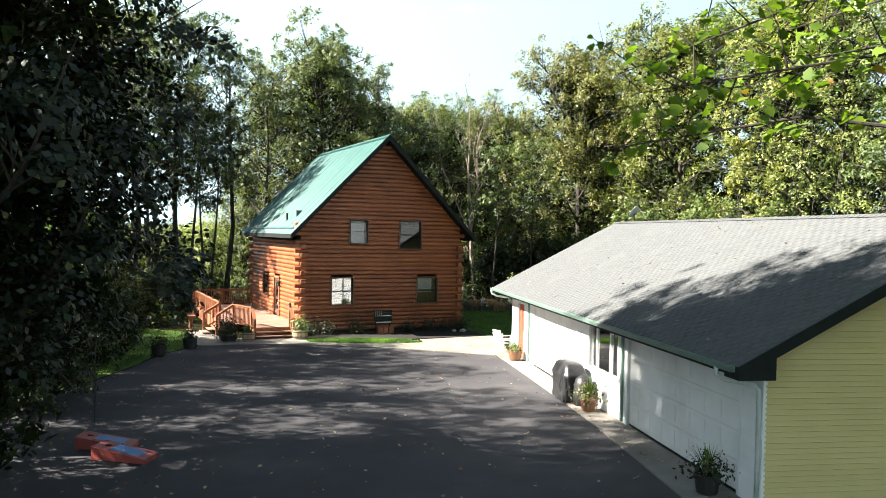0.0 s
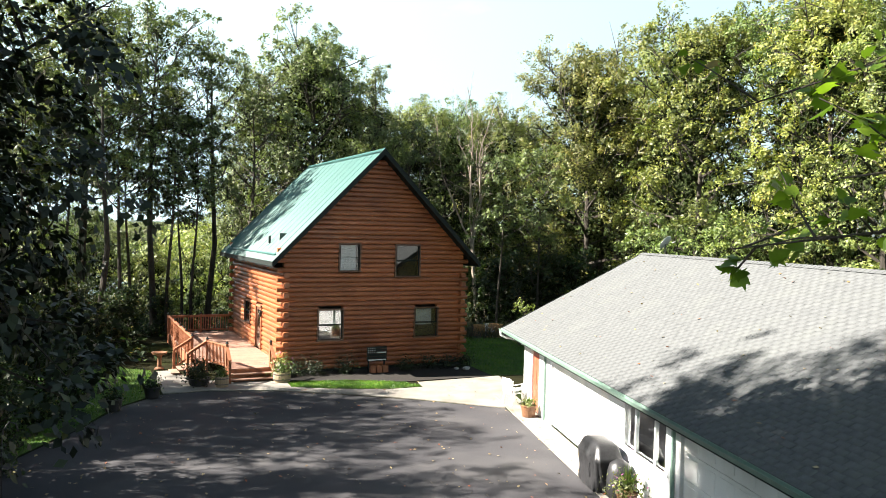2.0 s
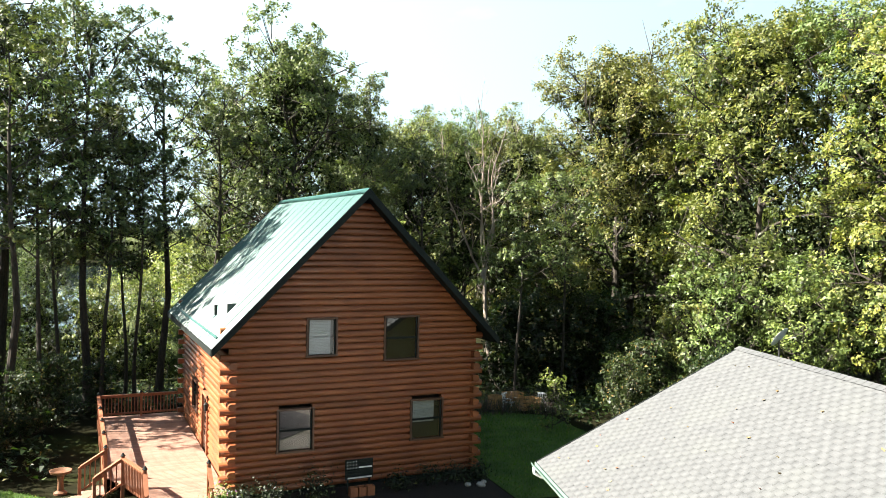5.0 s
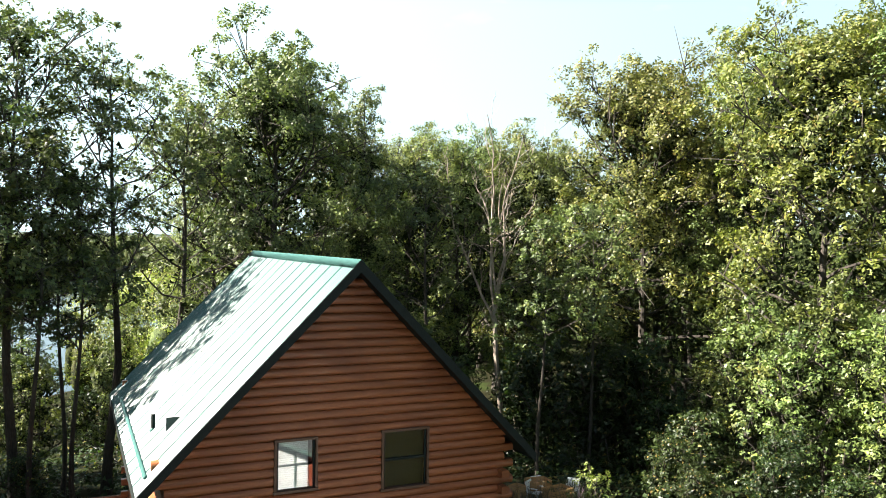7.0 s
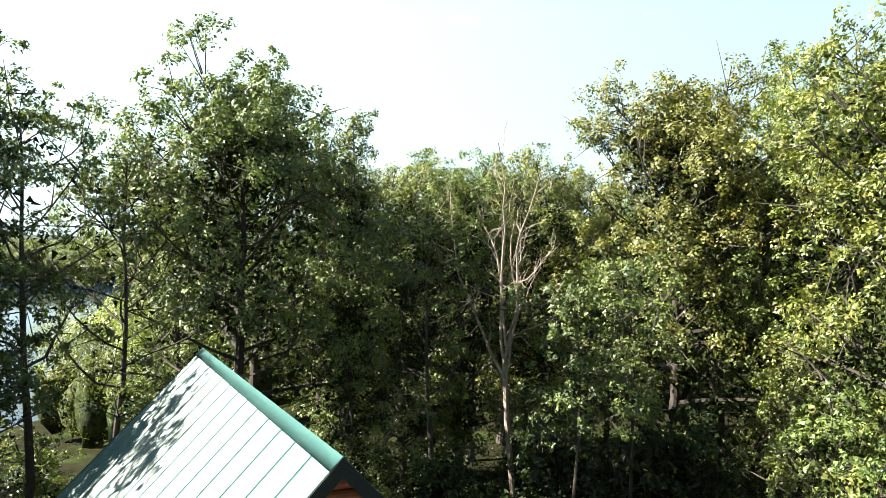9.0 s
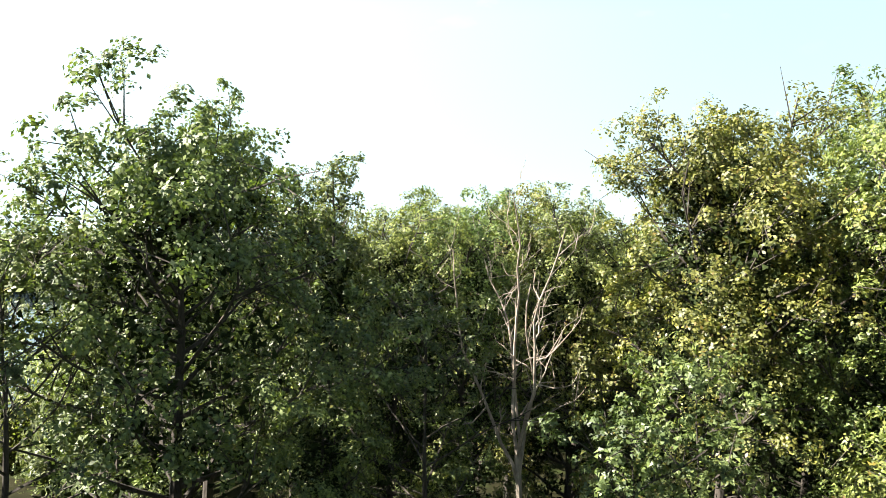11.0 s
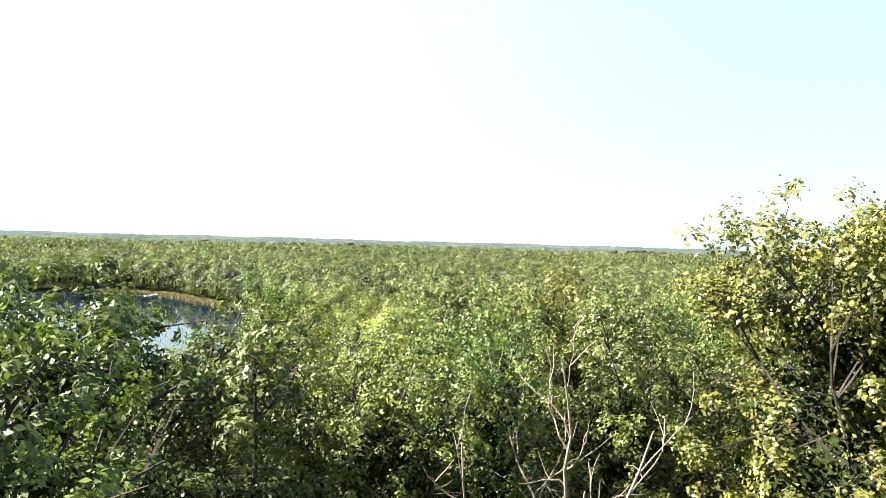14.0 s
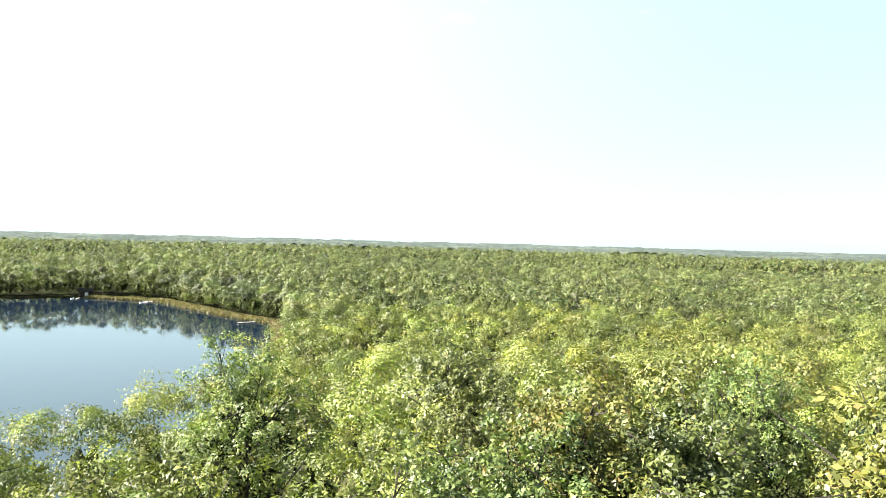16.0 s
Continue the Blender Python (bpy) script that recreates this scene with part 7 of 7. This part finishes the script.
def far_shore():
    """A hut, docks and small boats on the far shore."""
    for x, y, turn in ((44, 612, 10),):
        h = thing("boat_house", "small dark boathouse on the far shore", "house", at=(x, y, ground_z(x, y)), turn=turn)
        part("wall", boxed((-4, -3, 0), (4, 3, 3)), M["bark"], h)
        bm = bmesh.new()
        r = [[bm.verts.new((q, yy, z)) for yy, z in ((-3.6, 2.9), (0, 5), (3.6, 2.9))] for q in (-4.4, 4.4)]
        bm.faces.new((r[0][0], r[0][1], r[1][1], r[1][0]))
        bm.faces.new((r[0][1], r[0][2], r[1][2], r[1][1]))
        bmesh.ops.solidify(bm, geom=bm.faces[:], thickness=0.2)
        part("roof", bm, M["shingle"], h)
        part("door", boxed((-1, -3.05, 0), (1, -3.01, 2.2)), M["white_paint"], h)
    for x, y, turn, l in ((40, 600, 80, 14), (80, 566, 60, 12), (113, 436, 20, 10)):
        d = thing("dock", "narrow grey wooden dock in the lake", "dock", "docks on the lake", at=(x, y, LAKE_Z), turn=turn)
        part("decking", boxed((-l, -0.7, 0.35), (0, 0.7, 0.5)), M["stone"], d)
        for k in range(4):
            for s in (-0.6, 0.6):
                part("post", boxed((-l + k * l / 3.2, s - 0.08, -1.5), (-l + k * l / 3.2 + 0.16, s + 0.08, 0.8)), M["bark"], d)
    for x, y, turn in ((74, 560, 30), (36, 594, 70)):
        b = thing("rowing_boat", "small white boat moored by a dock", "boat", "boats on the lake", at=(x, y, LAKE_Z), turn=turn)
        bm = bmesh.new()
        secs = [(-2.4, 0.7, 0.55), (-1, 0.85, 0.5), (1, 0.8, 0.55), (2.4, 0.35, 0.75), (3.0, 0.03, 0.85)]
        rings = [[bm.verts.new(c) for c in ((u, -q, hh), (u, -q * 0.6, -0.1), (u, q * 0.6, -0.1), (u, q, hh), (u, q * 0.8, hh), (u, 0, 0.15), (u, -q * 0.8, hh))] for u, q, hh in secs]
        for r, s in zip(rings, rings[1:]):
            for k in range(7):
                bm.faces.new((r[k], r[(k + 1) % 7], s[(k + 1) % 7], s[k]))
        bm.faces.new(rings[0])
        bm.faces.new(rings[-1])
        part("hull", bm, M["plastic_white"], b)
        part("bench", boxed((-0.5, -0.65, 0.35), (-0.1, 0.65, 0.4)), M["box_wood"], b)


far_shore()


def reeds():
    rg = np.random.RandomState(71)
    n = 26000
    pts = np.array(SHORE + SHORE[:1], float)[3:12]
    seg = np.diff(pts, axis=0)
    ln = np.hypot(*seg.T)
    k = rg.choice(len(seg), n, p=ln / ln.sum())
    f = rg.uniform(size=n)[:, None]
    c = pts[k] + seg[k] * f
    nx = np.stack([seg[k][:, 1], -seg[k][:, 0]], 1) / ln[k][:, None]
    c = c + nx * rg.uniform(-3, 6, n)[:, None]
    z = np.maximum(land(c[:, 0], c[:, 1]), LAKE_Z)
    P = np.stack([c[:, 0], c[:, 1], z + 0.5], 1)
    nm = rg.normal(size=P.shape)
    nm[:, 2] *= 0.3
    nm /= np.linalg.norm(nm, axis=1, keepdims=True)
    V, F = leaf_tris(P, nm, rg.uniform(0.8, 1.8, n), rg)
    tagged(new("reeds", mesh_from("reeds", V, F, M["reed"])), "tan and green reeds along the lake shore", "reeds", kind="stuff")


reeds()


# ---- shingles of the garage roof ----
def shingles():
    roof = bpy.data.objects["roof_garage"]
    ang = math.atan2(G_RIDGE_Z - G_EAVE_Z, G_RIDGE)
    length = math.hypot(G_RIDGE_Z - G_EAVE_Z, G_RIDGE)
    expo, tab = 0.145, 0.305
    rows = int(length / expo)
    w, h, t = tab - 0.005, expo + 0.02, 0.006
    v = np.array([(0, 0, 0.003), (0, w, 0.003), (h, w, 0), (h, 0, 0), (0, 0, 0.003 + t), (0, w, 0.003 + t), (h, w, 0.004), (h, 0, 0.004)])
    f = [(4, 5, 6, 7), (0, 4, 7, 3), (1, 2, 6, 5), (0, 1, 5, 4)]
    one = mesh_from("shingle", v, f, M["shingle"])
    rg = np.random.RandomState(9)
    for side in (0, 1):
        base = G @ (pose(0, 0, G_EAVE_Z - 0.028) if not side else pose(2 * G_RIDGE, 0, G_EAVE_Z - 0.028, 0, 0, 180)) @ Matrix.Rotation(-ang, 4, "Y")
        V, F, singles = [], [], 0
        for r in range(rows + 1):
            y = G_R0 - tab * (r % 2) * 0.5
            while y < G_R1:
                y0, y1 = max(y, G_R0), min(y + w, G_R1)
                if side:
                    y0, y1 = -y1, -y0
                jz = rg.uniform(0, 0.004)
                here = not side and r < 12 and 5.5 < y < 13.2 and singles < 300 and y1 - y0 > w - 0.01
                if here:
                    ob = new("shingle", one)
                    ob.parent = roof
                    ob.matrix_basis = base @ Matrix.Translation((r * expo, y0, jz))
                    singles += 1
                else:
                    q = v.copy()
                    q[:, 1] = np.where(q[:, 1] > 0, y1, y0)
                    q[:, 0] = np.minimum(q[:, 0] + r * expo, length)
                    q[:, 2] += jz
                    F += [tuple(i + len(V) * 8 for i in g) for g in f]
                    V.append(q)
                y += tab
        A = np.array(V).reshape(-1, 3)
        R = np.array(base)
        A = A @ R[:3, :3].T + R[:3, 3]
        ob = new("shingle_field", mesh_from("shingle_field", A, F, M["shingle_far"]))
        ob.parent = roof
        tagged(ob, "weathered grey asphalt shingles in courses", kind="stuff")
    bm = bmesh.new()
    y = G_R0
    while y < G_R1:
        for s in (-1, 1):
            vs = [bm.verts.new(c) for c in ((G_RIDGE, y, G_RIDGE_Z + 0.012), (G_RIDGE, y + 0.2, G_RIDGE_Z + 0.004), (G_RIDGE + s * 0.15, y + 0.2, G_RIDGE_Z - 0.076), (G_RIDGE + s * 0.15, y, G_RIDGE_Z - 0.068))]
            bm.faces.new(vs)
        y += 0.2
    gpart("ridge_shingles", bm, M["shingle"], roof)


def island_tint(src, name):
    """The shingle surface again, its tint by piece of the joined mesh."""
    m = src.copy()
    m.name = name
    n, l = m.node_tree.nodes, m.node_tree.links
    oi = next(x for x in n if x.bl_idname == "ShaderNodeObjectInfo")
    mr = next(x for x in n if x.bl_idname == "ShaderNodeMapRange")
    geo = n.new("ShaderNodeNewGeometry")
    l.new(geo.outputs["Random Per Island"], mr.inputs["Value"])
    n.remove(oi)
    return m


M["shingle_far"] = island_tint(M["shingle"], "shingle_field")
shingles()
